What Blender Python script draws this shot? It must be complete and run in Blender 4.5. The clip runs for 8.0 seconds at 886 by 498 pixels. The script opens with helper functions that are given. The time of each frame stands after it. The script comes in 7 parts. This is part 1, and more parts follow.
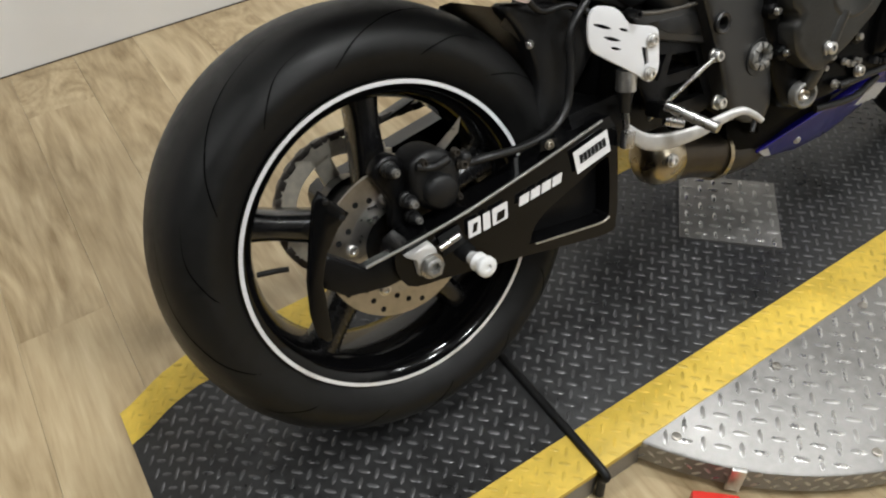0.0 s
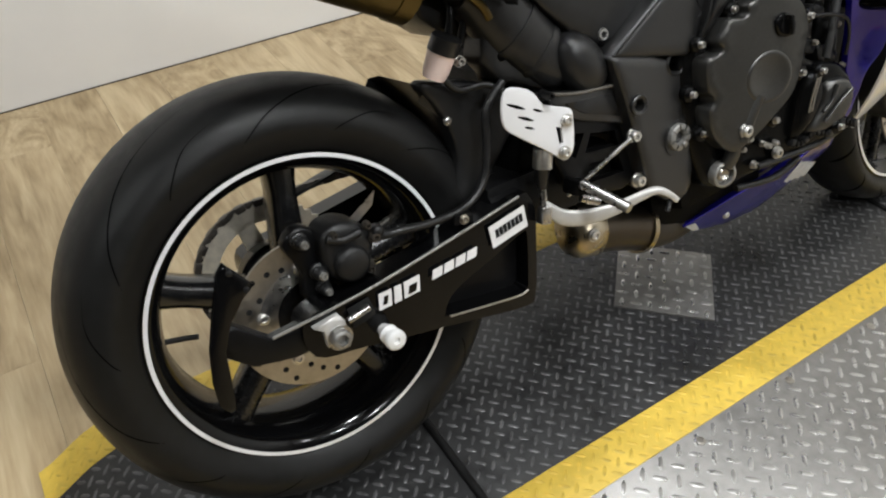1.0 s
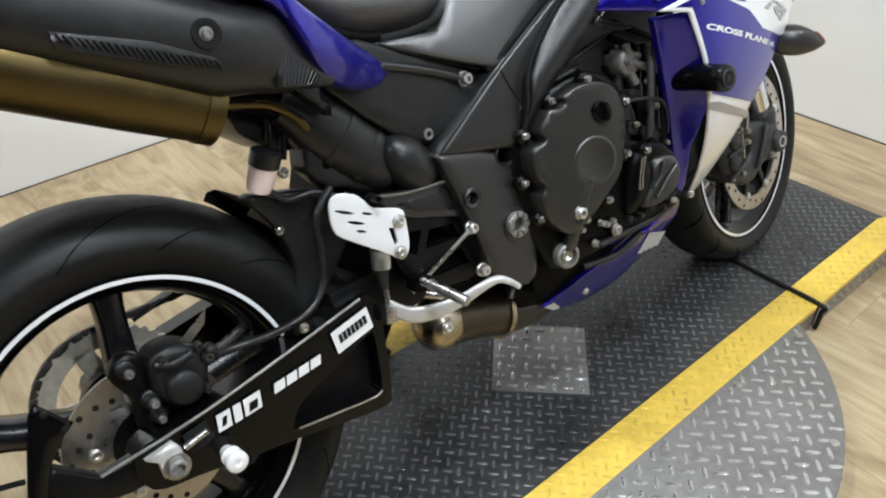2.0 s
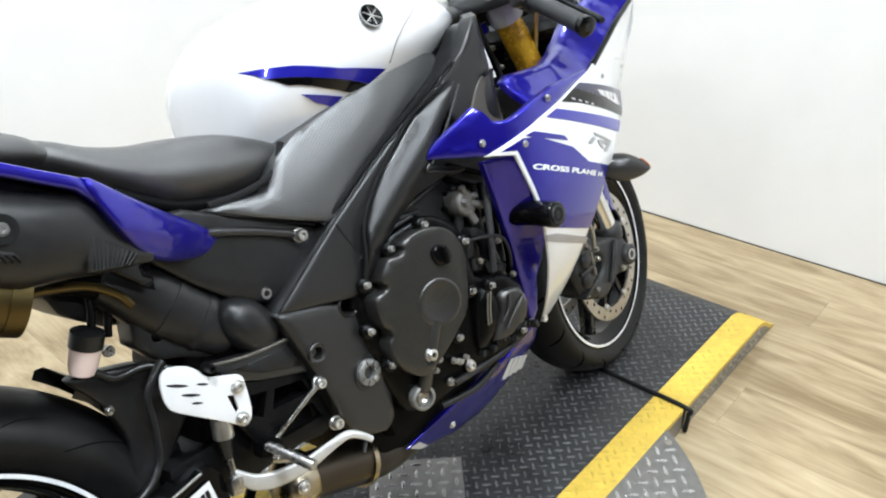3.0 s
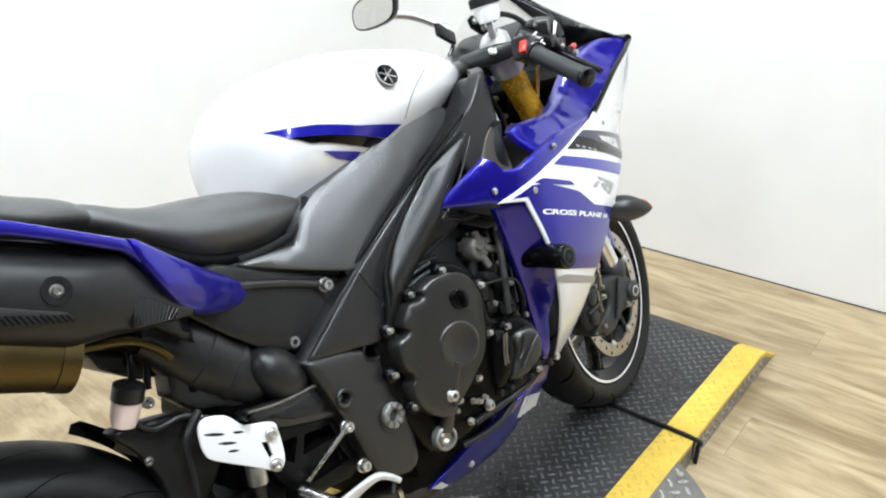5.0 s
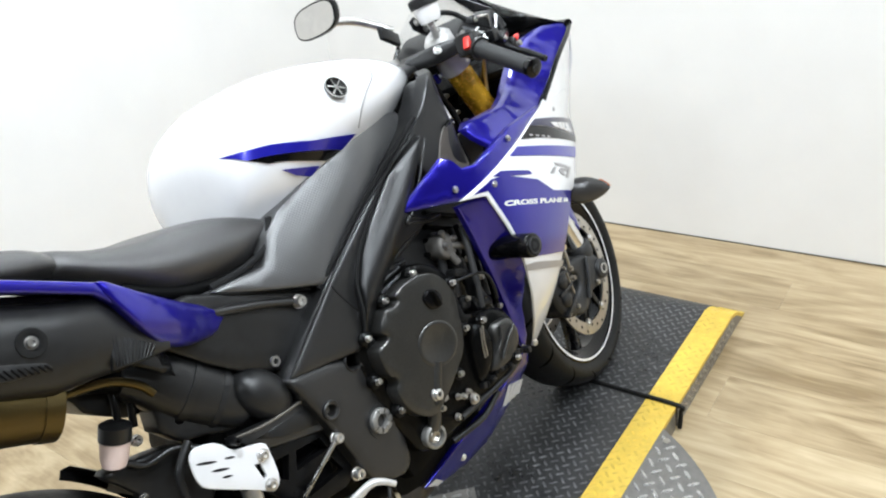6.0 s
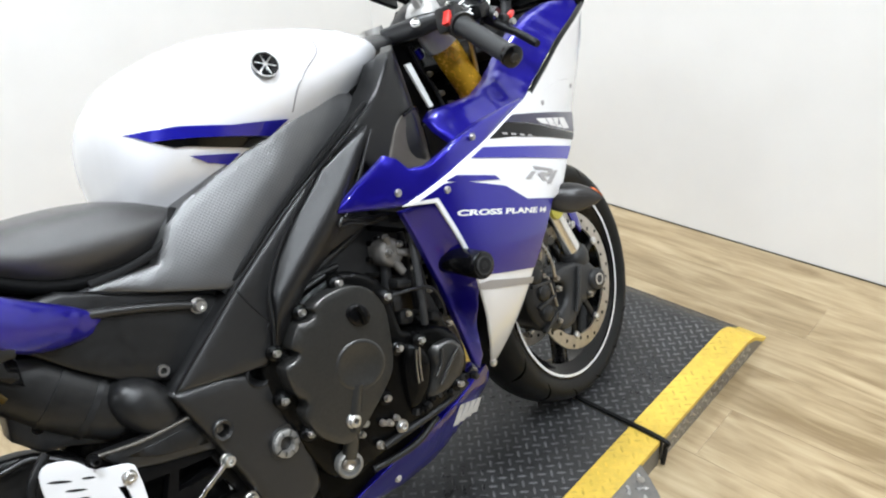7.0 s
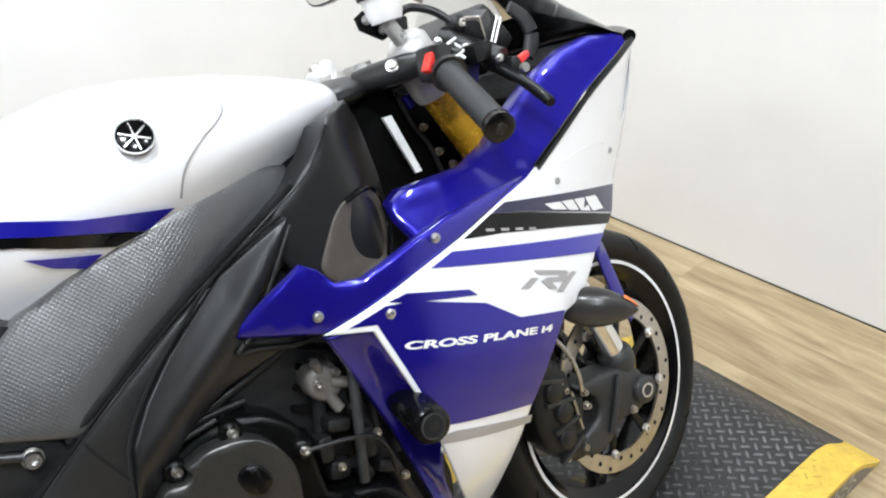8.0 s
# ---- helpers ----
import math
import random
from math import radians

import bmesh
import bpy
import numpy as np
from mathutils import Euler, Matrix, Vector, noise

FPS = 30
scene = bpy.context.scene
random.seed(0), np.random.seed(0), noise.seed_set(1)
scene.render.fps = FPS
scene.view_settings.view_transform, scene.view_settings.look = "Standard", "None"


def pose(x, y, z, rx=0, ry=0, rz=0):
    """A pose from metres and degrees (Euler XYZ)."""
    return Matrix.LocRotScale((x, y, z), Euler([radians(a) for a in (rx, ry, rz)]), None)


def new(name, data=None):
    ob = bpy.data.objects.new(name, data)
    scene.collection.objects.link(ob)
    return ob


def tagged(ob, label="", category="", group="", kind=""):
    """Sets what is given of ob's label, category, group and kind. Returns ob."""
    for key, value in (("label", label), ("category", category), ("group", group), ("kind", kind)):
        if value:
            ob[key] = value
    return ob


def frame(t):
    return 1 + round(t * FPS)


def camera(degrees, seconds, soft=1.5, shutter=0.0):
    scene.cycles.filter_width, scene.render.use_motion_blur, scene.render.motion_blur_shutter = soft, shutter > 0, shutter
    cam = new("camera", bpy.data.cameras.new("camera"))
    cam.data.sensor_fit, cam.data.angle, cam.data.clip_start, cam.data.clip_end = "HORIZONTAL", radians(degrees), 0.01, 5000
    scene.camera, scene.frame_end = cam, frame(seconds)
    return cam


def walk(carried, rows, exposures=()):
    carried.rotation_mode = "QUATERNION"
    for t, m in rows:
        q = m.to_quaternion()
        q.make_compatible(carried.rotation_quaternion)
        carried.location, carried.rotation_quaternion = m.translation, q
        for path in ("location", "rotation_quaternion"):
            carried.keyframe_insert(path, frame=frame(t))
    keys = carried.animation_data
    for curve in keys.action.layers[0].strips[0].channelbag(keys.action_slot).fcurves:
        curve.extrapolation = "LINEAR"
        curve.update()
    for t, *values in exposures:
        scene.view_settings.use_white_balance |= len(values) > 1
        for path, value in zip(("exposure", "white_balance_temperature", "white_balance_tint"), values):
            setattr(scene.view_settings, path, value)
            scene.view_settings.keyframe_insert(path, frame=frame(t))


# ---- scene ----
cam = camera(60.81, 8.0, soft=2.1)
# seconds, eye x y z in metres, yaw, pitch and roll in degrees
ROWS = [
    (0.0, -0.3218, -0.7395, 1.0747, -30.31, -45.44, -3.63),
    (0.5, -0.2985, -0.7513, 1.0832, -29.85, -44.34, -1.8),
    (1.0, -0.2253, -0.7779, 1.1027, -31.79, -42.02, -1.06),
    (1.2, -0.1868, -0.8079, 1.1123, -33.43, -40.67, -1.72),
    (2.3, -0.0788, -0.8428, 1.1344, -41.02, -35.13, -0.6),
    (2.5, -0.0532, -0.8546, 1.1445, -43.25, -34.41, 0.29),
    (2.7, -0.0246, -0.8648, 1.1631, -45.56, -33.74, -0.69),
    (3.0, -0.0034, -0.8709, 1.1906, -47.03, -29.36, -2.19),
    (3.5, -0.0134, -0.8762, 1.2134, -46.19, -27.81, -5.29),
    (4.0, -0.0336, -0.8616, 1.2144, -46.61, -27.98, -5.16),
    (4.5, -0.0463, -0.8725, 1.2232, -46.68, -26.75, -4.57),
    (5.8, -0.0773, -0.8564, 1.2331, -51.01, -26.39, -3.98),
    (6.0, -0.0643, -0.8771, 1.2483, -50.43, -27.35, -9.06),
    (6.5, 0.075, -0.9259, 1.2732, -46.04, -30.18, -2.69),
    (6.8, 0.1569, -0.9416, 1.2377, -45.29, -32.4, -4.58),
    (7.0, 0.2163, -0.9131, 1.2398, -43.83, -30.87, -6.07),
    (7.5, 0.424, -0.78, 1.243, -40.87, -29.79, -7.1),
    (7.6, 0.461, -0.7805, 1.2375, -41.7, -29.75, -7.5),
    (8.0, 0.619, -0.777, 1.201, -33.57, -30.9, -7.6),
]
# the film camera opens up as more of the white walls and tank come in
EXPOSURES = ((0.0, -0.75, 6350, 8), (1.2, -0.7, 6250, 8), (2.5, -0.36, 5800, 6), (3.5, -0.16, 5850, 5), (6.0, -0.26, 5850, 6), (8.0, -0.3, 5950, 8))
walk(cam, [(t, pose(x, y, z, 0, 0, yaw) @ pose(0, 0, 0, 90 + pitch) @ pose(0, 0, 0, 0, 0, roll)) for t, x, y, z, yaw, pitch, roll in ROWS], EXPOSURES)

# ---- light ----
from mathutils.geometry import delaunay_2d_cdt

world = bpy.data.worlds.new("room_air")
scene.world = world
world.use_nodes = True
world.node_tree.nodes["Background"].inputs[0].default_value = (0.9, 0.92, 1.0, 1)
world.node_tree.nodes["Background"].inputs[1].default_value = 0.02

FLOOR = -0.07          # the turntable's top is z = 0
ROOM_X0, ROOM_X1, ROOM_Y0, ROOM_Y1, ROOM_H = -4.6, 2.305, -7.2, 1.545, 2.75


# ---- materials ----
def material(name, color, rough=0.5, metal=0.0, coat=0.0, noise_scale=0.0, vary=0.0, bump=0.0, bump_scale=None,
             rough_vary=0.0, spec=None, second=None, second_scale=6.0):
    """A Principled material with variation at two scales and fine relief."""
    m = bpy.data.materials.new(name)
    m.use_nodes = True
    nt = m.node_tree
    b = nt.nodes["Principled BSDF"]
    b.inputs["Base Color"].default_value = (*color, 1)
    b.inputs["Roughness"].default_value = rough
    b.inputs["Metallic"].default_value = metal
    b.inputs["Coat Weight"].default_value = coat
    b.inputs["Coat Roughness"].default_value = 0.04
    if spec is not None:
        b.inputs["Specular IOR Level"].default_value = spec
    geo = nt.nodes.new("ShaderNodeTexCoord")
    if noise_scale:
        n = nt.nodes.new("ShaderNodeTexNoise")
        n.inputs["Scale"].default_value, n.inputs["Detail"].default_value = noise_scale, 6
        nt.links.new(geo.outputs["Object"], n.inputs["Vector"])
        big = nt.nodes.new("ShaderNodeTexNoise")
        big.inputs["Scale"].default_value, big.inputs["Detail"].default_value = second_scale, 3
        nt.links.new(geo.outputs["Object"], big.inputs["Vector"])
        add = nt.nodes.new("ShaderNodeMath")
        add.operation = "ADD"
        nt.links.new(n.outputs[0], add.inputs[0])
        nt.links.new(big.outputs[0], add.inputs[1])
        half = nt.nodes.new("ShaderNodeMapRange")
        half.inputs["From Min"].default_value, half.inputs["From Max"].default_value = 0.6, 1.4
        nt.links.new(add.outputs[0], half.inputs["Value"])
        if vary:
            mix = nt.nodes.new("ShaderNodeMix")
            mix.data_type = "RGBA"
            a = [c * (1 - vary) for c in color]
            z = second or [min(1, c * (1 + vary)) for c in color]
            mix.inputs[6].default_value, mix.inputs[7].default_value = (*a, 1), (*z, 1)
            nt.links.new(half.outputs[0], mix.inputs[0])
            nt.links.new(mix.outputs[2], b.inputs["Base Color"])
        if rough_vary:
            rr = nt.nodes.new("ShaderNodeMapRange")
            rr.inputs["To Min"].default_value, rr.inputs["To Max"].default_value = max(0.02, rough - rough_vary), min(1, rough + rough_vary)
            nt.links.new(half.outputs[0], rr.inputs["Value"])
            nt.links.new(rr.outputs[0], b.inputs["Roughness"])
    if bump:
        nb = nt.nodes.new("ShaderNodeTexNoise")
        nb.inputs["Scale"].default_value, nb.inputs["Detail"].default_value = bump_scale or noise_scale or 200, 4
        nt.links.new(geo.outputs["Object"], nb.inputs["Vector"])
        bp = nt.nodes.new("ShaderNodeBump")
        bp.inputs["Strength"].default_value, bp.inputs["Distance"].default_value = bump, 0.001
        nt.links.new(nb.outputs[0], bp.inputs["Height"])
        nt.links.new(bp.outputs[0], b.inputs["Normal"])
    return m


BLUE = material("blue_metallic_paint", (0.011, 0.006, 0.28), 0.3, 0.6, 1.0, 900, 0.12, rough_vary=0.04, spec=0.4)
WHEEL_BLACK = material("black_wheel_lacquer", (0.006, 0.006, 0.0064), 0.26, 0, 0.2, 120, 0.2, rough_vary=0.05, spec=0.55)
BLUE_DECAL = material("blue_decal", (0.012, 0.01, 0.34), 0.3, 0.3, 0.9, 300, 0.08)
WHITE = material("white_paint", (0.78, 0.78, 0.79), 0.2, 0, 0.8, 40, 0.02)
PEARL_GREY = material("grey_decal", (0.32, 0.31, 0.31), 0.3, 0.1, 0.5, 80, 0.05)
BLACK_GLOSS = material("black_gloss_paint", (0.0025, 0.0025, 0.0028), 0.14, 0, 0.15, 120, 0.2, rough_vary=0.05, spec=0.22)
BLACK_SATIN = material("black_satin_metal", (0.004, 0.004, 0.0043), 0.34, 0.0, 0, 140, 0.3, 0.1, 700, 0.08, spec=0.2)
BLACK_PLASTIC = material("black_matt_plastic", (0.011, 0.011, 0.0112), 0.34, 0, 0, 90, 0.3, 0.1, 1400, 0.07, spec=0.45)
SCOOP = material("grey_matt_plastic", (0.064, 0.055, 0.046), 0.45, 0, 0, 60, 0.15, 0.25, 1500, 0.06)
FRAME = material("dark_grey_cast_frame", (0.0125, 0.0125, 0.0127), 0.34, 0.1, 0, 160, 0.25, 0.12, 1100, 0.06, spec=0.8)
# paler than the frame, for edge lines
PALE_EDGE = material("worn_frame_edge", (0.13, 0.12, 0.105), 0.4, 0.5, 0, 160, 0.3, 0.2, 700, 0.08)
ENGINE = material("black_engine_paint", (0.0025, 0.0025, 0.0025), 0.18, 0.0, 0, 150, 0.35, 0.25, 900, 0.07, spec=0.18)
# near black with little sheen: shade on inner and lower parts is in it
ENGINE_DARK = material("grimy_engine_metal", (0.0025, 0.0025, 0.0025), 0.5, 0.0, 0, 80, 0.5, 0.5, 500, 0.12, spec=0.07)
COVER = material("dark_grey_cover_paint", (0.09, 0.089, 0.085), 0.34, 0.85, 0, 220, 0.12, 0.04, 1300, 0.04)
RUBBER = material("tyre_rubber", (0.0075, 0.0075, 0.0074), 0.46, 0, 0, 60, 0.35, 0.2, 600, 0.1, spec=0.25, second_scale=9)
# black for gaps, holes and recesses, whose shade is in the colour; also print
GROOVE = material("groove_rubber", (0.0015, 0.0015, 0.0015), 0.95, 0, 0, 60, 0.2)
# blacker than the rubber: shade inside the grooves as colour
TYRE_GROOVE = material("deep_tyre_groove", (0.0015, 0.0015, 0.0015), 0.95, 0, 0, 60, 0.3, spec=0.05)
SEAT = material("black_seat_vinyl", (0.034, 0.0325, 0.031), 0.34, 0, 0, 60, 0.2, 0.5, 1300, 0.08, spec=0.9)
STEEL = material("bright_steel", (0.5, 0.49, 0.475), 0.3, 1, 0, 90, 0.2, 0.1, 600, 0.1)
ALU = material("brushed_aluminium", (0.72, 0.71, 0.69), 0.36, 1, 0, 120, 0.15, 0.2, 500, 0.1)
CHROME = material("chrome", (0.8, 0.79, 0.77), 0.1, 1, 0, 60, 0.08)
DISC = material("drilled_disc_steel", (0.5, 0.47, 0.42), 0.35, 1, 0, 90, 0.2, 0.15, 700, 0.1)
GOLD = material("gold_anodised", (0.86, 0.48, 0.03), 0.27, 0.4, 0.4, 120, 0.03, rough_vary=0.03)
TITANIUM = material("heat_tinted_titanium", (0.19, 0.145, 0.055), 0.38, 1, 0, 30, 0.4, 0.15, 400, 0.1, second=(0.12, 0.09, 0.04))
HOT_STEEL = material("heat_yellowed_steel", (0.5, 0.41, 0.25), 0.3, 1, 0, 25, 0.35, 0.15, 300, 0.1, second=(0.56, 0.51, 0.42))
YELLOW = material("yellow_safety_paint", (0.7, 0.49, 0.07), 0.5, 0, 0, 40, 0.2, 0.3, 500, 0.1, second_scale=14)
YELLOW_TREAD = material("worn_yellow_tread", (0.64, 0.44, 0.06), 0.5, 0, 0, 60, 0.4, 0.3, 500, 0.1, second_scale=12)
YELLOW_GREASE = material("yellow_green_reflector", (0.5, 0.45, 0.05), 0.4, 0, 0, 60, 0.2)
BLACK_PLATE = material("black_painted_tread_plate", (0.028, 0.028, 0.0283), 0.38, 0.1, 0, 45, 0.5, 0.3, 350, 0.14, second_scale=5, spec=0.45)
TREAD_WORN = material("worn_tread", (0.115, 0.115, 0.117), 0.32, 0.5, 0, 45, 0.8, 0.3, 500, 0.12, second_scale=5)
ALU_PLATE = material("aluminium_tread_plate", (0.23, 0.222, 0.21), 0.4, 0.6, 0, 60, 0.25, 0.25, 300, 0.12, second_scale=5)
ALU_TREAD = material("aluminium_tread", (0.52, 0.51, 0.49), 0.28, 0.8, 0, 70, 0.15, 0.2, 500, 0.08)
# grey of the unseen back walls, chosen to keep reflections dark
BACK_WALL = material("grey_wall_paint", (0.16, 0.16, 0.158), 0.8, 0, 0, 3, 0.04, 0.25, 260, 0.05)
WALL = material("white_wall_paint", (0.83, 0.82, 0.8), 0.75, 0, 0, 3, 0.02, 0.25, 260, 0.05)
CEILING = material("dark_grey_ceiling", (0.16, 0.16, 0.165), 0.85, 0, 0, 5, 0.06, 0.2, 200)
WHITE_PLASTIC = material("white_nylon", (0.8, 0.8, 0.79), 0.4, 0, 0, 60, 0.03)
CUP = material("milky_fluid_cup", (0.8, 0.79, 0.78), 0.35, 0, 0, 50, 0.06)
FLUID = material("pinkish_fluid", (0.78, 0.62, 0.57), 0.35, 0, 0, 50, 0.06)
RED = material("red_plastic", (0.65, 0.03, 0.02), 0.35, 0, 0, 60, 0.06)
ORANGE = material("amber_lens", (0.85, 0.16, 0.02), 0.25, 0, 0.3, 60, 0.06)
GRIP = material("grey_black_grip_rubber", (0.022, 0.022, 0.022), 0.6, 0, 0, 120, 0.2, 0.3, 900, 0.06)
FOOT = material("dark_grey_cast_foot", (0.03, 0.03, 0.03), 0.45, 0.2, 0, 90, 0.25, 0.3, 800, 0.08)
SMOKE = material("smoked_lens", (0.03, 0.028, 0.027), 0.3, 0, 0.0, 60, 0.1)
SPROCKET = material("worn_sprocket", (0.74, 0.69, 0.58), 0.38, 0.4, 0, 90, 0.25, 0.2, 500, 0.1)
DARK_STEEL = material("sooty_steel", (0.05, 0.043, 0.035), 0.5, 0.6, 0, 40, 0.4, 0.2, 300, 0.1)
SCOOPMAT = material("black_scoop_plastic", (0.007, 0.007, 0.0072), 0.35, 0, 0, 90, 0.15, 0.04, 1300, 0.03, spec=0.55)
CHAIN = material("oily_chain_steel", (0.12, 0.11, 0.1), 0.45, 0.9, 0, 120, 0.4, 0.3, 600, 0.1)
ALLOY = material("dull_grey_alloy", (0.3, 0.295, 0.28), 0.45, 0.7, 0, 90, 0.25, 0.3, 600, 0.08)
PALE_ALU = material("satin_pale_aluminium", (0.62, 0.61, 0.59), 0.48, 0.5, 0, 90, 0.15, 0.2, 500, 0.08)
NAVY = material("navy_decal", (0.016, 0.015, 0.055), 0.3, 0.2, 0.6, 300, 0.1)
BROWNED = material("browned_steel", (0.14, 0.115, 0.085), 0.36, 0.9, 0, 25, 0.45, 0.15, 300, 0.1, second=(0.06, 0.05, 0.04))
BROWN_CAST = material("dull_brown_casting", (0.2, 0.188, 0.172), 0.48, 0.5, 0, 60, 0.35, 0.3, 500, 0.1, second_scale=12)
BRAKE = material("dark_grey_caliper", (0.01, 0.01, 0.0103), 0.4, 0.2, 0, 120, 0.25, 0.4, 900, 0.1)


def grip_pad_material():
    """Black pad moulded all over with small studs."""
    m = material("studded_pad", (0.05, 0.05, 0.0504), 0.35, 0.0, 0, 60, 0.1, rough_vary=0.03, spec=0.9)
    nt = m.node_tree
    b = nt.nodes["Principled BSDF"]
    b.inputs["Coat Weight"].default_value, b.inputs["Coat Roughness"].default_value = 0.5, 0.36
    co = nt.nodes.new("ShaderNodeTexCoord")
    mp = nt.nodes.new("ShaderNodeMapping")
    mp.inputs["Scale"].default_value = (1, 0.0, 1)
    mp.inputs["Rotation"].default_value = (0, radians(38), 0)
    v = nt.nodes.new("ShaderNodeTexVoronoi")
    v.inputs["Scale"].default_value, v.inputs["Randomness"].default_value = 250, 0.0
    bp = nt.nodes.new("ShaderNodeBump")
    bp.inputs["Strength"].default_value, bp.inputs["Distance"].default_value, bp.invert = 0.65, 0.0009, True
    nt.links.new(co.outputs["Object"], mp.inputs["Vector"])
    nt.links.new(mp.outputs[0], v.inputs["Vector"])
    nt.links.new(v.outputs["Distance"], bp.inputs["Height"])
    nt.links.new(bp.outputs[0], b.inputs["Normal"])
    return m


PAD = grip_pad_material()


def wood_material():
    """Pale oak planks laid along y: long grain, darker smears, a tone of its own for each plank."""
    m = bpy.data.materials.new("pale_oak_vinyl")
    m.use_nodes = True
    nt = m.node_tree
    b = nt.nodes["Principled BSDF"]
    b.inputs["Roughness"].default_value = 0.3
    co = nt.nodes.new("ShaderNodeTexCoord")
    info = nt.nodes.new("ShaderNodeObjectInfo")
    shift = nt.nodes.new("ShaderNodeVectorMath")
    shift.operation = "MULTIPLY_ADD"
    comb = nt.nodes.new("ShaderNodeCombineXYZ")
    for i in range(3):
        nt.links.new(info.outputs["Random"], comb.inputs[i])
    shift.inputs[1].default_value = (37, 53, 11)
    nt.links.new(comb.outputs[0], shift.inputs[0])
    nt.links.new(co.outputs["Object"], shift.inputs[2])

    def grain(scale, stretch, detail, dist):
        mp = nt.nodes.new("ShaderNodeMapping")
        mp.inputs["Scale"].default_value = stretch
        n = nt.nodes.new("ShaderNodeTexNoise")
        n.inputs["Scale"].default_value, n.inputs["Detail"].default_value, n.inputs["Distortion"].default_value = scale, detail, dist
        nt.links.new(shift.outputs[0], mp.inputs["Vector"])
        nt.links.new(mp.outputs[0], n.inputs["Vector"])
        return n.outputs[0]

    ramp = nt.nodes.new("ShaderNodeValToRGB")
    e = ramp.color_ramp.elements
    e[0].position, e[0].color = 0.3, (0.225, 0.158, 0.076, 1)
    e[1].position, e[1].color = 0.7, (0.53, 0.43, 0.265, 1)
    mid = e.new(0.5)
    mid.color = (0.4, 0.305, 0.175, 1)
    mixf = nt.nodes.new("ShaderNodeMath")
    mixf.operation = "MULTIPLY_ADD"
    mixf.inputs[1].default_value = 0.7
    nt.links.new(grain(3.6, (3.2, 0.6, 1), 7, 1.8), mixf.inputs[0])
    half = nt.nodes.new("ShaderNodeMath")
    half.operation = "MULTIPLY"
    half.inputs[1].default_value = 0.3
    nt.links.new(grain(22, (5, 0.35, 1), 8, 0.6), half.inputs[0])
    nt.links.new(half.outputs[0], mixf.inputs[2])
    tone = nt.nodes.new("ShaderNodeMath")
    tone.operation = "MULTIPLY_ADD"
    tone.inputs[1].default_value = 0.09
    nt.links.new(info.outputs["Random"], tone.inputs[0])
    off = nt.nodes.new("ShaderNodeMath")
    off.operation = "SUBTRACT"
    off.inputs[1].default_value = 0.05
    nt.links.new(mixf.outputs[0], off.inputs[0])
    nt.links.new(off.outputs[0], tone.inputs[2])
    nt.links.new(tone.outputs[0], ramp.inputs[0])
    nt.links.new(ramp.outputs[0], b.inputs["Base Color"])
    bp = nt.nodes.new("ShaderNodeBump")
    bp.inputs["Strength"].default_value, bp.inputs["Distance"].default_value = 0.2, 0.001
    nt.links.new(half.outputs[0], bp.inputs["Height"])
    nt.links.new(bp.outputs[0], b.inputs["Normal"])
    return m


WOOD = wood_material()


def lamp_material(name, color, strength):
    m = bpy.data.materials.new(name)
    m.use_nodes = True
    b = m.node_tree.nodes["Principled BSDF"]
    b.inputs["Base Color"].default_value = (0.9, 0.9, 0.9, 1)
    b.inputs["Emission Color"].default_value = (*color, 1)
    b.inputs["Emission Strength"].default_value = strength
    return m


DIFFUSER = lamp_material("lamp_diffuser", (1.0, 0.99, 0.97), 30)


def glass_material():
    m = bpy.data.materials.new("clear_screen")
    m.use_nodes = True
    b = m.node_tree.nodes["Principled BSDF"]
    b.inputs["Base Color"].default_value = (0.86, 0.88, 0.9, 1)
    b.inputs["Roughness"].default_value = 0.03
    b.inputs["Transmission Weight"].default_value = 1.0
    b.inputs["IOR"].default_value = 1.15
    return m


SCREEN = glass_material()


# ---- building blocks ----
def part(name, bm, mat, parent=None, label="", smooth=52, kind=""):
    """Links a bmesh as one mesh object, under a thing or a part."""
    bmesh.ops.remove_doubles(bm, verts=bm.verts, dist=1e-5)
    bmesh.ops.recalc_face_normals(bm, faces=bm.faces)
    me = bpy.data.meshes.new(name)
    bm.to_mesh(me)
    bm.free()
    for p in me.polygons:
        p.use_smooth = True
    me.set_sharp_from_angle(angle=radians(smooth))
    me.materials.append(mat)
    ob = new(name, me)
    ob.parent = parent
    if label or kind:
        tagged(ob, label, kind=kind)
    return ob


def empty(name, m, label, category, group="", kind=""):
    ob = new(name)
    ob.empty_display_size = 0.1
    ob.matrix_basis = m
    return tagged(ob, label, category, group, kind)


def add_box(bm, c, size, rot=(0, 0, 0), bevel=0.0):
    t = bmesh.new()
    bmesh.ops.create_cube(t, size=1)
    bmesh.ops.scale(t, vec=size, verts=t.verts)
    if bevel:
        bmesh.ops.bevel(t, geom=t.edges[:], offset=bevel, segments=2, profile=0.6, affect="EDGES")
    bmesh.ops.transform(t, matrix=pose(*c, *rot), verts=t.verts)
    merge(bm, t)
    return bm


def merge(bm, t):
    me = bpy.data.meshes.new("tmp")
    t.to_mesh(me)
    t.free()
    bm.from_mesh(me)
    bpy.data.meshes.remove(me)


def box(c, size, rot=(0, 0, 0), bevel=0.004):
    return add_box(bmesh.new(), c, size, rot, bevel)


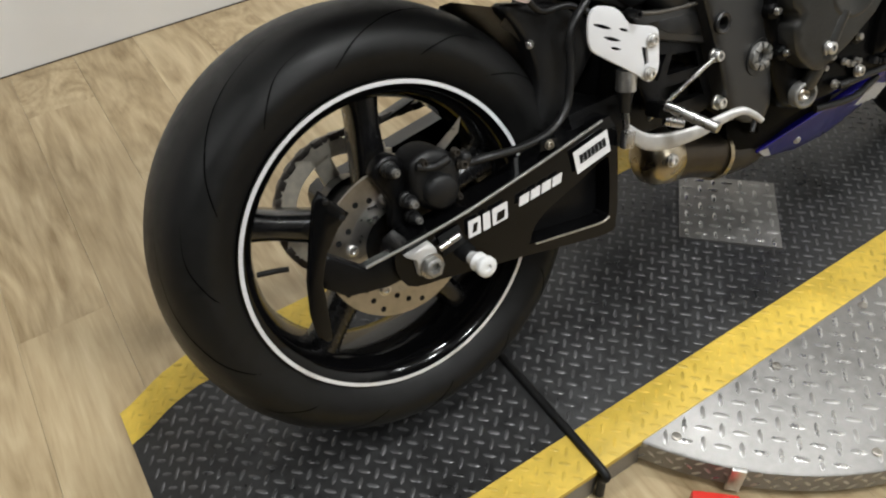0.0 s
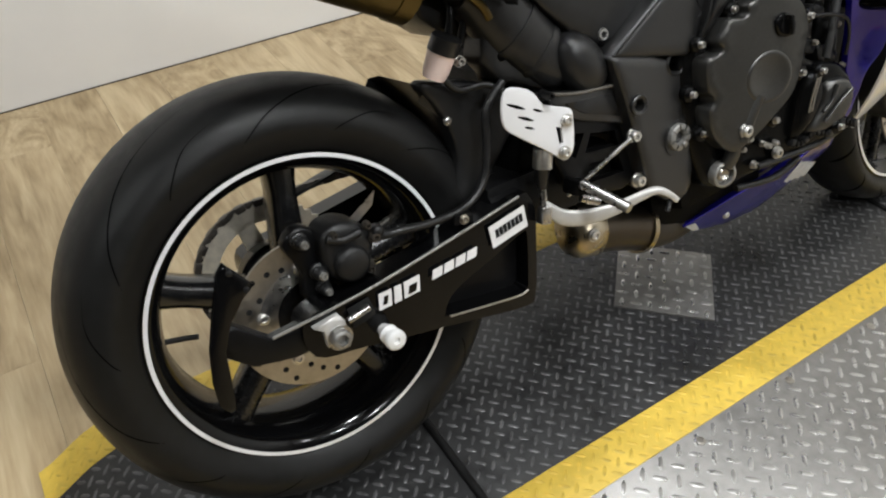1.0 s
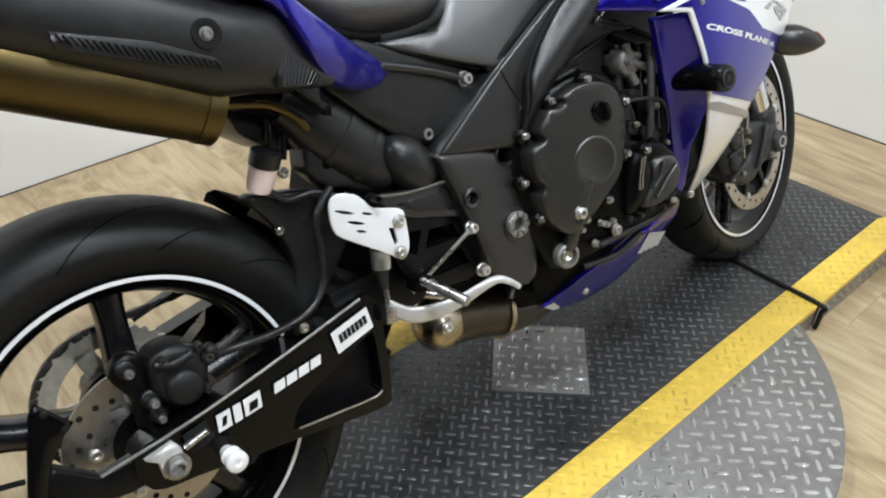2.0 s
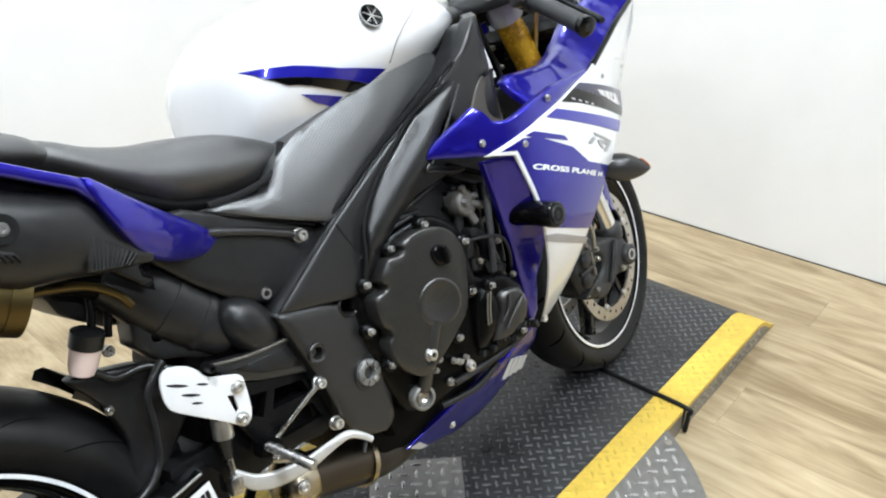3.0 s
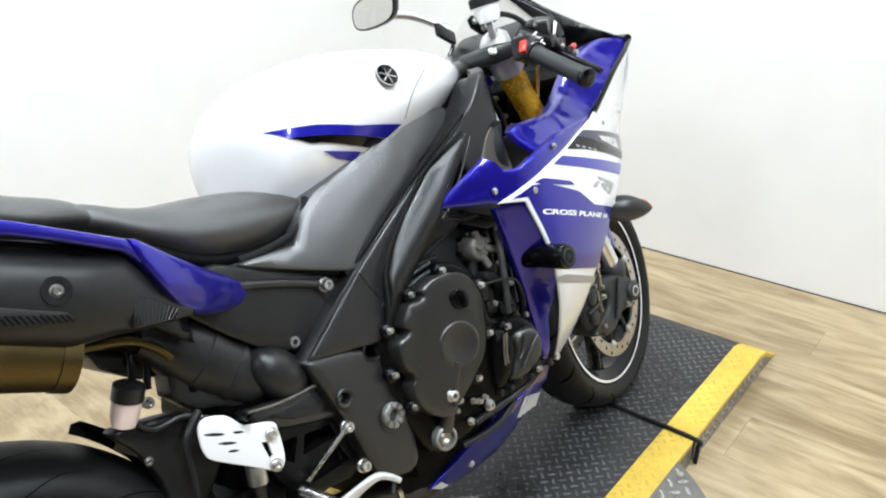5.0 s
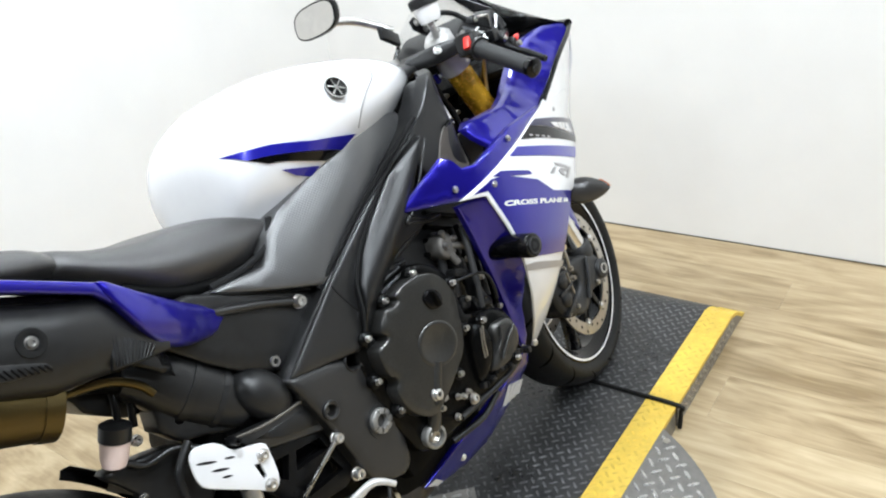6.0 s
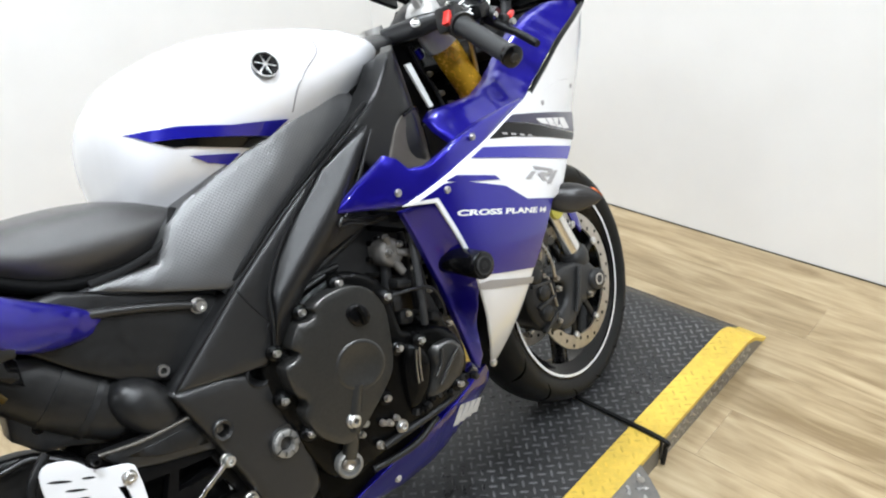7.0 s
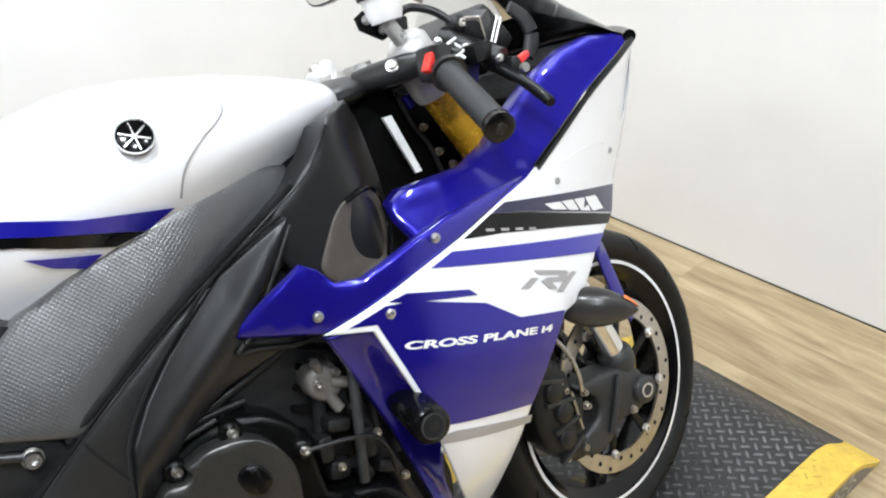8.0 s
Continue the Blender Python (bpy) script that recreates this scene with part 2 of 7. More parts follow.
def curve_through(pts, n=6, closed=False):
    """Catmull-Rom through points of any dimension."""
    p = [Vector(q) for q in pts]
    out = []
    m = len(p)
    for i in range(m if closed else m - 1):
        a, b, c, d = (p[(i - 1) % m], p[i], p[(i + 1) % m], p[(i + 2) % m]) if closed else (p[max(i - 1, 0)], p[i], p[i + 1], p[min(i + 2, m - 1)])
        for k in range(n):
            t = k / n
            out.append(0.5 * ((2 * b) + (c - a) * t + (2 * a - 5 * b + 4 * c - d) * t * t + (3 * b - a - 3 * c + d) * t ** 3))
    if not closed:
        out.append(p[-1])
    return out


def add_loft(bm, rings, closed=True, cap=True):
    vs = [[bm.verts.new(p) for p in r] for r in rings]
    n = len(vs[0])
    for a, b in zip(vs, vs[1:]):
        for i in range(n if closed else n - 1):
            j = (i + 1) % n
            bm.faces.new((a[i], a[j], b[j], b[i]))
    if cap and closed:
        bm.faces.new(vs[0])
        bm.faces.new(list(reversed(vs[-1])))
    return bm


def add_tube(bm, pts, r, seg=10, cap=True):
    """A tube along points; r is one radius or one for each point."""
    p = [Vector(q) for q in pts]
    rr = r if isinstance(r, (list, tuple)) else [r] * len(p)
    rings = []
    side = None
    for i, q in enumerate(p):
        d = (p[min(i + 1, len(p) - 1)] - p[max(i - 1, 0)]).normalized()
        if side is None:
            side = d.orthogonal().normalized()
        side = (side - d * side.dot(d)).normalized()
        up = d.cross(side)
        rings.append([q + (side * math.cos(a) + up * math.sin(a)) * rr[i] for a in (2 * math.pi * k / seg for k in range(seg))])
    return add_loft(bm, rings, True, cap)


def blade(pts, sizes, n=5, seg=14):
    """A flat bar along points, with its half thickness and half height at each."""
    path, size = curve_through(pts, n), curve_through(sizes, n)
    rings = []
    for i, q in enumerate(path):
        d = (path[min(i + 1, len(path) - 1)] - path[max(i - 1, 0)]).normalized()
        out = d.cross(Vector((0, 0, 1))).normalized()
        up = out.cross(d)
        rings.append([q + out * size[i].x * math.copysign(abs(math.cos(a)) ** 0.6, math.cos(a)) + up * size[i].y * math.copysign(abs(math.sin(a)) ** 0.6, math.sin(a)) for a in (2 * math.pi * k / seg for k in range(seg))])
    return add_loft(bmesh.new(), rings)


def tube(pts, r, seg=10, n=6):
    return add_tube(bmesh.new(), curve_through(pts, n) if len(pts) > 2 else pts, r, seg)


def add_lathe(bm, profile, c=(0, 0, 0), seg=48, a0=0.0, a1=360.0, scale=(1, 1)):
    """Turns (y, r) points round the y axis through c."""
    full = a1 - a0 >= 360
    steps = seg if full else seg + 1
    cols = []
    for k in range(steps):
        a = radians(a0 + (a1 - a0) * k / seg)
        cols.append([bm.verts.new((c[0] + r * math.cos(a) * scale[0], c[1] + y, c[2] + r * math.sin(a) * scale[1])) for y, r in profile])
    for k in range(seg):
        u, v = cols[k], cols[(k + 1) % steps]
        for i in range(len(profile) - 1):
            try:
                bm.faces.new((u[i], u[i + 1], v[i + 1], v[i]))
            except ValueError:
                pass
    return bm


def lathe(profile, c=(0, 0, 0), seg=48, **kw):
    return add_lathe(bmesh.new(), profile, c, seg, **kw)


def edge_distance(x, z, outline):
    best = 9.0
    for (ax, az), (bx, bz) in zip(outline, outline[1:] + outline[:1]):
        dx, dz = bx - ax, bz - az
        t = max(0, min(1, ((x - ax) * dx + (z - az) * dz) / (dx * dx + dz * dz + 1e-12)))
        best = min(best, math.hypot(x - ax - t * dx, z - az - t * dz))
    return best


def inside(x, z, outline):
    hit = False
    for (ax, az), (bx, bz) in zip(outline, outline[1:] + outline[:1]):
        if (az > z) != (bz > z) and x < ax + (z - az) / (bz - az) * (bx - ax):
            hit = not hit
    return hit


def swelling(outline, bulge, span):
    """A smooth swelling over an outline, as a function of x and z."""
    xs, zs = [p[0] for p in outline], [p[1] for p in outline]
    step = max(0.0035, span / 14)
    pad = span * 0.6
    x0, z0 = min(xs) - pad, min(zs) - pad
    nx, nz = int((max(xs) + pad - x0) / step) + 2, int((max(zs) + pad - z0) / step) + 2
    h = np.zeros((nx, nz))
    for a in range(nx):
        for b in range(nz):
            x, z = x0 + a * step, z0 + b * step
            if inside(x, z, outline):
                t = min(1.0, edge_distance(x, z, outline) / span)
                h[a, b] = 1 - (1 - t) ** 2
    sigma = span * 0.28 / step
    k = np.exp(-0.5 * (np.arange(-int(3 * sigma) - 1, int(3 * sigma) + 2) / sigma) ** 2)
    k /= k.sum()
    h = np.apply_along_axis(lambda r: np.convolve(r, k, "same") if len(r) >= len(k) else r, 0, h)
    h = np.apply_along_axis(lambda r: np.convolve(r, k, "same") if len(r) >= len(k) else r, 1, h)

    def at(x, z):
        u, v = (x - x0) / step, (z - z0) / step
        a, b = max(0, min(nx - 2, int(u))), max(0, min(nz - 2, int(v)))
        u, v = u - a, v - b
        return bulge * float((h[a, b] * (1 - u) + h[a + 1, b] * u) * (1 - v) + (h[a, b + 1] * (1 - u) + h[a + 1, b + 1] * u) * v)
    return at


def add_panel(bm, outline, yf, thick=0.02, cell=0.02, rim=0.006, bulge=0.0, span=0.05, soft=0, holes=()):
    """A shaped panel on the bike's right side: an outline in x and z, the height of its face by yf(x, z), rolled over at its rim, swelling by bulge; holes are outlines cut right through."""
    o = [tuple(p) for p in outline]
    cuts = [[tuple(p) for p in h] for h in holes]
    if soft:
        o = [tuple(p) for p in curve_through(o, soft, True)]
    area = sum(a[0] * b[1] - b[0] * a[1] for a, b in zip(o, o[1:] + o[:1]))
    if area < 0:
        o.reverse()
    edge = []
    for (ax, az), (bx, bz) in zip(o, o[1:] + o[:1]):
        n = max(1, math.ceil(math.hypot(bx - ax, bz - az) / cell))
        edge += [(ax + (bx - ax) * k / n, az + (bz - az) * k / n) for k in range(n)]
    pts = [Vector(p) for p in edge]
    m = len(pts)
    roll = min(rim, 0.6 * thick) if rim else 0.0
    if rim:
        for i in range(m):
            d = (Vector(edge[(i + 1) % m]) - Vector(edge[i - 1])).normalized()
            inward = Vector((-d.y, d.x))
            for f in (0.1, 0.35, 1.0):
                q = Vector(edge[i]) + inward * rim * f
                if inside(q.x, q.y, o) and edge_distance(q.x, q.y, o) > rim * f * 0.93:
                    pts.append(q)
    xs, zs = [p[0] for p in o], [p[1] for p in o]
    row, z = 0, min(zs)
    while z < max(zs):
        x = min(xs) + (cell / 2 if row % 2 else 0)
        while x < max(xs):
            if inside(x, z, o) and edge_distance(x, z, o) > rim + 0.55 * cell and not any(inside(x, z, h) or edge_distance(x, z, h) < 0.4 * cell for h in cuts):
                pts.append(Vector((x, z)))
            x += cell
        z += cell * 0.866
        row += 1
    rings = []
    for h in cuts:
        rings += [(len(pts) + k, len(pts) + (k + 1) % len(h)) for k in range(len(h))]
        pts += [Vector(p) for p in h]
    co, _, tris, _, _, _ = delaunay_2d_cdt(pts, rings, [list(range(m))], 1, 1e-6)
    if cuts:
        tris = [f for f in tris if not any(inside(sum(co[i].x for i in f) / 3, sum(co[i].y for i in f) / 3, h) for h in cuts)]
    swell = swelling(o, bulge, span) if bulge else None
    t = bmesh.new()
    vs = []
    heights = [yf(p.x, p.y) - (swell(p.x, p.y) if swell else 0.0) for p in co]
    if swell:
        near = [set() for _ in co]
        for f in tris:
            for i in f:
                near[i].update(f)
        inner = [i for i, p in enumerate(co) if near[i] and edge_distance(p.x, p.y, o) > 0.5 * rim + 0.001]
        for _ in range(20):
            mean = [0.4 * heights[i] + 0.6 * sum(heights[k] for k in near[i]) / len(near[i]) for i in inner]
            for i, y in zip(inner, mean):
                heights[i] = y
    for p, y in zip(co, heights):
        if rim:
            k = min(1.0, edge_distance(p.x, p.y, o) / rim)
            y += roll * (1 - math.sqrt(max(0.0, 1 - (1 - k) ** 2)))
        vs.append(t.verts.new((p.x, y, p.y)))
    for f in tris:
        t.faces.new([vs[i] for i in f])
    geo = bmesh.ops.extrude_face_region(t, geom=t.faces[:])
    for v in geo["geom"]:
        if isinstance(v, bmesh.types.BMVert):
            v.co.y = max(v.co.y + thick * 0.2, yf(v.co.x, v.co.z) + thick)
    merge(bm, t)
    return bm


def round_hole(x, z, r, n=18):
    return [(x + r * math.cos(2 * math.pi * k / n), z + r * math.sin(2 * math.pi * k / n)) for k in range(n)]


def slot_hole(ax, az, bx, bz, w):
    """A slim lens-shaped slot from one end to the other."""
    d = Vector((bx - ax, bz - az))
    n = Vector((-d.y, d.x)).normalized() * w
    side = [(t, math.sin(math.pi * t) ** 0.6) for t in (0.08, 0.25, 0.5, 0.75, 0.92)]
    up = [(ax + d.x * t + n.x * k, az + d.y * t + n.y * k) for t, k in side]
    down = [(ax + d.x * t - n.x * k, az + d.y * t - n.y * k) for t, k in reversed(side)]
    return [(ax, az)] + up + [(bx, bz)] + down


def panel(outline, yf, **kw):
    return add_panel(bmesh.new(), outline, yf if callable(yf) else (lambda x, z: yf), **kw)


def other_side(ob):
    """The same part for the bike's left side."""
    me = ob.data.copy()
    me.transform(Matrix.Diagonal((1, -1, 1, 1)))
    me.flip_normals()
    twin = new(ob.name, me)
    twin.parent = ob.parent
    return twin


def decal(name, outline, yf, mat, parent, lift=0.0012, cell=0.03, label=""):
    return part(name, panel(outline, lambda x, z: yf(x, z) - lift, thick=0.001, cell=cell, rim=0), mat, parent, label)


def add_bolt(bm, p, r=0.008, h=0.007, d=(0, -1, 0), socket=True):
    """A round socket-head screw whose head looks along d."""
    t = bmesh.new()
    prof = [(0.002, r * 1.25), (-0.001, r * 1.25), (-0.001, r), (-h * 0.8, r), (-h, r * 0.85)]
    prof += [(-h, r * 0.5), (-h * 0.45, r * 0.45), (-h * 0.45, 0.0)] if socket else [(-h * 1.1, 0.0)]
    add_lathe(t, prof, seg=14)
    turn = Vector((0, -1, 0)).rotation_difference(Vector(d)).to_matrix().to_4x4()
    bmesh.ops.transform(t, matrix=Matrix.Translation(p) @ turn, verts=t.verts)
    merge(bm, t)
    return bm


def bolt(p, parent, r=0.008, h=0.007, mat=None, d=(0, -1, 0), name="bolt", label=""):
    return part(name, add_bolt(bmesh.new(), p, r, h, d), mat or STEEL, parent, label)


def between(x, pts):
    """Straight from point to point of (x, value)."""
    if x <= pts[0][0]:
        return pts[0][1]
    for (a, u), (b, v) in zip(pts, pts[1:]):
        if x <= b:
            k = (x - a) / (b - a)
            return u + (v - u) * (0.5 * k + 0.5 * k * k * (3 - 2 * k))
    return pts[-1][1]


# ---- room ----
def room():
    def slab(name, c, size, mat, label, category):
        return tagged(part(name, box(c, size, bevel=0), mat), label, category, kind="structure")
    t = 0.12
    hz = ROOM_H - FLOOR
    cx, cy, cz = (ROOM_X0 + ROOM_X1) / 2, (ROOM_Y0 + ROOM_Y1) / 2, FLOOR + hz / 2
    slab("wall_east", (ROOM_X1 + t / 2, cy, cz), (t, ROOM_Y1 - ROOM_Y0 + 2 * t, hz), WALL, "plain white painted wall ahead of the motorcycle", "wall")
    slab("wall_north", (cx, ROOM_Y1 + t / 2, cz), (ROOM_X1 - ROOM_X0, t, hz), WALL, "plain white painted wall behind the motorcycle", "wall")
    # south and west walls are added out of view, dark to limit bounce light
    slab("wall_south", (cx, ROOM_Y0 - t / 2, cz), (ROOM_X1 - ROOM_X0, t, hz), BACK_WALL, "unseen wall added to close the room, grey to cut bounce", "wall")
    slab("wall_west", (ROOM_X0 - t / 2, cy, cz), (t, ROOM_Y1 - ROOM_Y0 + 2 * t, hz), BACK_WALL, "unseen wall added to close the room, grey to cut bounce", "wall")
    slab("ceiling", (cx, cy, ROOM_H + t / 2), (ROOM_X1 - ROOM_X0 + 2 * t, ROOM_Y1 - ROOM_Y0 + 2 * t, t), CEILING, "plain dark grey ceiling over the showroom", "ceiling")
    # solid dark strips stand in for the shadow gap between walls and floor
    slab("trim", (ROOM_X1 - 0.0015, cy, FLOOR + 0.0018), (0.003, ROOM_Y1 - ROOM_Y0 - 0.004, 0.0036), DARK_STEEL, "thin dark strip drawn as the shaded gap at the wall's foot", "trim")
    slab("trim", (cx - 0.004, ROOM_Y1 - 0.0015, FLOOR + 0.0015), (ROOM_X1 - ROOM_X0 - 0.012, 0.003, 0.003), DARK_STEEL, "thin dark strip drawn as the shaded gap at the wall's foot", "trim")
    floor = slab("floor", (cx, cy, FLOOR - 0.006 - 0.05), (ROOM_X1 - ROOM_X0 + 2 * t, ROOM_Y1 - ROOM_Y0 + 2 * t, 0.1), WOOD, "pale oak plank floor with long grain", "floor")
    return floor


floor_ob = room()


def ceiling_lights():
    for x, y, watts in ((1.75, -1.5, 0.4), (1.8, 0.95, 0.5), (0.0, -2.7, 1.1), (0.3, 0.6, 1.05), (0.35, -0.7, 0.95), (-2.0, -0.2, 0.85), (0.8, -1.7, 0.95)):
        m = pose(x, y, ROOM_H)
        top = empty("ceiling_light", m, "square white ceiling light panel set under the ceiling", "light", "ceiling lights")
        bm = bmesh.new()
        for sx, sy, w, d in ((0, 0.11, 0.24, 0.02), (0, -0.11, 0.24, 0.02), (0.11, 0, 0.02, 0.2), (-0.11, 0, 0.02, 0.2)):
            add_box(bm, (sx, sy, -0.015), (w, d, 0.03))
        part("frame", bm, WHITE_PLASTIC, top)
        part("diffuser", box((0, 0, -0.008), (0.198, 0.198, 0.008), bevel=0), DIFFUSER, top)
        lamp = bpy.data.lights.new("ceiling_lamp", "AREA")
        lamp.shape, lamp.size, lamp.size_y = "RECTANGLE", 0.19, 0.19
        lamp.energy, lamp.color = LAMP_WATTS * watts, (1.0, 0.995, 0.985)
        lo = new("ceiling_lamp", lamp)
        lo.matrix_basis = pose(x, y, ROOM_H - 0.03)


LAMP_WATTS = 42
ceiling_lights()


# ---- turntable and ramps ----
CX, CY, DISC_R = 0.745, -0.073, 0.585
HALF_IN, HALF_OUT = 0.217, 0.292       # black lane, and with its yellow borders
GAP0, GAP1 = 0.155, 1.336
LANE_Y = -0.073


def lug_rows(x0, x1, y0, y1, pitch=0.0208):
    """Places and turns of the raised lugs of tread plate in a rectangle: two crossed directions, in turn."""
    c = math.sqrt(0.5)
    n = int((abs(x1 - x0) + abs(y1 - y0)) / pitch) + 2
    mx, my = (x0 + x1) / 2, (y0 + y1) / 2
    for i in range(-n, n + 1):
        for j in range(-n, n + 1):
            u, v = i * pitch, j * pitch
            x, y = mx + c * (u - v), my + c * (u + v)
            if x0 < x < x1 and y0 < y < y1:
                yield x, y, 45.0 if (i + j) % 2 else -45.0


def lug_mesh_data(places, height, length=0.0225, width=0.0068, raise_by=0.0018):
    """All lugs of one plate in one mesh: low lens-shaped ridges. height(x, y) is the plate's top."""
    verts, faces = [], []
    for x, y, a in places:
        ca, sa = math.cos(radians(a)), math.sin(radians(a))
        k = len(verts)
        for u, v, h in ((-0.5, 0, 0), (-0.25, 0.45, 0), (0.25, 0.45, 0), (0.5, 0, 0), (0.25, -0.45, 0), (-0.25, -0.45, 0), (-0.24, 0, 1), (0.24, 0, 1)):
            px, py = x + ca * u * length - sa * v * width, y + sa * u * length + ca * v * width
            verts.append((px, py, height(px, py) + h * raise_by - 0.0002))
        faces += [(k, k + 6, k + 1), (k + 1, k + 6, k + 7, k + 2), (k + 2, k + 7, k + 3), (k + 3, k + 7, k + 4), (k + 4, k + 7, k + 6, k + 5), (k + 5, k + 6, k)]
    return verts, faces


def lugs(name, places, height, mat, parent, label, **kw):
    v, f = lug_mesh_data(places, height, **kw)
    me = bpy.data.meshes.new(name)
    me.from_pydata(v, [], f)
    for p in me.polygons:
        p.use_smooth = True
    me.set_sharp_from_angle(angle=radians(60))
    me.materials.append(mat)
    ob = new(name, me)
    ob.parent = parent
    return tagged(ob, label, kind="stuff")


def ramp_height(x):
    if x < GAP0:
        return -between(GAP0 - x, [(0, 0), (0.47, 0.001), (0.5, 0.012), (0.605, 0.066)])
    if x > GAP1:
        return -between(x - GAP1, [(0, 0), (0.43, 0.001), (0.46, 0.01), (0.555, 0.066)])
    return 0.0


def strip(x0, x1, y0, y1, lift, depth, steps=26):
    """A bent sheet over the ramps between two edges."""
    rings = []
    for k in range(steps + 1):
        ring = []
        for y, dz in ((y0, 0), (y1, 0), (y1, -1), (y0, -1)):
            x = x0 + (x1 - x0) * k / steps
            z = ramp_height(x) + lift
            ring.append((x, y, z if dz == 0 else max(FLOOR + 0.001, z - depth)))
        rings.append(ring)
    return add_loft(bmesh.new(), rings)


def turntable():
    table = empty("turntable", pose(0, 0, 0), "round aluminium tread plate turntable with a black lane and yellow edges", "turntable")
    # round aluminium deck with its rolled rim
    deck = part("deck", lathe_z([(0, 0.0), (0, DISC_R - 0.004), (-0.003, DISC_R), (-0.05, DISC_R), (-0.054, DISC_R - 0.006), (-0.054, 0.0)], (CX, CY, -0.0015), 96), ALU_PLATE, table, "aluminium tread plate deck")
    flat = lambda x, y: -0.0015
    near = [p for p in lug_rows(CX - DISC_R, CX + DISC_R, CY - DISC_R, CY + DISC_R, 0.029) if math.hypot(p[0] - CX, p[1] - CY) < DISC_R - 0.012 and abs(p[1] - LANE_Y) > HALF_OUT + 0.006]
    lugs("deck_tread", near, flat, ALU_TREAD, deck, "raised bright lugs of the deck", length=0.031, width=0.0098)
    # near-black ring paints the shade between deck rim and floor
    part("skirt", lathe_z([(-0.056, DISC_R - 0.02), (-0.069, DISC_R - 0.02), (-0.069, DISC_R - 0.06), (-0.056, DISC_R - 0.06)], (CX, CY, 0), 96), ENGINE_DARK, table, "base ring coloured near black as shade under the deck")
    # the same tread runs down the rolled rim
    v, f = lug_mesh_data([p for p in lug_rows(0.0, 2 * math.pi * DISC_R, -0.049, -0.004, 0.0208)], lambda x, y: 0.0, length=0.02)
    me = bpy.data.meshes.new("rim_tread")
    me.from_pydata([(CX + (DISC_R + q[2]) * math.cos(q[0] / DISC_R), CY + (DISC_R + q[2]) * math.sin(q[0] / DISC_R), q[1]) for q in v], [], f)
    me.materials.append(ALU_TREAD)
    rim_ob = new("rim_tread", me)
    rim_ob.parent = deck
    tagged(rim_ob, "raised lugs of the rim", kind="stuff")
    # black lane and yellow borders
    lane = part("lane", box(((GAP0 + GAP1) / 2, LANE_Y, -0.006), (GAP1 - GAP0 - 0.012, 2 * HALF_IN, 0.0135), bevel=0.001), BLACK_PLATE, table, "black painted tread plate lane")
    lane_places = [p for p in lug_rows(GAP0 + 0.012, GAP1 - 0.012, LANE_Y - HALF_IN + 0.008, LANE_Y + HALF_IN - 0.008)]
    lugs("lane_tread", lane_places, lambda x, y: 0.0008, TREAD_WORN, lane, "worn raised lugs of the lane")
    for s in (-1, 1):
        y = LANE_Y + s * (HALF_IN + HALF_OUT) / 2
        b = part("border", box(((GAP0 + GAP1) / 2, y, -0.006), (GAP1 - GAP0 - 0.012, HALF_OUT - HALF_IN, 0.0136), bevel=0.001), YELLOW, table, "yellow painted border")
        yy = sorted((LANE_Y + s * HALF_IN, LANE_Y + s * HALF_OUT))
        lugs("border_tread", [p for p in lug_rows(GAP0 + 0.012, GAP1 - 0.012, yy[0] + 0.008, yy[1] - 0.008)], lambda x, y: 0.001, YELLOW_TREAD, b, "raised worn yellow lugs")
    # bare side plates where the lane runs out past the round deck
    for s in (-1, 1):
        for x0, x1 in ((GAP0 + 0.006, 0.243), (1.247, GAP1 - 0.006)):
            part("side_plate", box(((x0 + x1) / 2, LANE_Y + s * (HALF_OUT - 0.004), -0.0415), (x1 - x0, 0.006, 0.055), bevel=0.001), ALU_PLATE, table, "bare aluminium side of the lane")
    # square cover plate set askew over the pivot
    bm = box((0, 0, 0.0035), (0.194, 0.194, 0.005), bevel=0.0012)
    cover = part("cover_plate", bm, ALU_PLATE, table, "square bright tread plate over the pivot")
    cover.matrix_basis = pose(0.748, -0.073, 0.0, 0, 0, 45)
    lugs("cover_tread", [(x * 0.7071 + y * 0.7071, -x * 0.7071 + y * 0.7071, a + 45) for x, y, a in lug_rows(-0.13, 0.13, -0.13, 0.13, 0.0275) if abs(x) + abs(y) < 0.118], lambda x, y: 0.006, ALU_TREAD, cover, "raised lugs of the cover plate", length=0.027, width=0.0088, raise_by=0.0024)
    for sx in (-1, 1):
        for sy in (-1, 1):
            bolt((sx * 0.083, sy * 0.083, 0.005), cover, 0.004, 0.003, d=(0, 0, 1), name="screw")
    for x, y in ((0.289, -0.389), (0.524, -0.387), (0.52, -0.581), (0.754, -0.384), (0.993, -0.383), (1.213, -0.387), (0.998, -0.58)):
        bolt((x, y, -0.0005), table, 0.0065, 0.002, DISC, (0, 0, 1), "deck_screw")
    # little upright bracket at the rim
    part("bracket", box((0.326, -0.484, -0.03), (0.022, 0.008, 0.06), (0, 0, -46), 0.001), ALU, table, "worn aluminium bracket on the rim")
    return table


def lathe_z(profile, c, seg):
    bm = bmesh.new()
    cols = []
    for k in range(seg):
        a = 2 * math.pi * k / seg
        cols.append([bm.verts.new((c[0] + r * math.cos(a), c[1] + r * math.sin(a), c[2] + z)) for z, r in profile])
    for k in range(seg):
        u, v = cols[k], cols[(k + 1) % seg]
        for i in range(len(profile) - 1):
            bm.faces.new((u[i], u[i + 1], v[i + 1], v[i]))
    bmesh.ops.remove_doubles(bm, verts=bm.verts, dist=1e-6)
    return bm


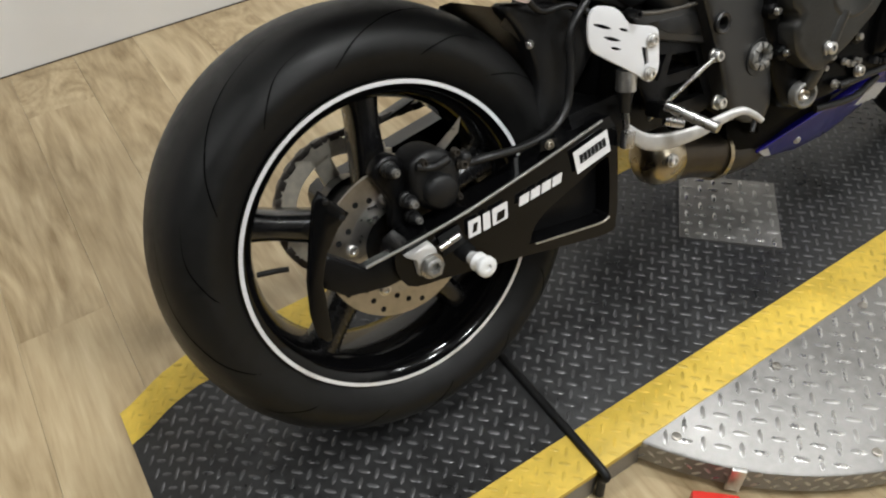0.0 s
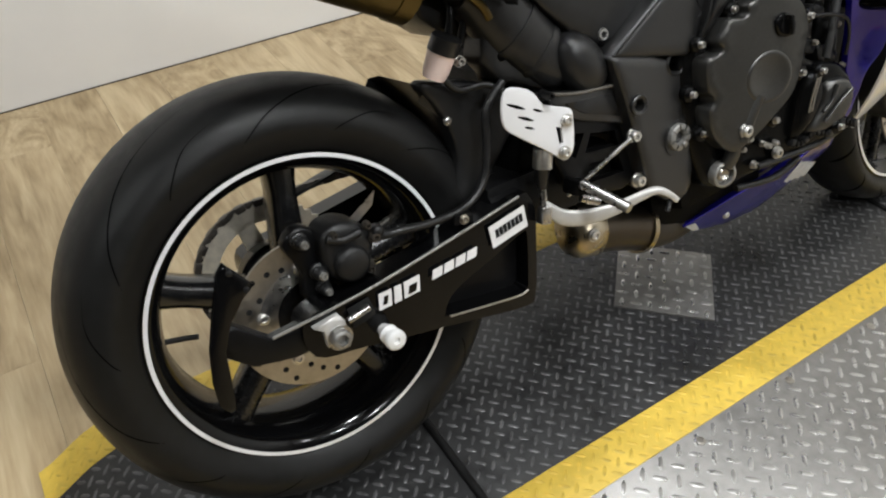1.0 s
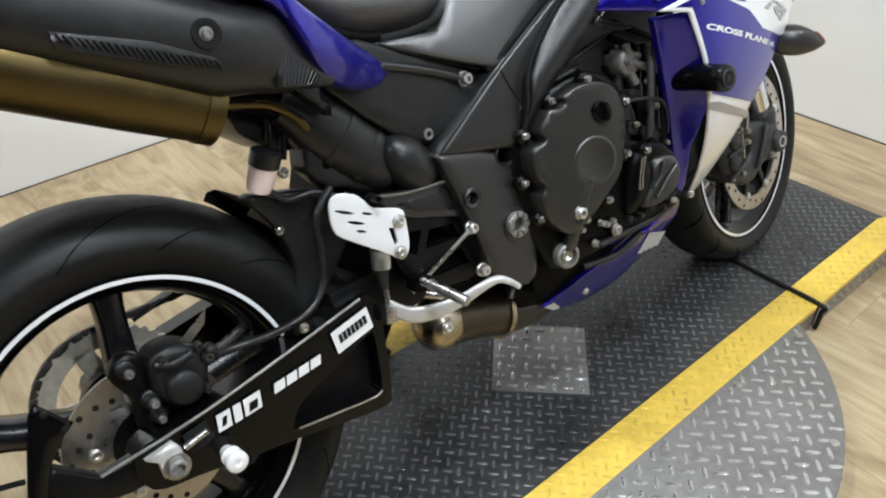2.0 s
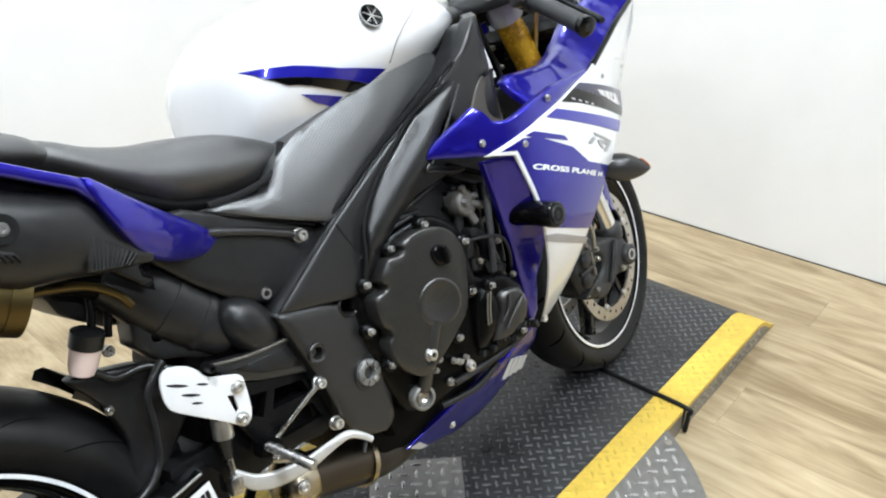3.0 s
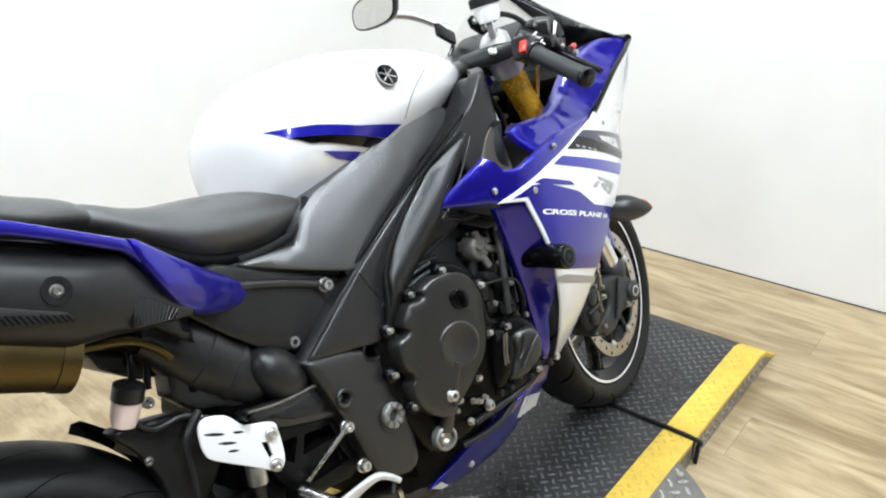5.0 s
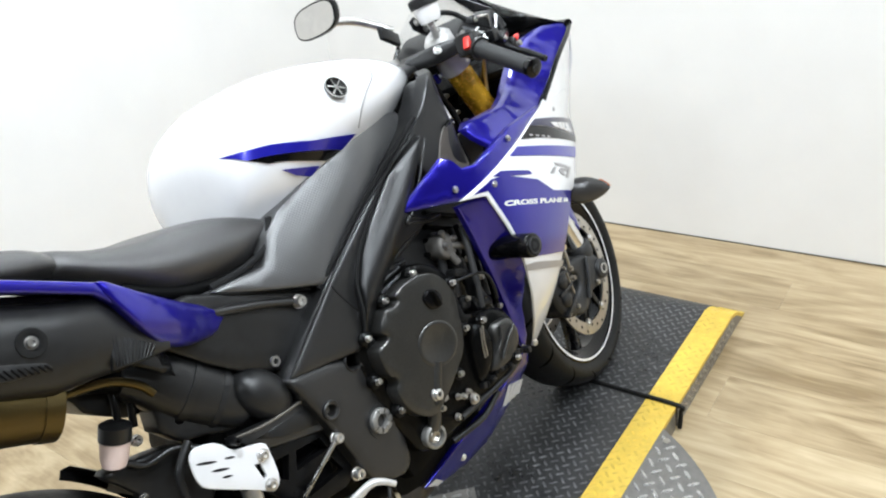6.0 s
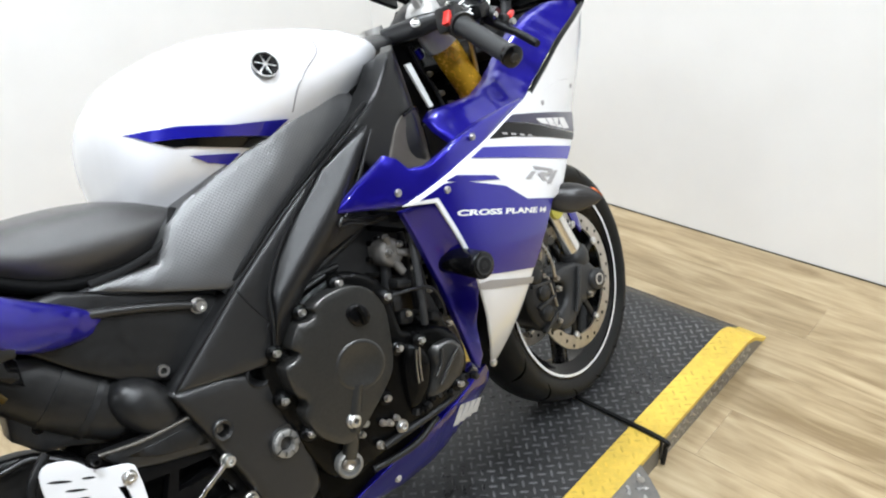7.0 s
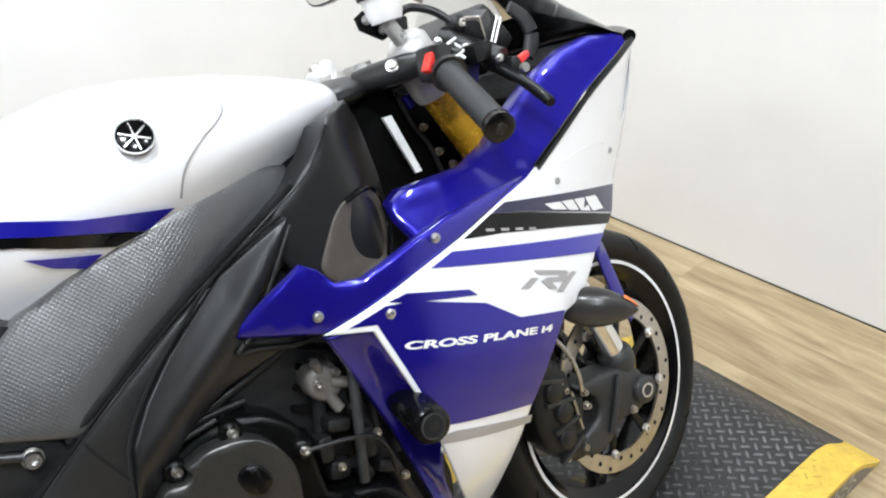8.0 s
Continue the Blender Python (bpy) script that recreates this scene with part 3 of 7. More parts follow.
def ramp(x0, x1, label):
    r = empty("ramp", pose(0, 0, 0), label, "ramp", "ramps of the turntable")
    a, b = sorted((x0, x1))
    lane = part("lane", strip(x0, x1, LANE_Y - HALF_IN, LANE_Y + HALF_IN, -0.0005, 0.012), BLACK_PLATE, r, "black painted tread plate")
    pl = [p for p in lug_rows(a + 0.008, b - 0.008, LANE_Y - HALF_IN + 0.008, LANE_Y + HALF_IN - 0.008)]
    lugs("lane_tread", pl, lambda x, y: ramp_height(x) - 0.0003, TREAD_WORN, lane, "worn raised lugs")
    for s in (-1, 1):
        yy = sorted((LANE_Y + s * HALF_IN, LANE_Y + s * HALF_OUT))
        e = part("border", strip(x0, x1, yy[0], yy[1], 0.0, 0.012), YELLOW, r, "yellow painted border")
        lugs("border_tread", [p for p in lug_rows(a + 0.008, b - 0.008, yy[0] + 0.008, yy[1] - 0.008)], lambda x, y: ramp_height(x), YELLOW_TREAD, e, "raised worn yellow lugs")
        yo = LANE_Y + s * (HALF_OUT - 0.003)
        ring = []
        for k in range(27):
            x = x0 + (x1 - x0) * k / 26
            z = ramp_height(x) - 0.012
            ring.append([(x, yo - 0.0025, z), (x, yo + 0.0025, z), (x, yo + 0.0025, FLOOR), (x, yo - 0.0025, FLOOR)])
        sd = part("side_plate", add_loft(bmesh.new(), ring), ALU_PLATE, r, "bare aluminium side")
        if s < 0:
            places = [p for p in lug_rows(a + 0.02, b - 0.1, FLOOR + 0.01, -0.022)]
            v, f = lug_mesh_data(places, lambda x, y: 0.0)
            me = bpy.data.meshes.new("side_tread")
            me.from_pydata([(q[0], yo - 0.0026 - q[2], q[1]) for q in v], [], f)
            me.materials.append(ALU_TREAD)
            so = new("side_tread", me)
            so.parent = sd
            tagged(so, "raised lugs of the side", kind="stuff")
    return r


table_ob = turntable()
ramp(GAP0 - 0.008, -0.45, "black tread plate ramp with yellow edges under the rear wheel")
ramp(GAP1 + 0.008, 1.892, "black tread plate ramp with yellow edges under the front wheel")


def cable(name, pts, r, mat, label):
    return tagged(part(name, tube(pts, r, 8), mat), label, "cable")


cable("rubber_strip", [(GAP0 - 0.002, y, 0.0015) for y in (0.2, 0.0, -0.2, -0.365)] + [(GAP0 - 0.004, -0.372, -0.02), (GAP0 - 0.004, -0.374, -0.062)], 0.0075, RUBBER, "black rubber strip in the joint before the ramp")
cable("rubber_strip", [(GAP1 + 0.002, y, 0.0015) for y in (0.2, 0.0, -0.2, -0.365)] + [(GAP1 + 0.004, -0.374, -0.02), (GAP1 - 0.004, -0.374, -0.062)], 0.0055, RUBBER, "black rubber strip in the joint before the ramp")

wedge_ob = empty("red_chock", pose(0.277, -0.494, FLOOR, 0, 0, -42), "red plastic block on the floor beside the turntable", "block")
part("body", box((0, 0, 0.018), (0.075, 0.035, 0.036), bevel=0.008), RED, wedge_ob)


# ---- motorcycle, in its own upright axes: x ahead, y to its left, z up, rear axle over x = 0 ----
LEAN = 18.6
bike = empty("motorcycle", pose(0, -0.09, 0.008, -LEAN, 0, 0), "blue, white and black sports motorcycle leaning on a turntable", "motorcycle")


def fairing_y(x, z):
    d = x - 0.98
    y = -0.335 + (0.62 * d * d if d > 0 else 2.4 * d * d)
    if z < 0.6:
        y += 1.37 * (0.6 - z) ** 2
    if z > 0.65:
        y -= 0.4 * (z - 0.65) * min(1, max(0, (x - 1.1) / 0.3))
    return y


def belly_y(x, z):
    return -0.105 - 0.6 * (z - 0.16) - 0.02 * (x - 0.8)


def spar_y(x, z):
    return -0.186 - 0.13 * max(0, x - 0.5)


def cowl_y(x, z):
    """Level with the frame, turning inward at its front."""
    d = x - 0.982
    return spar_y(x, z) - 0.005 + 0.65 * (d + math.sqrt(d * d + 0.0001))


def scoop_y(x, z):
    """A soft rounded swelling along the spar, falling away below."""
    c = 0.82 * z - 0.57 * x - 0.118 - 0.16 * max(0, x - 0.8)
    return spar_y(x, z) - 0.008 - 0.014 * math.exp(-(c / 0.026) ** 2) + 0.2 * max(0, -c - 0.015)


def tail_y(x, z):
    return between(x, [(0.1, -0.25), (0.3, -0.236), (0.467, -0.158)])


def pad_y(x, z):
    """Studded rear face, turned back past a soft crease towards the front."""
    d = x - between(z, [(0.65, 0.63), (0.692, 0.675), (0.721, 0.718), (0.748, 0.753), (0.774, 0.774), (0.822, 0.795), (0.86, 0.805)])
    past = 0.5 * (d + math.sqrt(d * d + 0.00006))
    return between(x, [(0.45, -0.15), (0.6, -0.168), (0.95, -0.24)]) + 0.34 * past + 0.18 * (z - 0.75)


def lathe_up(profile, c, seg=32):
    """Turns (z, r) points round an upright axis through c."""
    return lathe_z(profile, c, seg)


def lathe_x(profile, c, tilt=0.0, seg=32):
    """Turns (x, r) points round an axis along x through c."""
    bm = lathe_z(profile, (0, 0, 0), seg)
    bmesh.ops.transform(bm, matrix=pose(*c, 0, 90 + tilt, 0), verts=bm.verts)
    return bm


def mirrored(half):
    """Closes a half profile of (r, y) given from its right side."""
    return half + [(-y, r) for y, r in reversed(half[:-1])]


def tyre(parent, half, grooves, count, seg=96):
    prof = [tuple(p) for p in curve_through(mirrored(half), 4)]
    n = len(prof) - 1
    bm = lathe(prof + [(prof[-1][0] * 0.8, prof[-1][1]), (prof[0][0] * 0.8, prof[0][1]), prof[0]], seg=seg)
    t = part("tyre", bm, RUBBER, parent, "black road tyre with shallow curved grooves")

    def at(a, s, lift):
        k = max(0, min(n - 1e-6, s * n))
        i = int(k)
        y0, r0 = prof[i]
        y1, r1 = prof[i + 1]
        y, r = y0 + (y1 - y0) * (k - i), r0 + (r1 - r0) * (k - i) + lift
        return Vector((r * math.cos(radians(a)), y * (1 + lift / 0.1 * 0.4), r * math.sin(radians(a))))

    for g in range(count):
        base = 360 * g / count
        for path, w in grooves:
            gm = bmesh.new()
            rows = []
            pts = curve_through(path, 5)
            for k, q in enumerate(pts):
                ww = w * min(1, 4 * min(k, len(pts) - 1 - k) / len(pts) + 0.15)
                rows.append([at(base + q[0] - ww, q[1], 0.0006), at(base + q[0] + ww, q[1], 0.0006)])
            vs = [[gm.verts.new(p) for p in r] for r in rows]
            for a, b in zip(vs, vs[1:]):
                gm.faces.new((a[0], a[1], b[1], b[0]))
            # ribbon lies on the tread and paints the groove's dark inside
            part("groove", gm, TYRE_GROOVE, t)
    return t


def add_holes_disc(bm, r0, r1, y0, y1, seg=60):
    add_lathe(bm, [(y0, r0), (y0, r1), (y1, r1), (y1, r0), (y0, r0)], seg=seg)
    return bm


def drilled_disc(name, parent, r0, r1, y, carriers, mat=DISC):
    d = part(name, add_holes_disc(bmesh.new(), r0, r1, y - 0.0025, y + 0.0025), mat, parent, "drilled steel brake disc")
    hole = None
    for k in range(30):
        a = radians(12 * k)
        r = r0 + (r1 - r0) * (0.25 + 0.25 * (k % 3))
        if hole is None:
            # black discs on the steel, coloured as the dark of drilled holes
            hole = ob = part("drilling", lathe([(-0.003, 0.0), (-0.003, 0.0042), (-0.0024, 0.0042)], seg=10), GROOVE, d)
        else:
            ob = new("drilling", hole.data)
            ob.parent = d
        ob.location = (r * math.cos(a), y, r * math.sin(a))
    for k in range(carriers):
        a = radians(360 / carriers * k + 20)
        bolt((r0 * math.cos(a), y - 0.002, r0 * math.sin(a)), d, 0.008, 0.005, ALU, name="rivet")
    return d


def spoke(angle, r0, r1, w0, w1, y, depth, bend=0.0):
    """A tapering box-section spoke with rounded flanks."""
    rings = []
    for k in range(9):
        t = k / 8
        r = r0 + (r1 - r0) * t
        w = w0 + (w1 - w0) * t + 0.012 * max(0, t - 0.8) / 0.2
        a = radians(angle + bend * t * t)
        c, s = math.cos(a), math.sin(a)
        ring = []
        for q in range(10):
            b = 2 * math.pi * q / 10
            u = w * 0.5 * math.copysign(abs(math.cos(b)) ** 0.6, math.cos(b))
            v = depth * 0.5 * math.copysign(abs(math.sin(b)) ** 0.6, math.sin(b))
            ring.append((r * c - u * s, y + v, r * s + u * c))
        rings.append(ring)
    return add_loft(bmesh.new(), rings)


def rim_mesh(hw, lip, well):
    prof = [(-hw, lip - 0.004), (-hw, lip + 0.003), (-hw + 0.006, lip + 0.004), (-hw + 0.012, lip - 0.006), (-hw + 0.03, lip - 0.012), (-0.02, well + 0.006), (0.02, well + 0.006),
            (hw - 0.03, lip - 0.012), (hw - 0.012, lip - 0.006), (hw - 0.006, lip + 0.004), (hw, lip + 0.003), (hw, lip - 0.004),
            (hw - 0.016, lip - 0.02), (0.03, well), (-0.03, well), (-hw + 0.016, lip - 0.02), (-hw, lip - 0.004)]
    return lathe(prof, seg=96)


def rear_wheel():
    w = part("rear_wheel", rim_mesh(0.083, 0.2215, 0.19), BLACK_GLOSS, bike, "gloss black cast rear wheel")
    w.matrix_basis = pose(0, -0.003, 0.323)
    tyre(w, [(-0.078, 0.2225), (-0.086, 0.232), (-0.0965, 0.252), (-0.0975, 0.268), (-0.088, 0.287), (-0.064, 0.304), (-0.03, 0.3135), (0.0, 0.316)],
         [([(0, 0.42), (20, 0.36), (36, 0.26), (46, 0.13)], 0.4), ([(-4, 0.31), (6, 0.28), (14, 0.2), (18, 0.13)], 0.35),
          ([(10, 0.58), (28, 0.64), (44, 0.74), (54, 0.87)], 0.4)], 7)
    part("rim_stripe", lathe([(-0.0842, 0.2165), (-0.0846, 0.2165), (-0.0846, 0.2222), (-0.0842, 0.2222), (-0.0842, 0.2165)], seg=120), WHITE, w, "thin white stripe round the rim")
    for k in range(5):
        part("spoke", spoke(10 + 72 * k, 0.04, 0.196, 0.05, 0.034, -0.012, 0.06, 0), WHEEL_BLACK, w)
    part("hub", lathe([(-0.075, 0.018), (-0.075, 0.05), (-0.05, 0.056), (0.05, 0.056), (0.09, 0.05), (0.09, 0.018)], seg=40), BLACK_SATIN, w)
    drilled_disc("brake_disc", w, 0.07, 0.11, -0.083, 5)
    part("disc_carrier", lathe([(-0.086, 0.05), (-0.086, 0.074), (-0.08, 0.074), (-0.08, 0.05), (-0.086, 0.05)], seg=40), STEEL, w, "pale disc carrier ring")
    # sprocket with cut-outs and the chain round it
    bm = bmesh.new()
    teeth = 45
    for k in range(teeth * 2):
        a0, a1 = math.pi * k / teeth, math.pi * (k + 1) / teeth
        r0, r1 = (0.108, 0.114) if k % 2 else (0.114, 0.108)
        add_loft(bm, [[(r * math.cos(a), y, r * math.sin(a)) for r, y in ((0.084, 0.092), (q, 0.092), (q, 0.099), (0.084, 0.099), (0.084, 0.092))] for a, q in ((a0, r0), (a1, r1))], False, False)
    spk = part("sprocket", bm, SPROCKET, w, "worn pale gold rear sprocket")
    for k in range(5):
        a = radians(72 * k + 30)
        part("sprocket_arm", box((0.068 * math.cos(a), 0.0955, 0.068 * math.sin(a)), (0.05, 0.007, 0.03), (0, -math.degrees(a), 0), 0.002), SPROCKET, spk)
    part("chain", chain_mesh(), CHAIN, w, "oily drive chain")
    part("cush_drive", lathe([(0.05, 0.02), (0.05, 0.062), (0.088, 0.055), (0.088, 0.02)], seg=40), BLACK_SATIN, w)
    part("valve_stem", tube([(-0.19, -0.045, 0.025), (-0.165, -0.052, 0.022), (-0.15, -0.058, 0.02)], 0.004, 8), BLACK_PLASTIC, w)
    return w


def chain_mesh():
    """Links along the sprocket's rear half and the two runs forward."""
    bm = bmesh.new()
    R, y = 0.114, 0.0955
    path = [(R * math.cos(radians(a)), R * math.sin(radians(a))) for a in range(95, 266, 7)]
    for k in range(24):
        path.append((R * math.cos(radians(265)) + 0.0145 * (k + 1), -R + 0.0015 * k))
        path.insert(0, (R * math.cos(radians(95)) + 0.0145 * (k + 1), R - 0.0005 * k))
    for i, ((ax, az), (bx, bz)) in enumerate(zip(path, path[1:])):
        a = -math.degrees(math.atan2(bz - az, bx - ax))
        add_box(bm, ((ax + bx) / 2, y, (az + bz) / 2), (0.0155, 0.006 if i % 2 else 0.012, 0.011), (0, a, 0), 0.002)
    return bm


FRONT_AXLE = (1.388, -0.024, 0.258)     # the bars are turned a little, which brings the wheel out of line


def front_wheel(parent):
    w = part("front_wheel", rim_mesh(0.052, 0.2195, 0.19), BLACK_GLOSS, parent, "gloss black cast front wheel")
    w.matrix_basis = pose(*FRONT_AXLE, 0, 0, 7.5)
    tyre(w, [(-0.048, 0.2205), (-0.056, 0.23), (-0.0615, 0.243), (-0.0605, 0.255), (-0.05, 0.266), (-0.03, 0.273), (0.0, 0.277)],
         [([(0, 0.12), (5, 0.22), (9, 0.34), (12, 0.46)], 0.7), ([(11, 0.88), (16, 0.78), (20, 0.66), (23, 0.54)], 0.7)], 15)
    part("rim_stripe", lathe([(-0.0532, 0.2125), (-0.0536, 0.2125), (-0.0536, 0.2185), (-0.0532, 0.2185), (-0.0532, 0.2125)], seg=120), WHITE, w, "thin white stripe round the rim")
    for k in range(5):
        part("spoke", spoke(40 + 72 * k, 0.03, 0.196, 0.034, 0.024, 0, 0.035), WHEEL_BLACK, w)
    part("hub", lathe([(-0.06, 0.012), (-0.06, 0.034), (0.06, 0.034), (0.06, 0.012)], seg=32), BLACK_SATIN, w)
    drilled_disc("brake_disc", w, 0.125, 0.155, -0.068, 8)
    drilled_disc("brake_disc", w, 0.125, 0.155, 0.068, 8)
    for s in (-1, 1):
        for k in range(8):
            a = radians(45 * k + 20)
            part("disc_carrier", box((0.085 * math.cos(a), s * 0.064, 0.085 * math.sin(a)), (0.09, 0.005, 0.014), (0, -math.degrees(a), 0), 0.001), BLACK_SATIN, w)
    return w


rear_wheel()

# swingarm
SWING = [(-0.03, 0.352), (0.052, 0.3625), (0.18, 0.381), (0.311, 0.4), (0.330, 0.394), (0.338, 0.365), (0.327, 0.28), (0.318, 0.24), (0.296, 0.223), (0.15, 0.258), (0.04, 0.281), (-0.03, 0.296)]
HOLE = [(0.318, 0.334), (0.308, 0.262), (0.302, 0.252), (0.285, 0.249), (0.168, 0.2705), (0.161, 0.277), (0.172, 0.295), (0.2, 0.31), (0.257, 0.326), (0.308, 0.342)]


def ring_between(outer, hole, yf, thick, rim):
    """A plate with a window in it, its window edge turned inward."""
    o = [Vector((x, 0, z)) for x, z in [tuple(p) for p in curve_through(outer, 4, True)]]
    h = [Vector((x, 0, z)) for x, z in [tuple(p) for p in curve_through(hole, 4, True)]]
    bm = bmesh.new()
    ov, hv = [bm.verts.new(p) for p in o], [bm.verts.new(p) for p in h]
    edges = [bm.edges.new((a, b)) for loop in (ov, hv) for a, b in zip(loop, loop[1:] + loop[:1])]
    bmesh.ops.triangle_fill(bm, use_beauty=True, use_dissolve=False, edges=edges)
    faces = bm.faces[:]
    outlines = [[(p.x, p.z) for p in o], [(p.x, p.z) for p in h]]
    bmesh.ops.inset_region(bm, faces=faces, thickness=rim)
    for v in bm.verts:
        d = min(edge_distance(v.co.x, v.co.z, q) for q in outlines)
        v.co.y = yf(v.co.x, v.co.z) + (rim if d < rim * 0.3 else 0)
    g = bmesh.ops.extrude_face_region(bm, geom=bm.faces[:])
    for v in g["geom"]:
        if isinstance(v, bmesh.types.BMVert):
            v.co.y += thick
    return bm


def swing_y(x, z):
    return between(x, [(-0.1, -0.158), (0.1, -0.172), (0.34, -0.165)])


arm = part("swingarm", ring_between(SWING, HOLE, swing_y, 0.045, 0.005), BLACK_GLOSS, bike, "gloss black aluminium swingarm")
other_side(arm)
part("swingarm_lining", panel([(x, z) for x, z in HOLE], -0.13, thick=0.02, rim=0, soft=3), BLACK_SATIN, arm)
# thin pale tube draws the highlight on the gloss arm's upper edge
part("swingarm_edge", tube([(-0.075, -0.15, 0.344), (0.05, -0.17, 0.3635), (0.18, -0.17, 0.382), (0.311, -0.164, 0.4005)], 0.0022, 8), ALLOY, arm, "pale highlight line along the upper edge")
part("swingarm_lip", tube([(0.165, -0.1705, 0.272), (0.23, -0.169, 0.2595), (0.285, -0.166, 0.249), (0.302, -0.166, 0.252)], 0.0016, 8), DISC, arm, "pale line along the window edge")
part("swingarm_bridge", box((0.4, 0, 0.37), (0.24, 0.26, 0.09), bevel=0.02), BLACK_SATIN, arm)
part("swingarm_end", panel([(-0.122, 0.387), (-0.075, 0.341), (-0.028, 0.343), (0.05, 0.352), (0.04, 0.278), (-0.004, 0.301), (-0.052, 0.301), (-0.107, 0.314), (-0.138, 0.345)], -0.147, thick=0.02, rim=0.003), BLACK_SATIN, arm, "black chain guide at the swingarm's end")
BLADE = [(-0.103, 0.466), (-0.076, 0.425), (-0.094, 0.413), (-0.118, 0.387), (-0.134, 0.354), (-0.139, 0.317), (-0.145, 0.277), (-0.152, 0.268), (-0.163, 0.287), (-0.162, 0.318), (-0.152, 0.363), (-0.134, 0.409), (-0.114, 0.456)]
bl = part("rear_bracket", panel(BLADE, -0.156, thick=0.008, rim=0.003, cell=0.012), BLACK_GLOSS, arm, "black curved bracket behind the axle")
for x, z in ((-0.1, 0.452), (-0.087, 0.424)):
    bolt((x, -0.156, z), bl, 0.0035, 0.003, BRAKE)
part("tensioner", panel([(-0.026, 0.342), (0.01, 0.348), (0.017, 0.336), (0.018, 0.304), (-0.014, 0.308), (-0.014, 0.332)], -0.17, thick=0.02, rim=0.002), PALE_ALU, arm, "bare aluminium chain adjuster plate")
part("adjuster_screw", tube([(0.02, -0.172, 0.335), (0.052, -0.173, 0.341)], 0.0048, 8), STEEL, arm)
# flat black panel, its colour giving the shade of a recess
part("adjuster_recess", panel([(0.024, 0.348), (0.056, 0.352), (0.06, 0.325), (0.026, 0.318)], -0.1695, thick=0.004, rim=0.001, cell=0.02), GROOVE, arm)
part("axle_nut", lathe([(-0.168, 0.0), (-0.168, 0.0145), (-0.18, 0.0145), (-0.182, 0.0125), (-0.182, 0.008), (-0.174, 0.007), (-0.174, 0.0)], (0.004, 0, 0.316), 6), ALLOY, arm, "steel axle nut")
part("axle_washer", lathe([(-0.168, 0.0), (-0.168, 0.0175), (-0.172, 0.0175), (-0.172, 0.0)], (0.004, 0, 0.316), 28), STEEL, arm)
part("spool", lathe([(-0.165, 0.0), (-0.165, 0.009), (-0.176, 0.009), (-0.18, 0.0135), (-0.183, 0.0135), (-0.187, 0.008), (-0.193, 0.008), (-0.197, 0.0145), (-0.203, 0.0145), (-0.206, 0.012), (-0.206, 0.005), (-0.202, 0.004), (-0.202, 0.0)], (0.066, 0, 0.296), 28), WHITE_PLASTIC, arm, "white nylon paddock stand bobbin")

# stickers: maker's marks as plain shapes
on_arm = swing_y


def slanted(x0, z0, x1, z1, h):
    return [(x0, z0), (x1, z1), (x1 + 0.004, z1 + h), (x0 + 0.004, z0 + h)]


for k, (a, b) in enumerate(((0.065, 0.084), (0.088, 0.099), (0.103, 0.128))):
    decal("sticker", slanted(a, 0.3285 + (a - 0.065) * 0.05, b, 0.3285 + (b - 0.065) * 0.05, 0.0235), on_arm, WHITE, arm, label="white maker's mark as plain shapes")
    if k != 1:
        decal("sticker_counter", slanted(a + 0.0065, 0.3345, b - 0.006, 0.3352, 0.0115), on_arm, BLACK_GLOSS, arm, lift=0.0022)
for k in range(4):
    a = 0.149 + 0.0195 * k
    decal("sticker", slanted(a, 0.3385 + k * 0.0012, a + 0.0165, 0.3395 + k * 0.0012, 0.0135), on_arm, WHITE, arm, label="white maker's mark as plain shapes")
decal("sticker", [(0.254, 0.342), (0.318, 0.3525), (0.316, 0.386), (0.2515, 0.376)], on_arm, WHITE, arm, label="white rectangular sticker")
for k in range(7):
    q = 0.2615 + 0.0072 * k
    zz = 0.3555 + 0.165 * (q - 0.2615)
    decal("sticker_bar", [(q, zz), (q + 0.0058, zz + 0.001), (q + 0.0054, zz + 0.0135), (q - 0.0004, zz + 0.0125)], on_arm, GROOVE, arm, lift=0.0022, label="plain dark bar of lettering")

# rear brake caliper and hose
CALIPER = [(0.02, 0.425), (0.03, 0.447), (0.055, 0.452), (0.08, 0.44), (0.094, 0.42), (0.09, 0.395), (0.075, 0.372), (0.05, 0.365), (0.03, 0.378), (0.02, 0.4)]
cal = part("rear_caliper", panel(CALIPER, -0.138, thick=0.05, rim=0.01, cell=0.01, bulge=0.004, span=0.02, soft=3), BRAKE, bike, "dark grey rear brake caliper")
part("piston_cap", lathe([(-0.125, 0.0), (-0.125, 0.024), (-0.15, 0.024), (-0.154, 0.019), (-0.154, 0.0)], (0.054, 0, 0.396), 28), BRAKE, cal)
part("caliper_rib", tube([(0.03, -0.142, 0.44), (0.05, -0.145, 0.432), (0.075, -0.143, 0.433)], 0.006, 8), BRAKE, cal)
part("caliper_bracket", panel([(-0.02, 0.44), (0.0, 0.458), (0.022, 0.45), (0.028, 0.42), (0.02, 0.385), (0.03, 0.36), (0.01, 0.345), (-0.012, 0.36), (-0.005, 0.39), (-0.012, 0.415)], -0.115, thick=0.02, rim=0.005, cell=0.012, soft=2), BLACK_SATIN, cal)
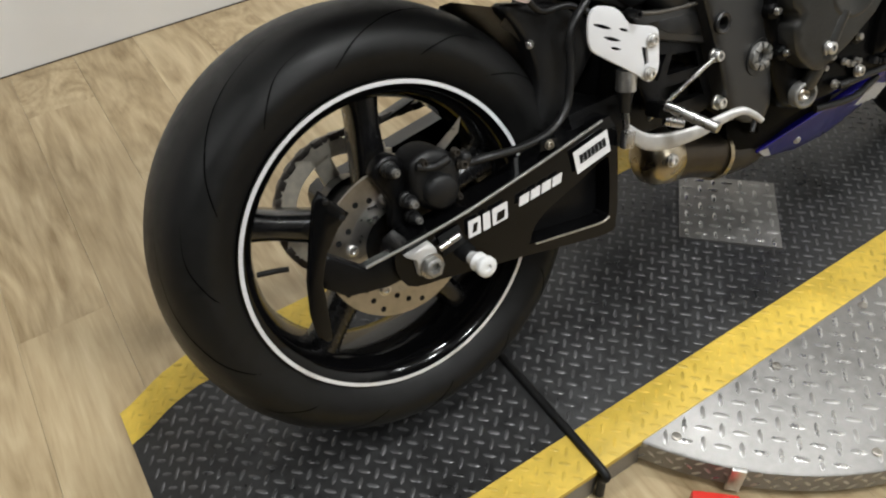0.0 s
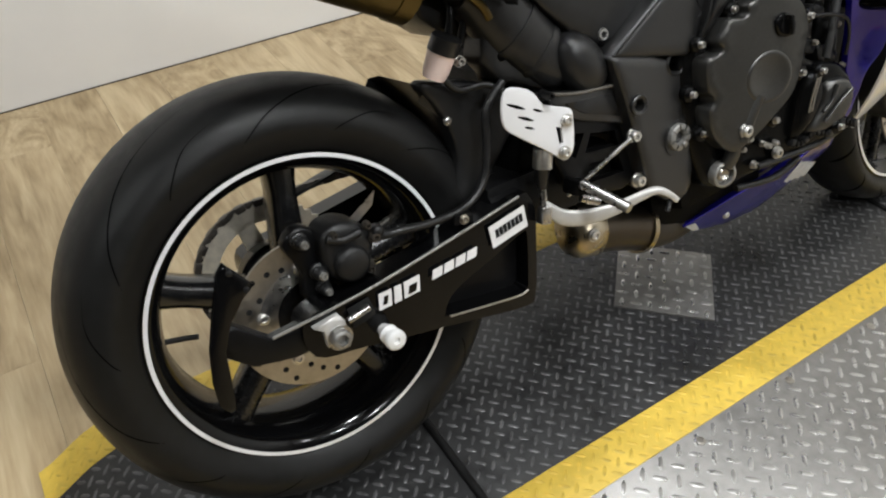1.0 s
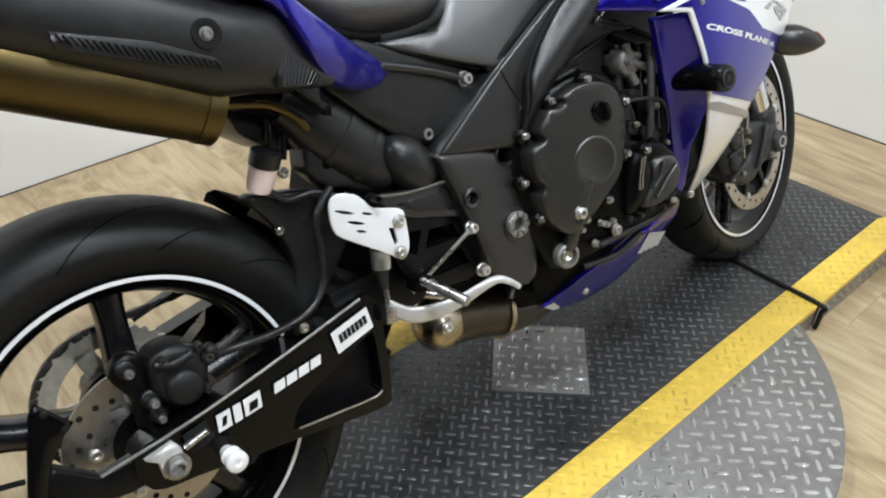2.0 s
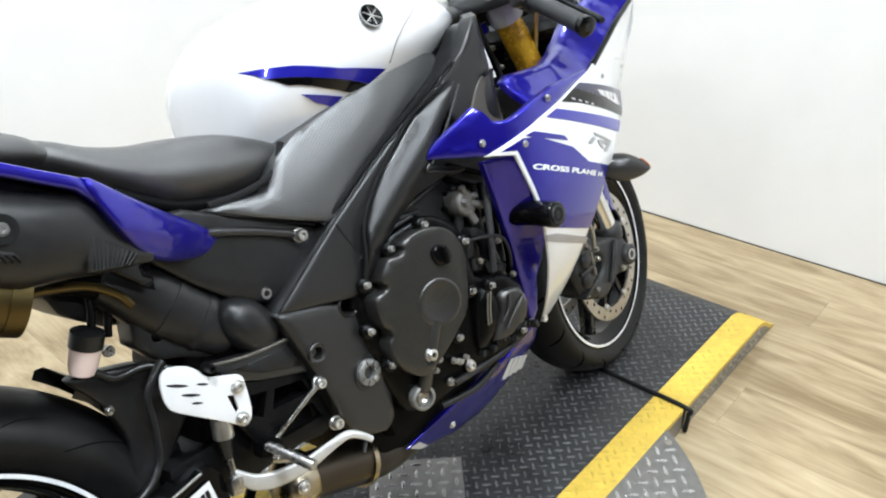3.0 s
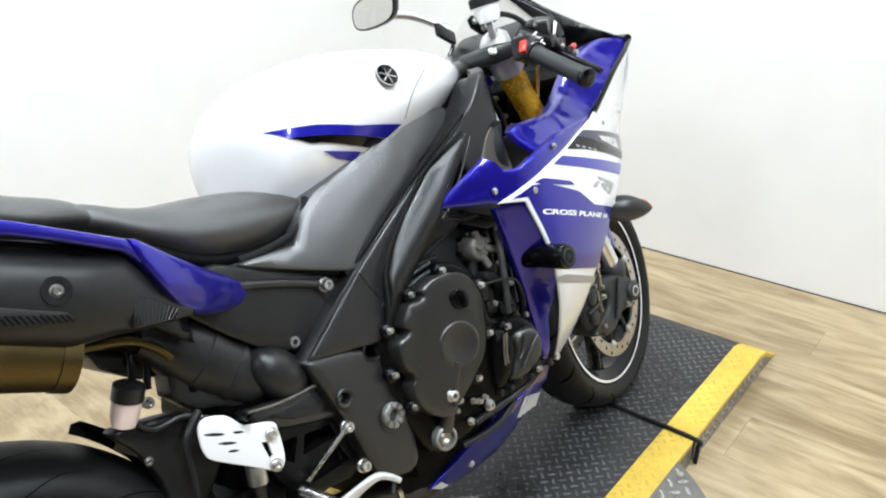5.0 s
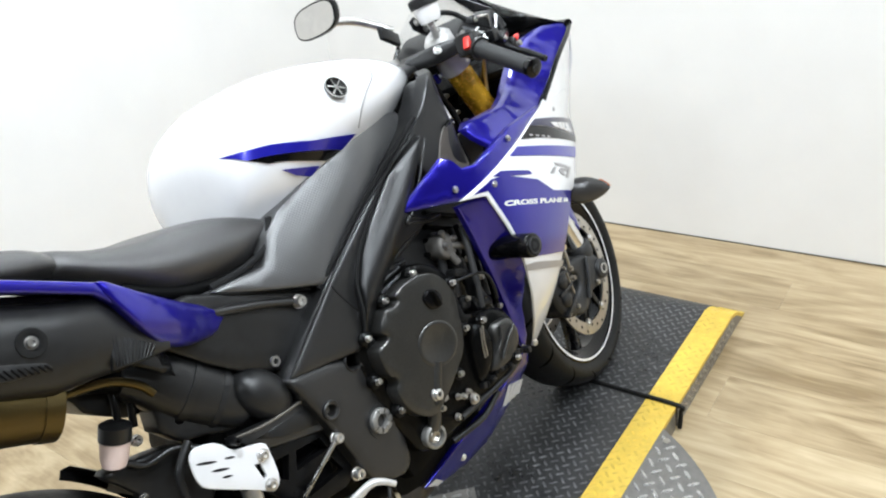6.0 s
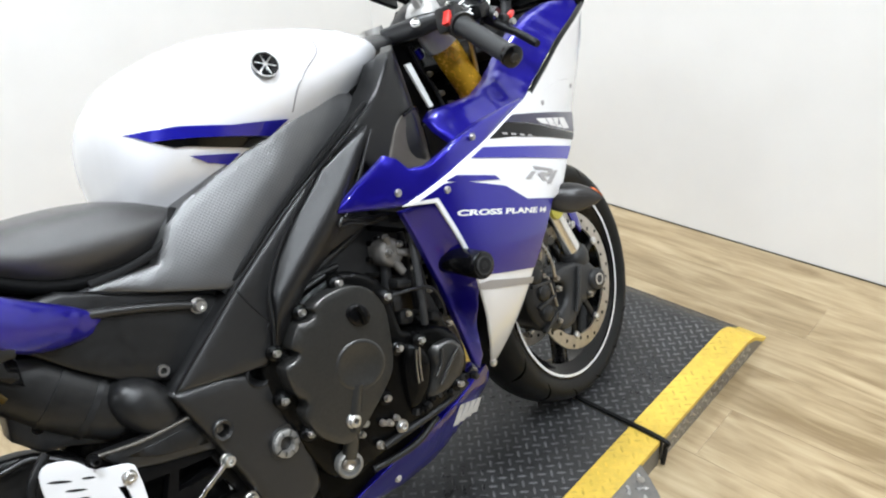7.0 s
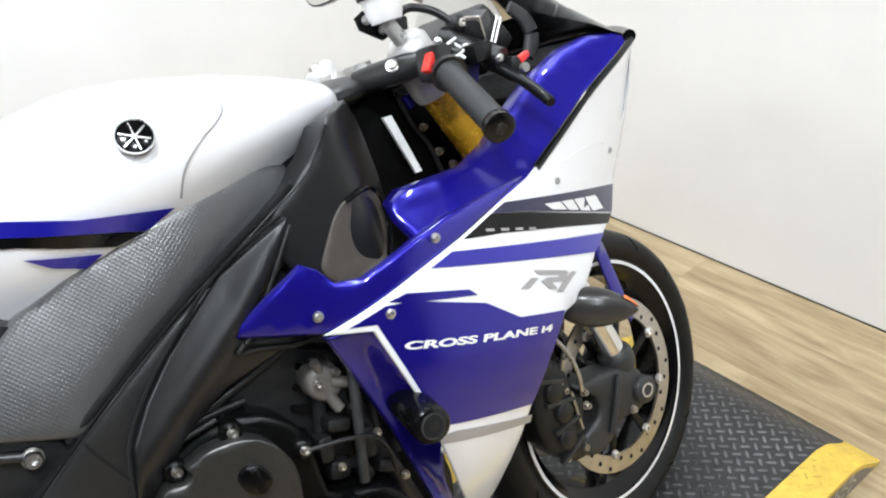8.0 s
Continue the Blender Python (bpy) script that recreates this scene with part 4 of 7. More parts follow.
for x, z, r in ((0.0, 0.444, 0.008), (0.013, 0.394, 0.0085), (0.014, 0.37, 0.007)):
    part("slide_boot", lathe([(0.0, r + 0.003), (-0.006, r + 0.0035), (-0.008, r + 0.001), (-0.014, r + 0.002), (-0.016, r), (-0.022, r), (-0.024, r * 0.7), (-0.024, 0.0)], (x, -0.12, z), 18), BRAKE, cal)
    bolt((x, -0.143, z), cal, r * 0.6, 0.006, ALLOY)
for x, z, r in ((0.094, 0.418, 0.0065), (0.087, 0.438, 0.005), (0.04, 0.442, 0.0045), (0.078, 0.378, 0.0045)):
    bolt((x, -0.142, z), cal, r, 0.008, DARK_STEEL)
part("banjo", lathe([(-0.132, 0.0), (-0.132, 0.009), (-0.146, 0.009), (-0.149, 0.006), (-0.149, 0.0)], (0.1, 0, 0.424), 8), BRAKE, cal)
part("pad_clip", panel([(0.075, 0.445), (0.118, 0.47), (0.11, 0.452), (0.085, 0.437)], -0.12, thick=0.002, rim=0), STEEL, cal, "bright pad spring tips")
part("brake_hose", tube([(0.09, -0.135, 0.414), (0.13, -0.15, 0.415), (0.18, -0.15, 0.408), (0.235, -0.147, 0.41), (0.272, -0.142, 0.433), (0.288, -0.14, 0.48), (0.297, -0.14, 0.53), (0.33, -0.14, 0.56)], 0.0058, 10), BLACK_PLASTIC, cal, "black rubber brake hose")
part("hose_clamp", box((0.222, -0.148, 0.398), (0.03, 0.02, 0.016), (0, 10, 0), 0.003), BLACK_SATIN, cal)
bolt((0.222, -0.158, 0.398), cal, 0.006, 0.005, DISC)

# hugger over the rear tyre
hug = lathe([(-0.085, 0.322), (-0.09, 0.336), (-0.06, 0.345), (0.06, 0.345), (0.09, 0.336), (0.085, 0.322)], (0, 0, 0.323), 26, a0=8, a1=46)
bmesh.ops.solidify(hug, geom=hug.faces[:], thickness=0.003)
hg = part("hugger", hug, BLACK_PLASTIC, bike, "black plastic rear hugger")
part("hugger_flank", panel([(0.235, 0.39), (0.285, 0.40), (0.345, 0.455), (0.375, 0.50), (0.33, 0.55), (0.265, 0.572), (0.225, 0.578), (0.25, 0.53), (0.262, 0.46)], lambda x, z: -0.1, thick=0.03, rim=0.006, soft=3), BLACK_PLASTIC, hg)
bolt((0.255, -0.102, 0.52), hg, 0.005, 0.004)

# chain guard
part("chain_guard", box((0.16, 0.1, 0.445), (0.2, 0.03, 0.004), (0, -12, 0), 0.001), BLACK_PLASTIC, bike)

# frame
LOWER = [(0.482, 0.556), (0.56, 0.537), (0.612, 0.512), (0.628, 0.5), (0.618, 0.445), (0.632, 0.37), (0.622, 0.305), (0.6, 0.292), (0.57, 0.303), (0.535, 0.333), (0.522, 0.4), (0.5, 0.49)]
frame_ob = part("frame", panel(LOWER, lambda x, z: -0.19 + 0.16 * max(0, z - 0.515 - 0.25 * (0.6 - x)), thick=0.06, rim=0.007, cell=0.01, holes=[round_hole(0.601, 0.515, 0.0155), round_hole(0.522, 0.475, 0.0095)]), FRAME, bike, "dark grey cast aluminium frame plate")
other_side(frame_ob)
SPAR = [(0.481, 0.551), (0.614, 0.645), (0.743, 0.724), (0.905, 0.805), (0.945, 0.835), (0.968, 0.862), (0.985, 0.866), (0.98, 0.835), (0.96, 0.79), (0.876, 0.733), (0.71, 0.63), (0.65, 0.57), (0.622, 0.52), (0.56, 0.535)]
sp = part("frame_spar", panel(SPAR, spar_y, thick=0.06, rim=0.008, cell=0.012), FRAME, bike, "dark grey cast frame spar")
other_side(sp)
part("spar_ridge", tube([(0.487, -0.188, 0.556), (0.614, -0.203, 0.645), (0.743, -0.22, 0.724), (0.905, -0.241, 0.804), (0.945, -0.246, 0.834), (0.967, -0.249, 0.861)], 0.0022, 8), BLACK_SATIN, sp)
# black tube on the surface paints the dark gap beside the pad
part("edge_strip", tube([(0.606, -0.186, 0.645), (0.655, -0.199, 0.676), (0.71, -0.204, 0.709), (0.767, -0.212, 0.74), (0.826, -0.22, 0.77), (0.87, -0.227, 0.79), (0.91, -0.234, 0.812)], 0.0048, 10), GROOVE, sp, "black tube drawn as the shaded gap between pad and frame")
SCOOPER = [(0.631, 0.53), (0.642, 0.575), (0.657, 0.62), (0.685, 0.655), (0.722, 0.69), (0.8, 0.749), (0.885, 0.783), (0.862, 0.75), (0.832, 0.716), (0.79, 0.682), (0.805, 0.668), (0.885, 0.64), (0.83, 0.64), (0.765, 0.631), (0.72, 0.61), (0.684, 0.582)]
sc = part("air_scoop", panel(SCOOPER, scoop_y, thick=0.04, rim=0.003, cell=0.008), SCOOPMAT, bike, "black plastic air scoop beside the frame")
other_side(sc)
# dark line beside the scoop: its gap's shade as a black tube
part("scoop_gap", tube([(x, scoop_y(x, z) + 0.004, z) for x, z in ((0.629, 0.528), (0.639, 0.576), (0.654, 0.622), (0.683, 0.658), (0.72, 0.693), (0.798, 0.752), (0.88, 0.787))], 0.0022, 8), GROOVE, sc)
part("scoop_ridge", tube([(x, scoop_y(x, z) - 0.008, z) for x, z in ((0.882, 0.776), (0.85, 0.735), (0.823, 0.7), (0.797, 0.673))], 0.0022, 8), FRAME, sc)
part("scoop_lip", tube([(x, scoop_y(x, z) - 0.004, z) for x, z in ((0.795, 0.672), (0.786, 0.664), (0.81, 0.657), (0.85, 0.641), (0.88, 0.638))], 0.0032, 8), SCOOPMAT, sc)
part("spar_seam", tube([(x, spar_y(x, z) - 0.0003, z) for x, z in ((0.618, 0.641), (0.629, 0.61), (0.644, 0.578))], 0.0013, 6), GROOVE, sp)
COWL = [(0.872, 0.79), (0.905, 0.806), (0.935, 0.829), (0.955, 0.85), (0.972, 0.87), (1.02, 0.878), (1.035, 0.85), (1.04, 0.815), (1.044, 0.769), (1.04, 0.73), (1.02, 0.695), (0.96, 0.675), (0.92, 0.68), (0.885, 0.7), (0.866, 0.745)]
cw = part("side_cowl", panel(COWL, cowl_y, thick=0.03, rim=0.004, cell=0.01), SCOOPMAT, bike, "black plastic cowl between frame and bars")
other_side(cw)
INTAKE = [(0.906, 0.712), (0.914, 0.727), (0.926, 0.744), (0.941, 0.763), (0.958, 0.774), (0.982, 0.778), (1.003, 0.772), (1.016, 0.752), (1.012, 0.72), (0.99, 0.694), (0.96, 0.682), (0.93, 0.684), (0.911, 0.696)]
# black backing added so the gap beside the cowl stays dark
part("inner_shroud", panel([(0.96, 0.66), (0.975, 0.72), (1.02, 0.735), (1.1, 0.738), (1.15, 0.728), (1.1, 0.68), (1.0, 0.66)], -0.195, thick=0.01, rim=0.003, cell=0.03), BLACK_PLASTIC, bike)
it = part("intake_cover", panel(INTAKE, lambda x, z: cowl_y(x, z) - 0.0035, thick=0.008, rim=0.0025, cell=0.009, bulge=-0.003, span=0.02, soft=3), SCOOP, bike, "grey matt plastic cover behind the fairing")
other_side(it)
part("intake_rim", tube([(x, cowl_y(x, z) - 0.0045, z) for x, z in INTAKE[4:10]], 0.003, 8), BLACK_GLOSS, it)
bm = bmesh.new()
for k in range(24):
    a0, a1 = radians(15 * k), radians(15 * k + 15)
    deep = 0.0025 if k % 3 == 0 else 0.0
    ring = []
    for a in (a0, a1):
        ring.append([Vector((0.594 + r * math.cos(a), y, 0.403 + r * math.sin(a))) for y, r in ((-0.189, 0.021), (-0.2 + deep, 0.021), (-0.2015 + deep, 0.019), (-0.2015 + deep, 0.0125), (-0.1995, 0.011), (-0.19, 0.0105))])
    add_loft(bm, ring, False, False)
part("pivot_nut", bm, ALLOY, bike, "bare aluminium swingarm pivot nut")
part("pivot_ring", lathe([(-0.188, 0.0), (-0.188, 0.029), (-0.192, 0.029), (-0.192, 0.0)], (0.598, 0, 0.399), 32), FRAME, bike)
part("hole_collar", lathe([(-0.186, 0.0185), (-0.1915, 0.0185), (-0.193, 0.017), (-0.1915, 0.0155), (-0.15, 0.015), (-0.15, 0.0)], (0.601, 0, 0.515), 28), FRAME, frame_ob)
part("hole_collar", lathe([(-0.186, 0.0155), (-0.194, 0.0155), (-0.1955, 0.0135), (-0.194, 0.0095), (-0.172, 0.009), (-0.172, 0.0)], (0.522, 0, 0.475), 24), FRAME, frame_ob)
bolt((0.522, -0.172, 0.475), bike, 0.006, 0.01, DISC)

# tail: side panel, blue cowl, seat
TPANEL = [(0.38, 0.742), (0.424, 0.738), (0.52, 0.69), (0.6, 0.648), (0.61, 0.63), (0.575, 0.6), (0.5, 0.563), (0.44, 0.6), (0.4, 0.64), (0.35, 0.70)]
tp = part("subframe_cover", panel(TPANEL, lambda x, z: -0.160 - 0.03 * (x - 0.45) + 0.06 * max(0, 0.62 - z), thick=0.03, rim=0.006, cell=0.02), BLACK_PLASTIC, bike, "black plastic cover below the seat")
other_side(tp)
part("subframe_rail", tube([(0.4, -0.158, 0.712), (0.5, -0.165, 0.676), (0.575, -0.168, 0.641)], [0.007] * 13, 8), FRAME, tp)
bolt((0.571, -0.172, 0.642), bike, 0.009, 0.012, STEEL)
bolt((0.495, -0.149, 0.582), bike, 0.0095, 0.013, STEEL)
BLUETAIL = [(0.293, 0.823), (0.335, 0.789), (0.385, 0.749), (0.43, 0.716), (0.46, 0.685), (0.47, 0.669), (0.455, 0.6655), (0.416, 0.671), (0.37, 0.686), (0.335, 0.712), (0.31, 0.758)]
bt = part("tail_cowl", panel(BLUETAIL, lambda x, z: tail_y(x, z) + 0.45 * max(0, 0.733 - 0.4 * (x - 0.36) - z), thick=0.03, rim=0.006, cell=0.008, bulge=0.016, span=0.035, soft=3), BLUE, bike, "glossy blue tail cowl tip")
other_side(bt)
TAILSTRIP = [(-0.2, 1.07), (-0.05, 1.0), (0.06, 0.945), (0.14, 0.906), (0.185, 0.885), (0.234, 0.857), (0.293, 0.823), (0.312, 0.772), (0.283, 0.811), (0.229, 0.843), (0.18, 0.87), (0.134, 0.889), (0.05, 0.93), (-0.05, 0.98), (-0.19, 1.04)]
ts = part("tail_strip", panel(TAILSTRIP, lambda x, z: tail_y(x, z) + 0.004, thick=0.03, rim=0.004, cell=0.012, bulge=0.008, span=0.012), BLUE, bike, "glossy blue upper edge of the tail")
other_side(ts)
UNDERTAIL = [(-0.19, 1.04), (-0.05, 0.98), (0.05, 0.93), (0.134, 0.889), (0.229, 0.843), (0.283, 0.811), (0.312, 0.755), (0.345, 0.69), (0.34, 0.66), (0.28, 0.72), (0.25, 0.78), (0.18, 0.83), (0.1, 0.87), (-0.19, 1.0)]
ut = part("undertail", panel(UNDERTAIL, lambda x, z: tail_y(x, z) + 0.03, thick=0.03, rim=0.004, cell=0.03), BLACK_GLOSS, bike, "gloss black lower tail panel")
other_side(ut)
HALF = [(-0.7, 0.0), (-0.9, 0.12), (-1.0, 0.35), (-0.96, 0.62), (-0.8, 0.85), (-0.5, 0.965), (0.0, 1.0)]


def section(x, w, zb, zt, half=None, drop=0.0):
    h = half or HALF
    full = h + [(-a, b) for a, b in reversed(h[:-1])]
    return [Vector((x - drop * (1 - b), a * w, zb + (zt - zb) * b)) for a, b in curve_through(full, 4)]


def body_loft(stations, half=None, n=4):
    """Smoothly joins sections given as x, half width, bottom, top."""
    st = curve_through(stations, n)
    return add_loft(bmesh.new(), [section(*s, half) for s in st])


SEATHALF = [(-0.86, 0.0), (-1.0, 0.3), (-0.98, 0.62), (-0.8, 0.9), (-0.45, 0.99), (0.0, 1.0)]
part("seat", body_loft([(0.26, 0.1, 0.85, 0.888), (0.31, 0.132, 0.826, 0.876), (0.36, 0.143, 0.79, 0.852), (0.42, 0.15, 0.75, 0.835), (0.48, 0.154, 0.731, 0.827), (0.54, 0.154, 0.726, 0.815), (0.58, 0.15, 0.74, 0.797), (0.605, 0.142, 0.752, 0.782), (0.612, 0.13, 0.76, 0.772)], SEATHALF), SEAT, bike, "black vinyl rider's seat")
part("seat_piping", tube([(0.36, -0.124, 0.786), (0.42, -0.131, 0.746), (0.48, -0.135, 0.728), (0.54, -0.135, 0.724), (0.58, -0.133, 0.736), (0.604, -0.128, 0.755), (0.618, -0.112, 0.77)], 0.0105, 8), ENGINE_DARK, bike, "black lower edge of the seat")
part("pillion_seat", body_loft([(-0.2, 0.05, 1.07, 1.09), (-0.12, 0.11, 1.02, 1.065), (0.0, 0.135, 0.965, 1.02), (0.12, 0.15, 0.91, 0.968), (0.22, 0.155, 0.86, 0.918), (0.28, 0.145, 0.845, 0.892), (0.31, 0.12, 0.84, 0.872)], SEATHALF), SEAT, bike, "black vinyl rear seat and tail top")
# two more black tubes paint the shade in the seat and pad gaps
part("edge_strip", tube([(0.6, -0.158, 0.775), (0.588, -0.163, 0.76), (0.565, -0.166, 0.738), (0.515, -0.158, 0.727), (0.462, -0.152, 0.728)], 0.0058, 10), GROOVE, bike, "black tube drawn as the shaded gap between seat and pad")
part("edge_strip", tube([(0.455, -0.155, 0.7235), (0.491, -0.163, 0.7035), (0.553, -0.165, 0.6725), (0.6, -0.175, 0.649)], 0.0032, 8), GROOVE, bike, "black tube drawn as the shaded gap below the pad")
part("tail_core", body_loft([(-0.2, 0.06, 0.99, 1.06), (0.0, 0.15, 0.86, 0.97), (0.2, 0.17, 0.74, 0.87), (0.36, 0.12, 0.66, 0.77), (0.5, 0.12, 0.6, 0.7)]), BLACK_PLASTIC, bike)

# tank with its pads and stripes
TANKHALF = [(-0.6, 0.0), (-0.76, 0.2), (-0.95, 0.42), (-1.0, 0.58), (-0.95, 0.74), (-0.76, 0.9), (-0.4, 0.985), (0.0, 1.0)]
TANK = [(0.572, 0.07, 0.745, 0.80), (0.585, 0.13, 0.735, 0.885), (0.61, 0.165, 0.73, 0.93), (0.66, 0.2, 0.725, 0.965), (0.73, 0.222, 0.735, 0.982), (0.8, 0.231, 0.75, 0.98), (0.88, 0.226, 0.775, 0.965), (0.96, 0.2, 0.8, 0.943), (1.03, 0.15, 0.825, 0.918), (1.07, 0.1, 0.84, 0.9)]
tank = part("fuel_tank", body_loft(TANK, TANKHALF, 5), WHITE, bike, "glossy white fuel tank")


def tank_y(x, z):
    """The tank's right flank."""
    st = [tuple(s) for s in curve_through(TANK, 40)]
    s = min(st, key=lambda q: abs(q[0] - x))
    f = (z - s[2]) / (s[3] - s[2])
    prof_dense = [tuple(p) for p in curve_through(TANKHALF, 40)]
    k = min(range(len(prof_dense) - 1), key=lambda i: abs(prof_dense[i][1] - f))
    return s[1] * prof_dense[k][0]


decal("tank_stripe", [(0.593, 0.886), (0.64, 0.875), (0.7, 0.853), (0.79, 0.831), (0.758, 0.818), (0.69, 0.841), (0.634, 0.86), (0.608, 0.867)], tank_y, BLUE_DECAL, tank, 0.0048, 0.02, "blue flash")
decal("tank_stripe", [(0.609, 0.8665), (0.634, 0.8595), (0.69, 0.8405), (0.758, 0.8175), (0.724, 0.813), (0.68, 0.83), (0.64, 0.847), (0.628, 0.85)], tank_y, BLACK_GLOSS, tank, 0.003, 0.02, "black flash")
decal("tank_stripe", [(0.641, 0.833), (0.675, 0.822), (0.71, 0.811), (0.69, 0.802), (0.676, 0.809), (0.662, 0.815)], tank_y, BLUE_DECAL, tank, 0.003, 0.02, "blue flash")
em = part("emblem", lathe([(0.0, 0.0), (0.0, 0.0225), (-0.003, 0.0225), (-0.004, 0.021), (-0.004, 0.0)], seg=40), BLACK_GLOSS, tank, "round black badge with silver bars")
em.matrix_basis = pose(0.777, tank_y(0.777, 0.911) - 0.003, 0.911, -24, 0, -2) @ Matrix.Scale(0.88, 4)
part("badge_ring", lathe([(-0.003, 0.0205), (-0.0052, 0.0205), (-0.0052, 0.0225), (-0.003, 0.0225), (-0.003, 0.0205)], seg=40), STEEL, em)
for k in range(3):
    part("badge_bar", box((0, -0.0045, 0), (0.035, 0.0016, 0.0022), (0, 60 * k + 30, 0), 0.0004), STEEL, em)
part("tank_seam", tube([(x, tank_y(x, z) - 0.0008, z) for x, z in ((0.88, 0.926), (0.868, 0.906), (0.833, 0.886), (0.811, 0.866), (0.799, 0.838))], 0.0013, 6), PEARL_GREY, tank, "thin grey seam")
PADO = [(0.577, 0.758), (0.611, 0.778), (0.66, 0.796), (0.726, 0.819), (0.806, 0.836), (0.887, 0.841), (0.93, 0.83), (0.938, 0.81), (0.88, 0.788), (0.816, 0.762), (0.765, 0.73), (0.712, 0.692), (0.66, 0.662), (0.62, 0.643), (0.53, 0.684), (0.447, 0.726), (0.545, 0.718)]
pd = part("knee_pad", panel(PADO, lambda x, z: pad_y(x, z) - 0.006, thick=0.05, rim=0.006, cell=0.011, bulge=0.01, span=0.05), PAD, bike, "black studded knee pad on the tank")
other_side(pd)
part("tank_front", body_loft([(1.0, 0.13, 0.86, 0.9), (1.07, 0.13, 0.86, 0.905), (1.12, 0.11, 0.87, 0.9)]), BLACK_PLASTIC, bike)

# exhaust: silencer, its shield, mid pipe, collector
can_axis = [(0.2, -0.165, 0.715), (0.12, -0.165, 0.76), (0.0, -0.165, 0.825), (-0.2, -0.16, 0.935)]
can = part("silencer", add_tube(bmesh.new(), can_axis, [0.044, 0.047, 0.047, 0.045], 28), TITANIUM, bike, "heat-tinted titanium silencer")
part("silencer_ring", add_tube(bmesh.new(), [(0.203, -0.165, 0.7135), (0.185, -0.165, 0.7235)], 0.0465, 28), TITANIUM, can, "golden end ring")
rings = []
for x, zc, hh, hw, yc in ((0.345, 0.705, 0.006, 0.01, -0.2), (0.3, 0.742, 0.035, 0.03, -0.19), (0.27, 0.763, 0.046, 0.045, -0.187), (0.22, 0.777, 0.051, 0.05, -0.186), (0.13, 0.824, 0.05, 0.052, -0.184), (0.0, 0.892, 0.048, 0.05, -0.18), (-0.2, 0.994, 0.04, 0.045, -0.17)):
    rings.append([(x + 0.5 * hh * math.sin(a), yc + hw * math.copysign(abs(math.cos(a)) ** 0.75, math.cos(a)), zc + hh * math.copysign(abs(math.sin(a)) ** 0.75, math.sin(a))) for a in (2 * math.pi * k / 28 for k in range(28))])
shield = part("silencer_shield", add_loft(bmesh.new(), rings), BLACK_PLASTIC, bike, "black plastic silencer shield")
def shield_side(x, z):
    return -0.2355 + 0.25 * max(0, x - 0.24)


inset = part("shield_inset", panel([(0.278, 0.762), (0.33, 0.715), (0.315, 0.705), (0.262, 0.72)], lambda x, z: shield_side(x, z) - 0.001, thick=0.012, rim=0.003, cell=0.02), BLACK_PLASTIC, shield, "ribbed inset of the shield")
for k in range(11):
    t = (k + 0.6) / 11.6
    p, q = (0.278 + 0.052 * t, 0.762 - 0.047 * t), (0.264 + 0.051 * t, 0.7205 - 0.0145 * t)
    part("rib", tube([(p[0], shield_side(*p) - 0.0012, p[1] - 0.002), (q[0], shield_side(*q) - 0.0012, q[1] + 0.001)], 0.0013, 6), BLACK_SATIN, inset)
strip_in = part("shield_inset", panel([(0.05, 0.838), (0.14, 0.806), (0.2, 0.772), (0.214, 0.76), (0.16, 0.772), (0.05, 0.82)], -0.2355, thick=0.006, rim=0.002, cell=0.02), BLACK_PLASTIC, shield, "ribbed strip of the shield")
for k in range(24):
    t = k / 24
    x = 0.054 + 0.15 * t
    z = 0.8345 - 0.068 * t
    h = 0.014 * (1 - 0.6 * abs(t - 0.5))
    part("rib", tube([(x, -0.2362, z), (x + 0.004, -0.2362, z - h)], 0.0011, 6), BLACK_SATIN, strip_in)
bolt((0.198, -0.2355, 0.798), shield, 0.0062, 0.006, STEEL)
# black ring colours in the dark recess round the bolt
part("bolt_recess", lathe([(-0.2375, 0.0095), (-0.2385, 0.012), (-0.2385, 0.0165), (-0.23, 0.0175)], (0.198, 0, 0.798), 28), GROOVE, shield)
part("link_pipe", tube([(0.2, -0.15, 0.722), (0.25, -0.135, 0.71), (0.3, -0.125, 0.675), (0.33, -0.12, 0.62)], 0.016, 14), ENGINE_DARK, bike, "black link pipe")
part("pipe_shield", tube([(0.2, -0.155, 0.714), (0.232, -0.15, 0.708), (0.277, -0.15, 0.693), (0.306, -0.15, 0.669), (0.319, -0.148, 0.647)], 0.0062, 10), TITANIUM, bike, "golden brown heat-tinted pipe shield")


def cover_ring(p, along, rn, ry, grow=0.0):
    """A soft oval round the covered pipe at p."""
    n = Vector((-along[1], along[0])).normalized()
    ring = []
    for k in range(28):
        a = 2 * math.pi * k / 28
        c, q = math.copysign(abs(math.cos(a)) ** 0.8, math.cos(a)), math.copysign(abs(math.sin(a)) ** 0.8, math.sin(a))
        ring.append(Vector((p[0] + n.x * (rn + grow) * c, -0.118 + (ry + grow) * q, p[1] + n.y * (rn + grow) * c)))
    return ring


COVERED = curve_through([(0.296, 0.686, 0.024, 0.03), (0.335, 0.657, 0.041, 0.037), (0.37, 0.617, 0.046, 0.04), (0.402, 0.582, 0.045, 0.04), (0.43, 0.553, 0.04, 0.037), (0.44, 0.542, 0.03, 0.03)], 5)


def covered(k, grow=0.0):
    a, b = COVERED[max(k - 1, 0)], COVERED[min(k + 1, len(COVERED) - 1)]
    return cover_ring(COVERED[k], (b[0] - a[0], b[1] - a[1]), COVERED[k][2], COVERED[k][3], grow)


pcv = part("pipe_cover", add_loft(bmesh.new(), [covered(k) for k in range(len(COVERED))]), BLACK_PLASTIC, bike, "black plastic exhaust pipe cover")
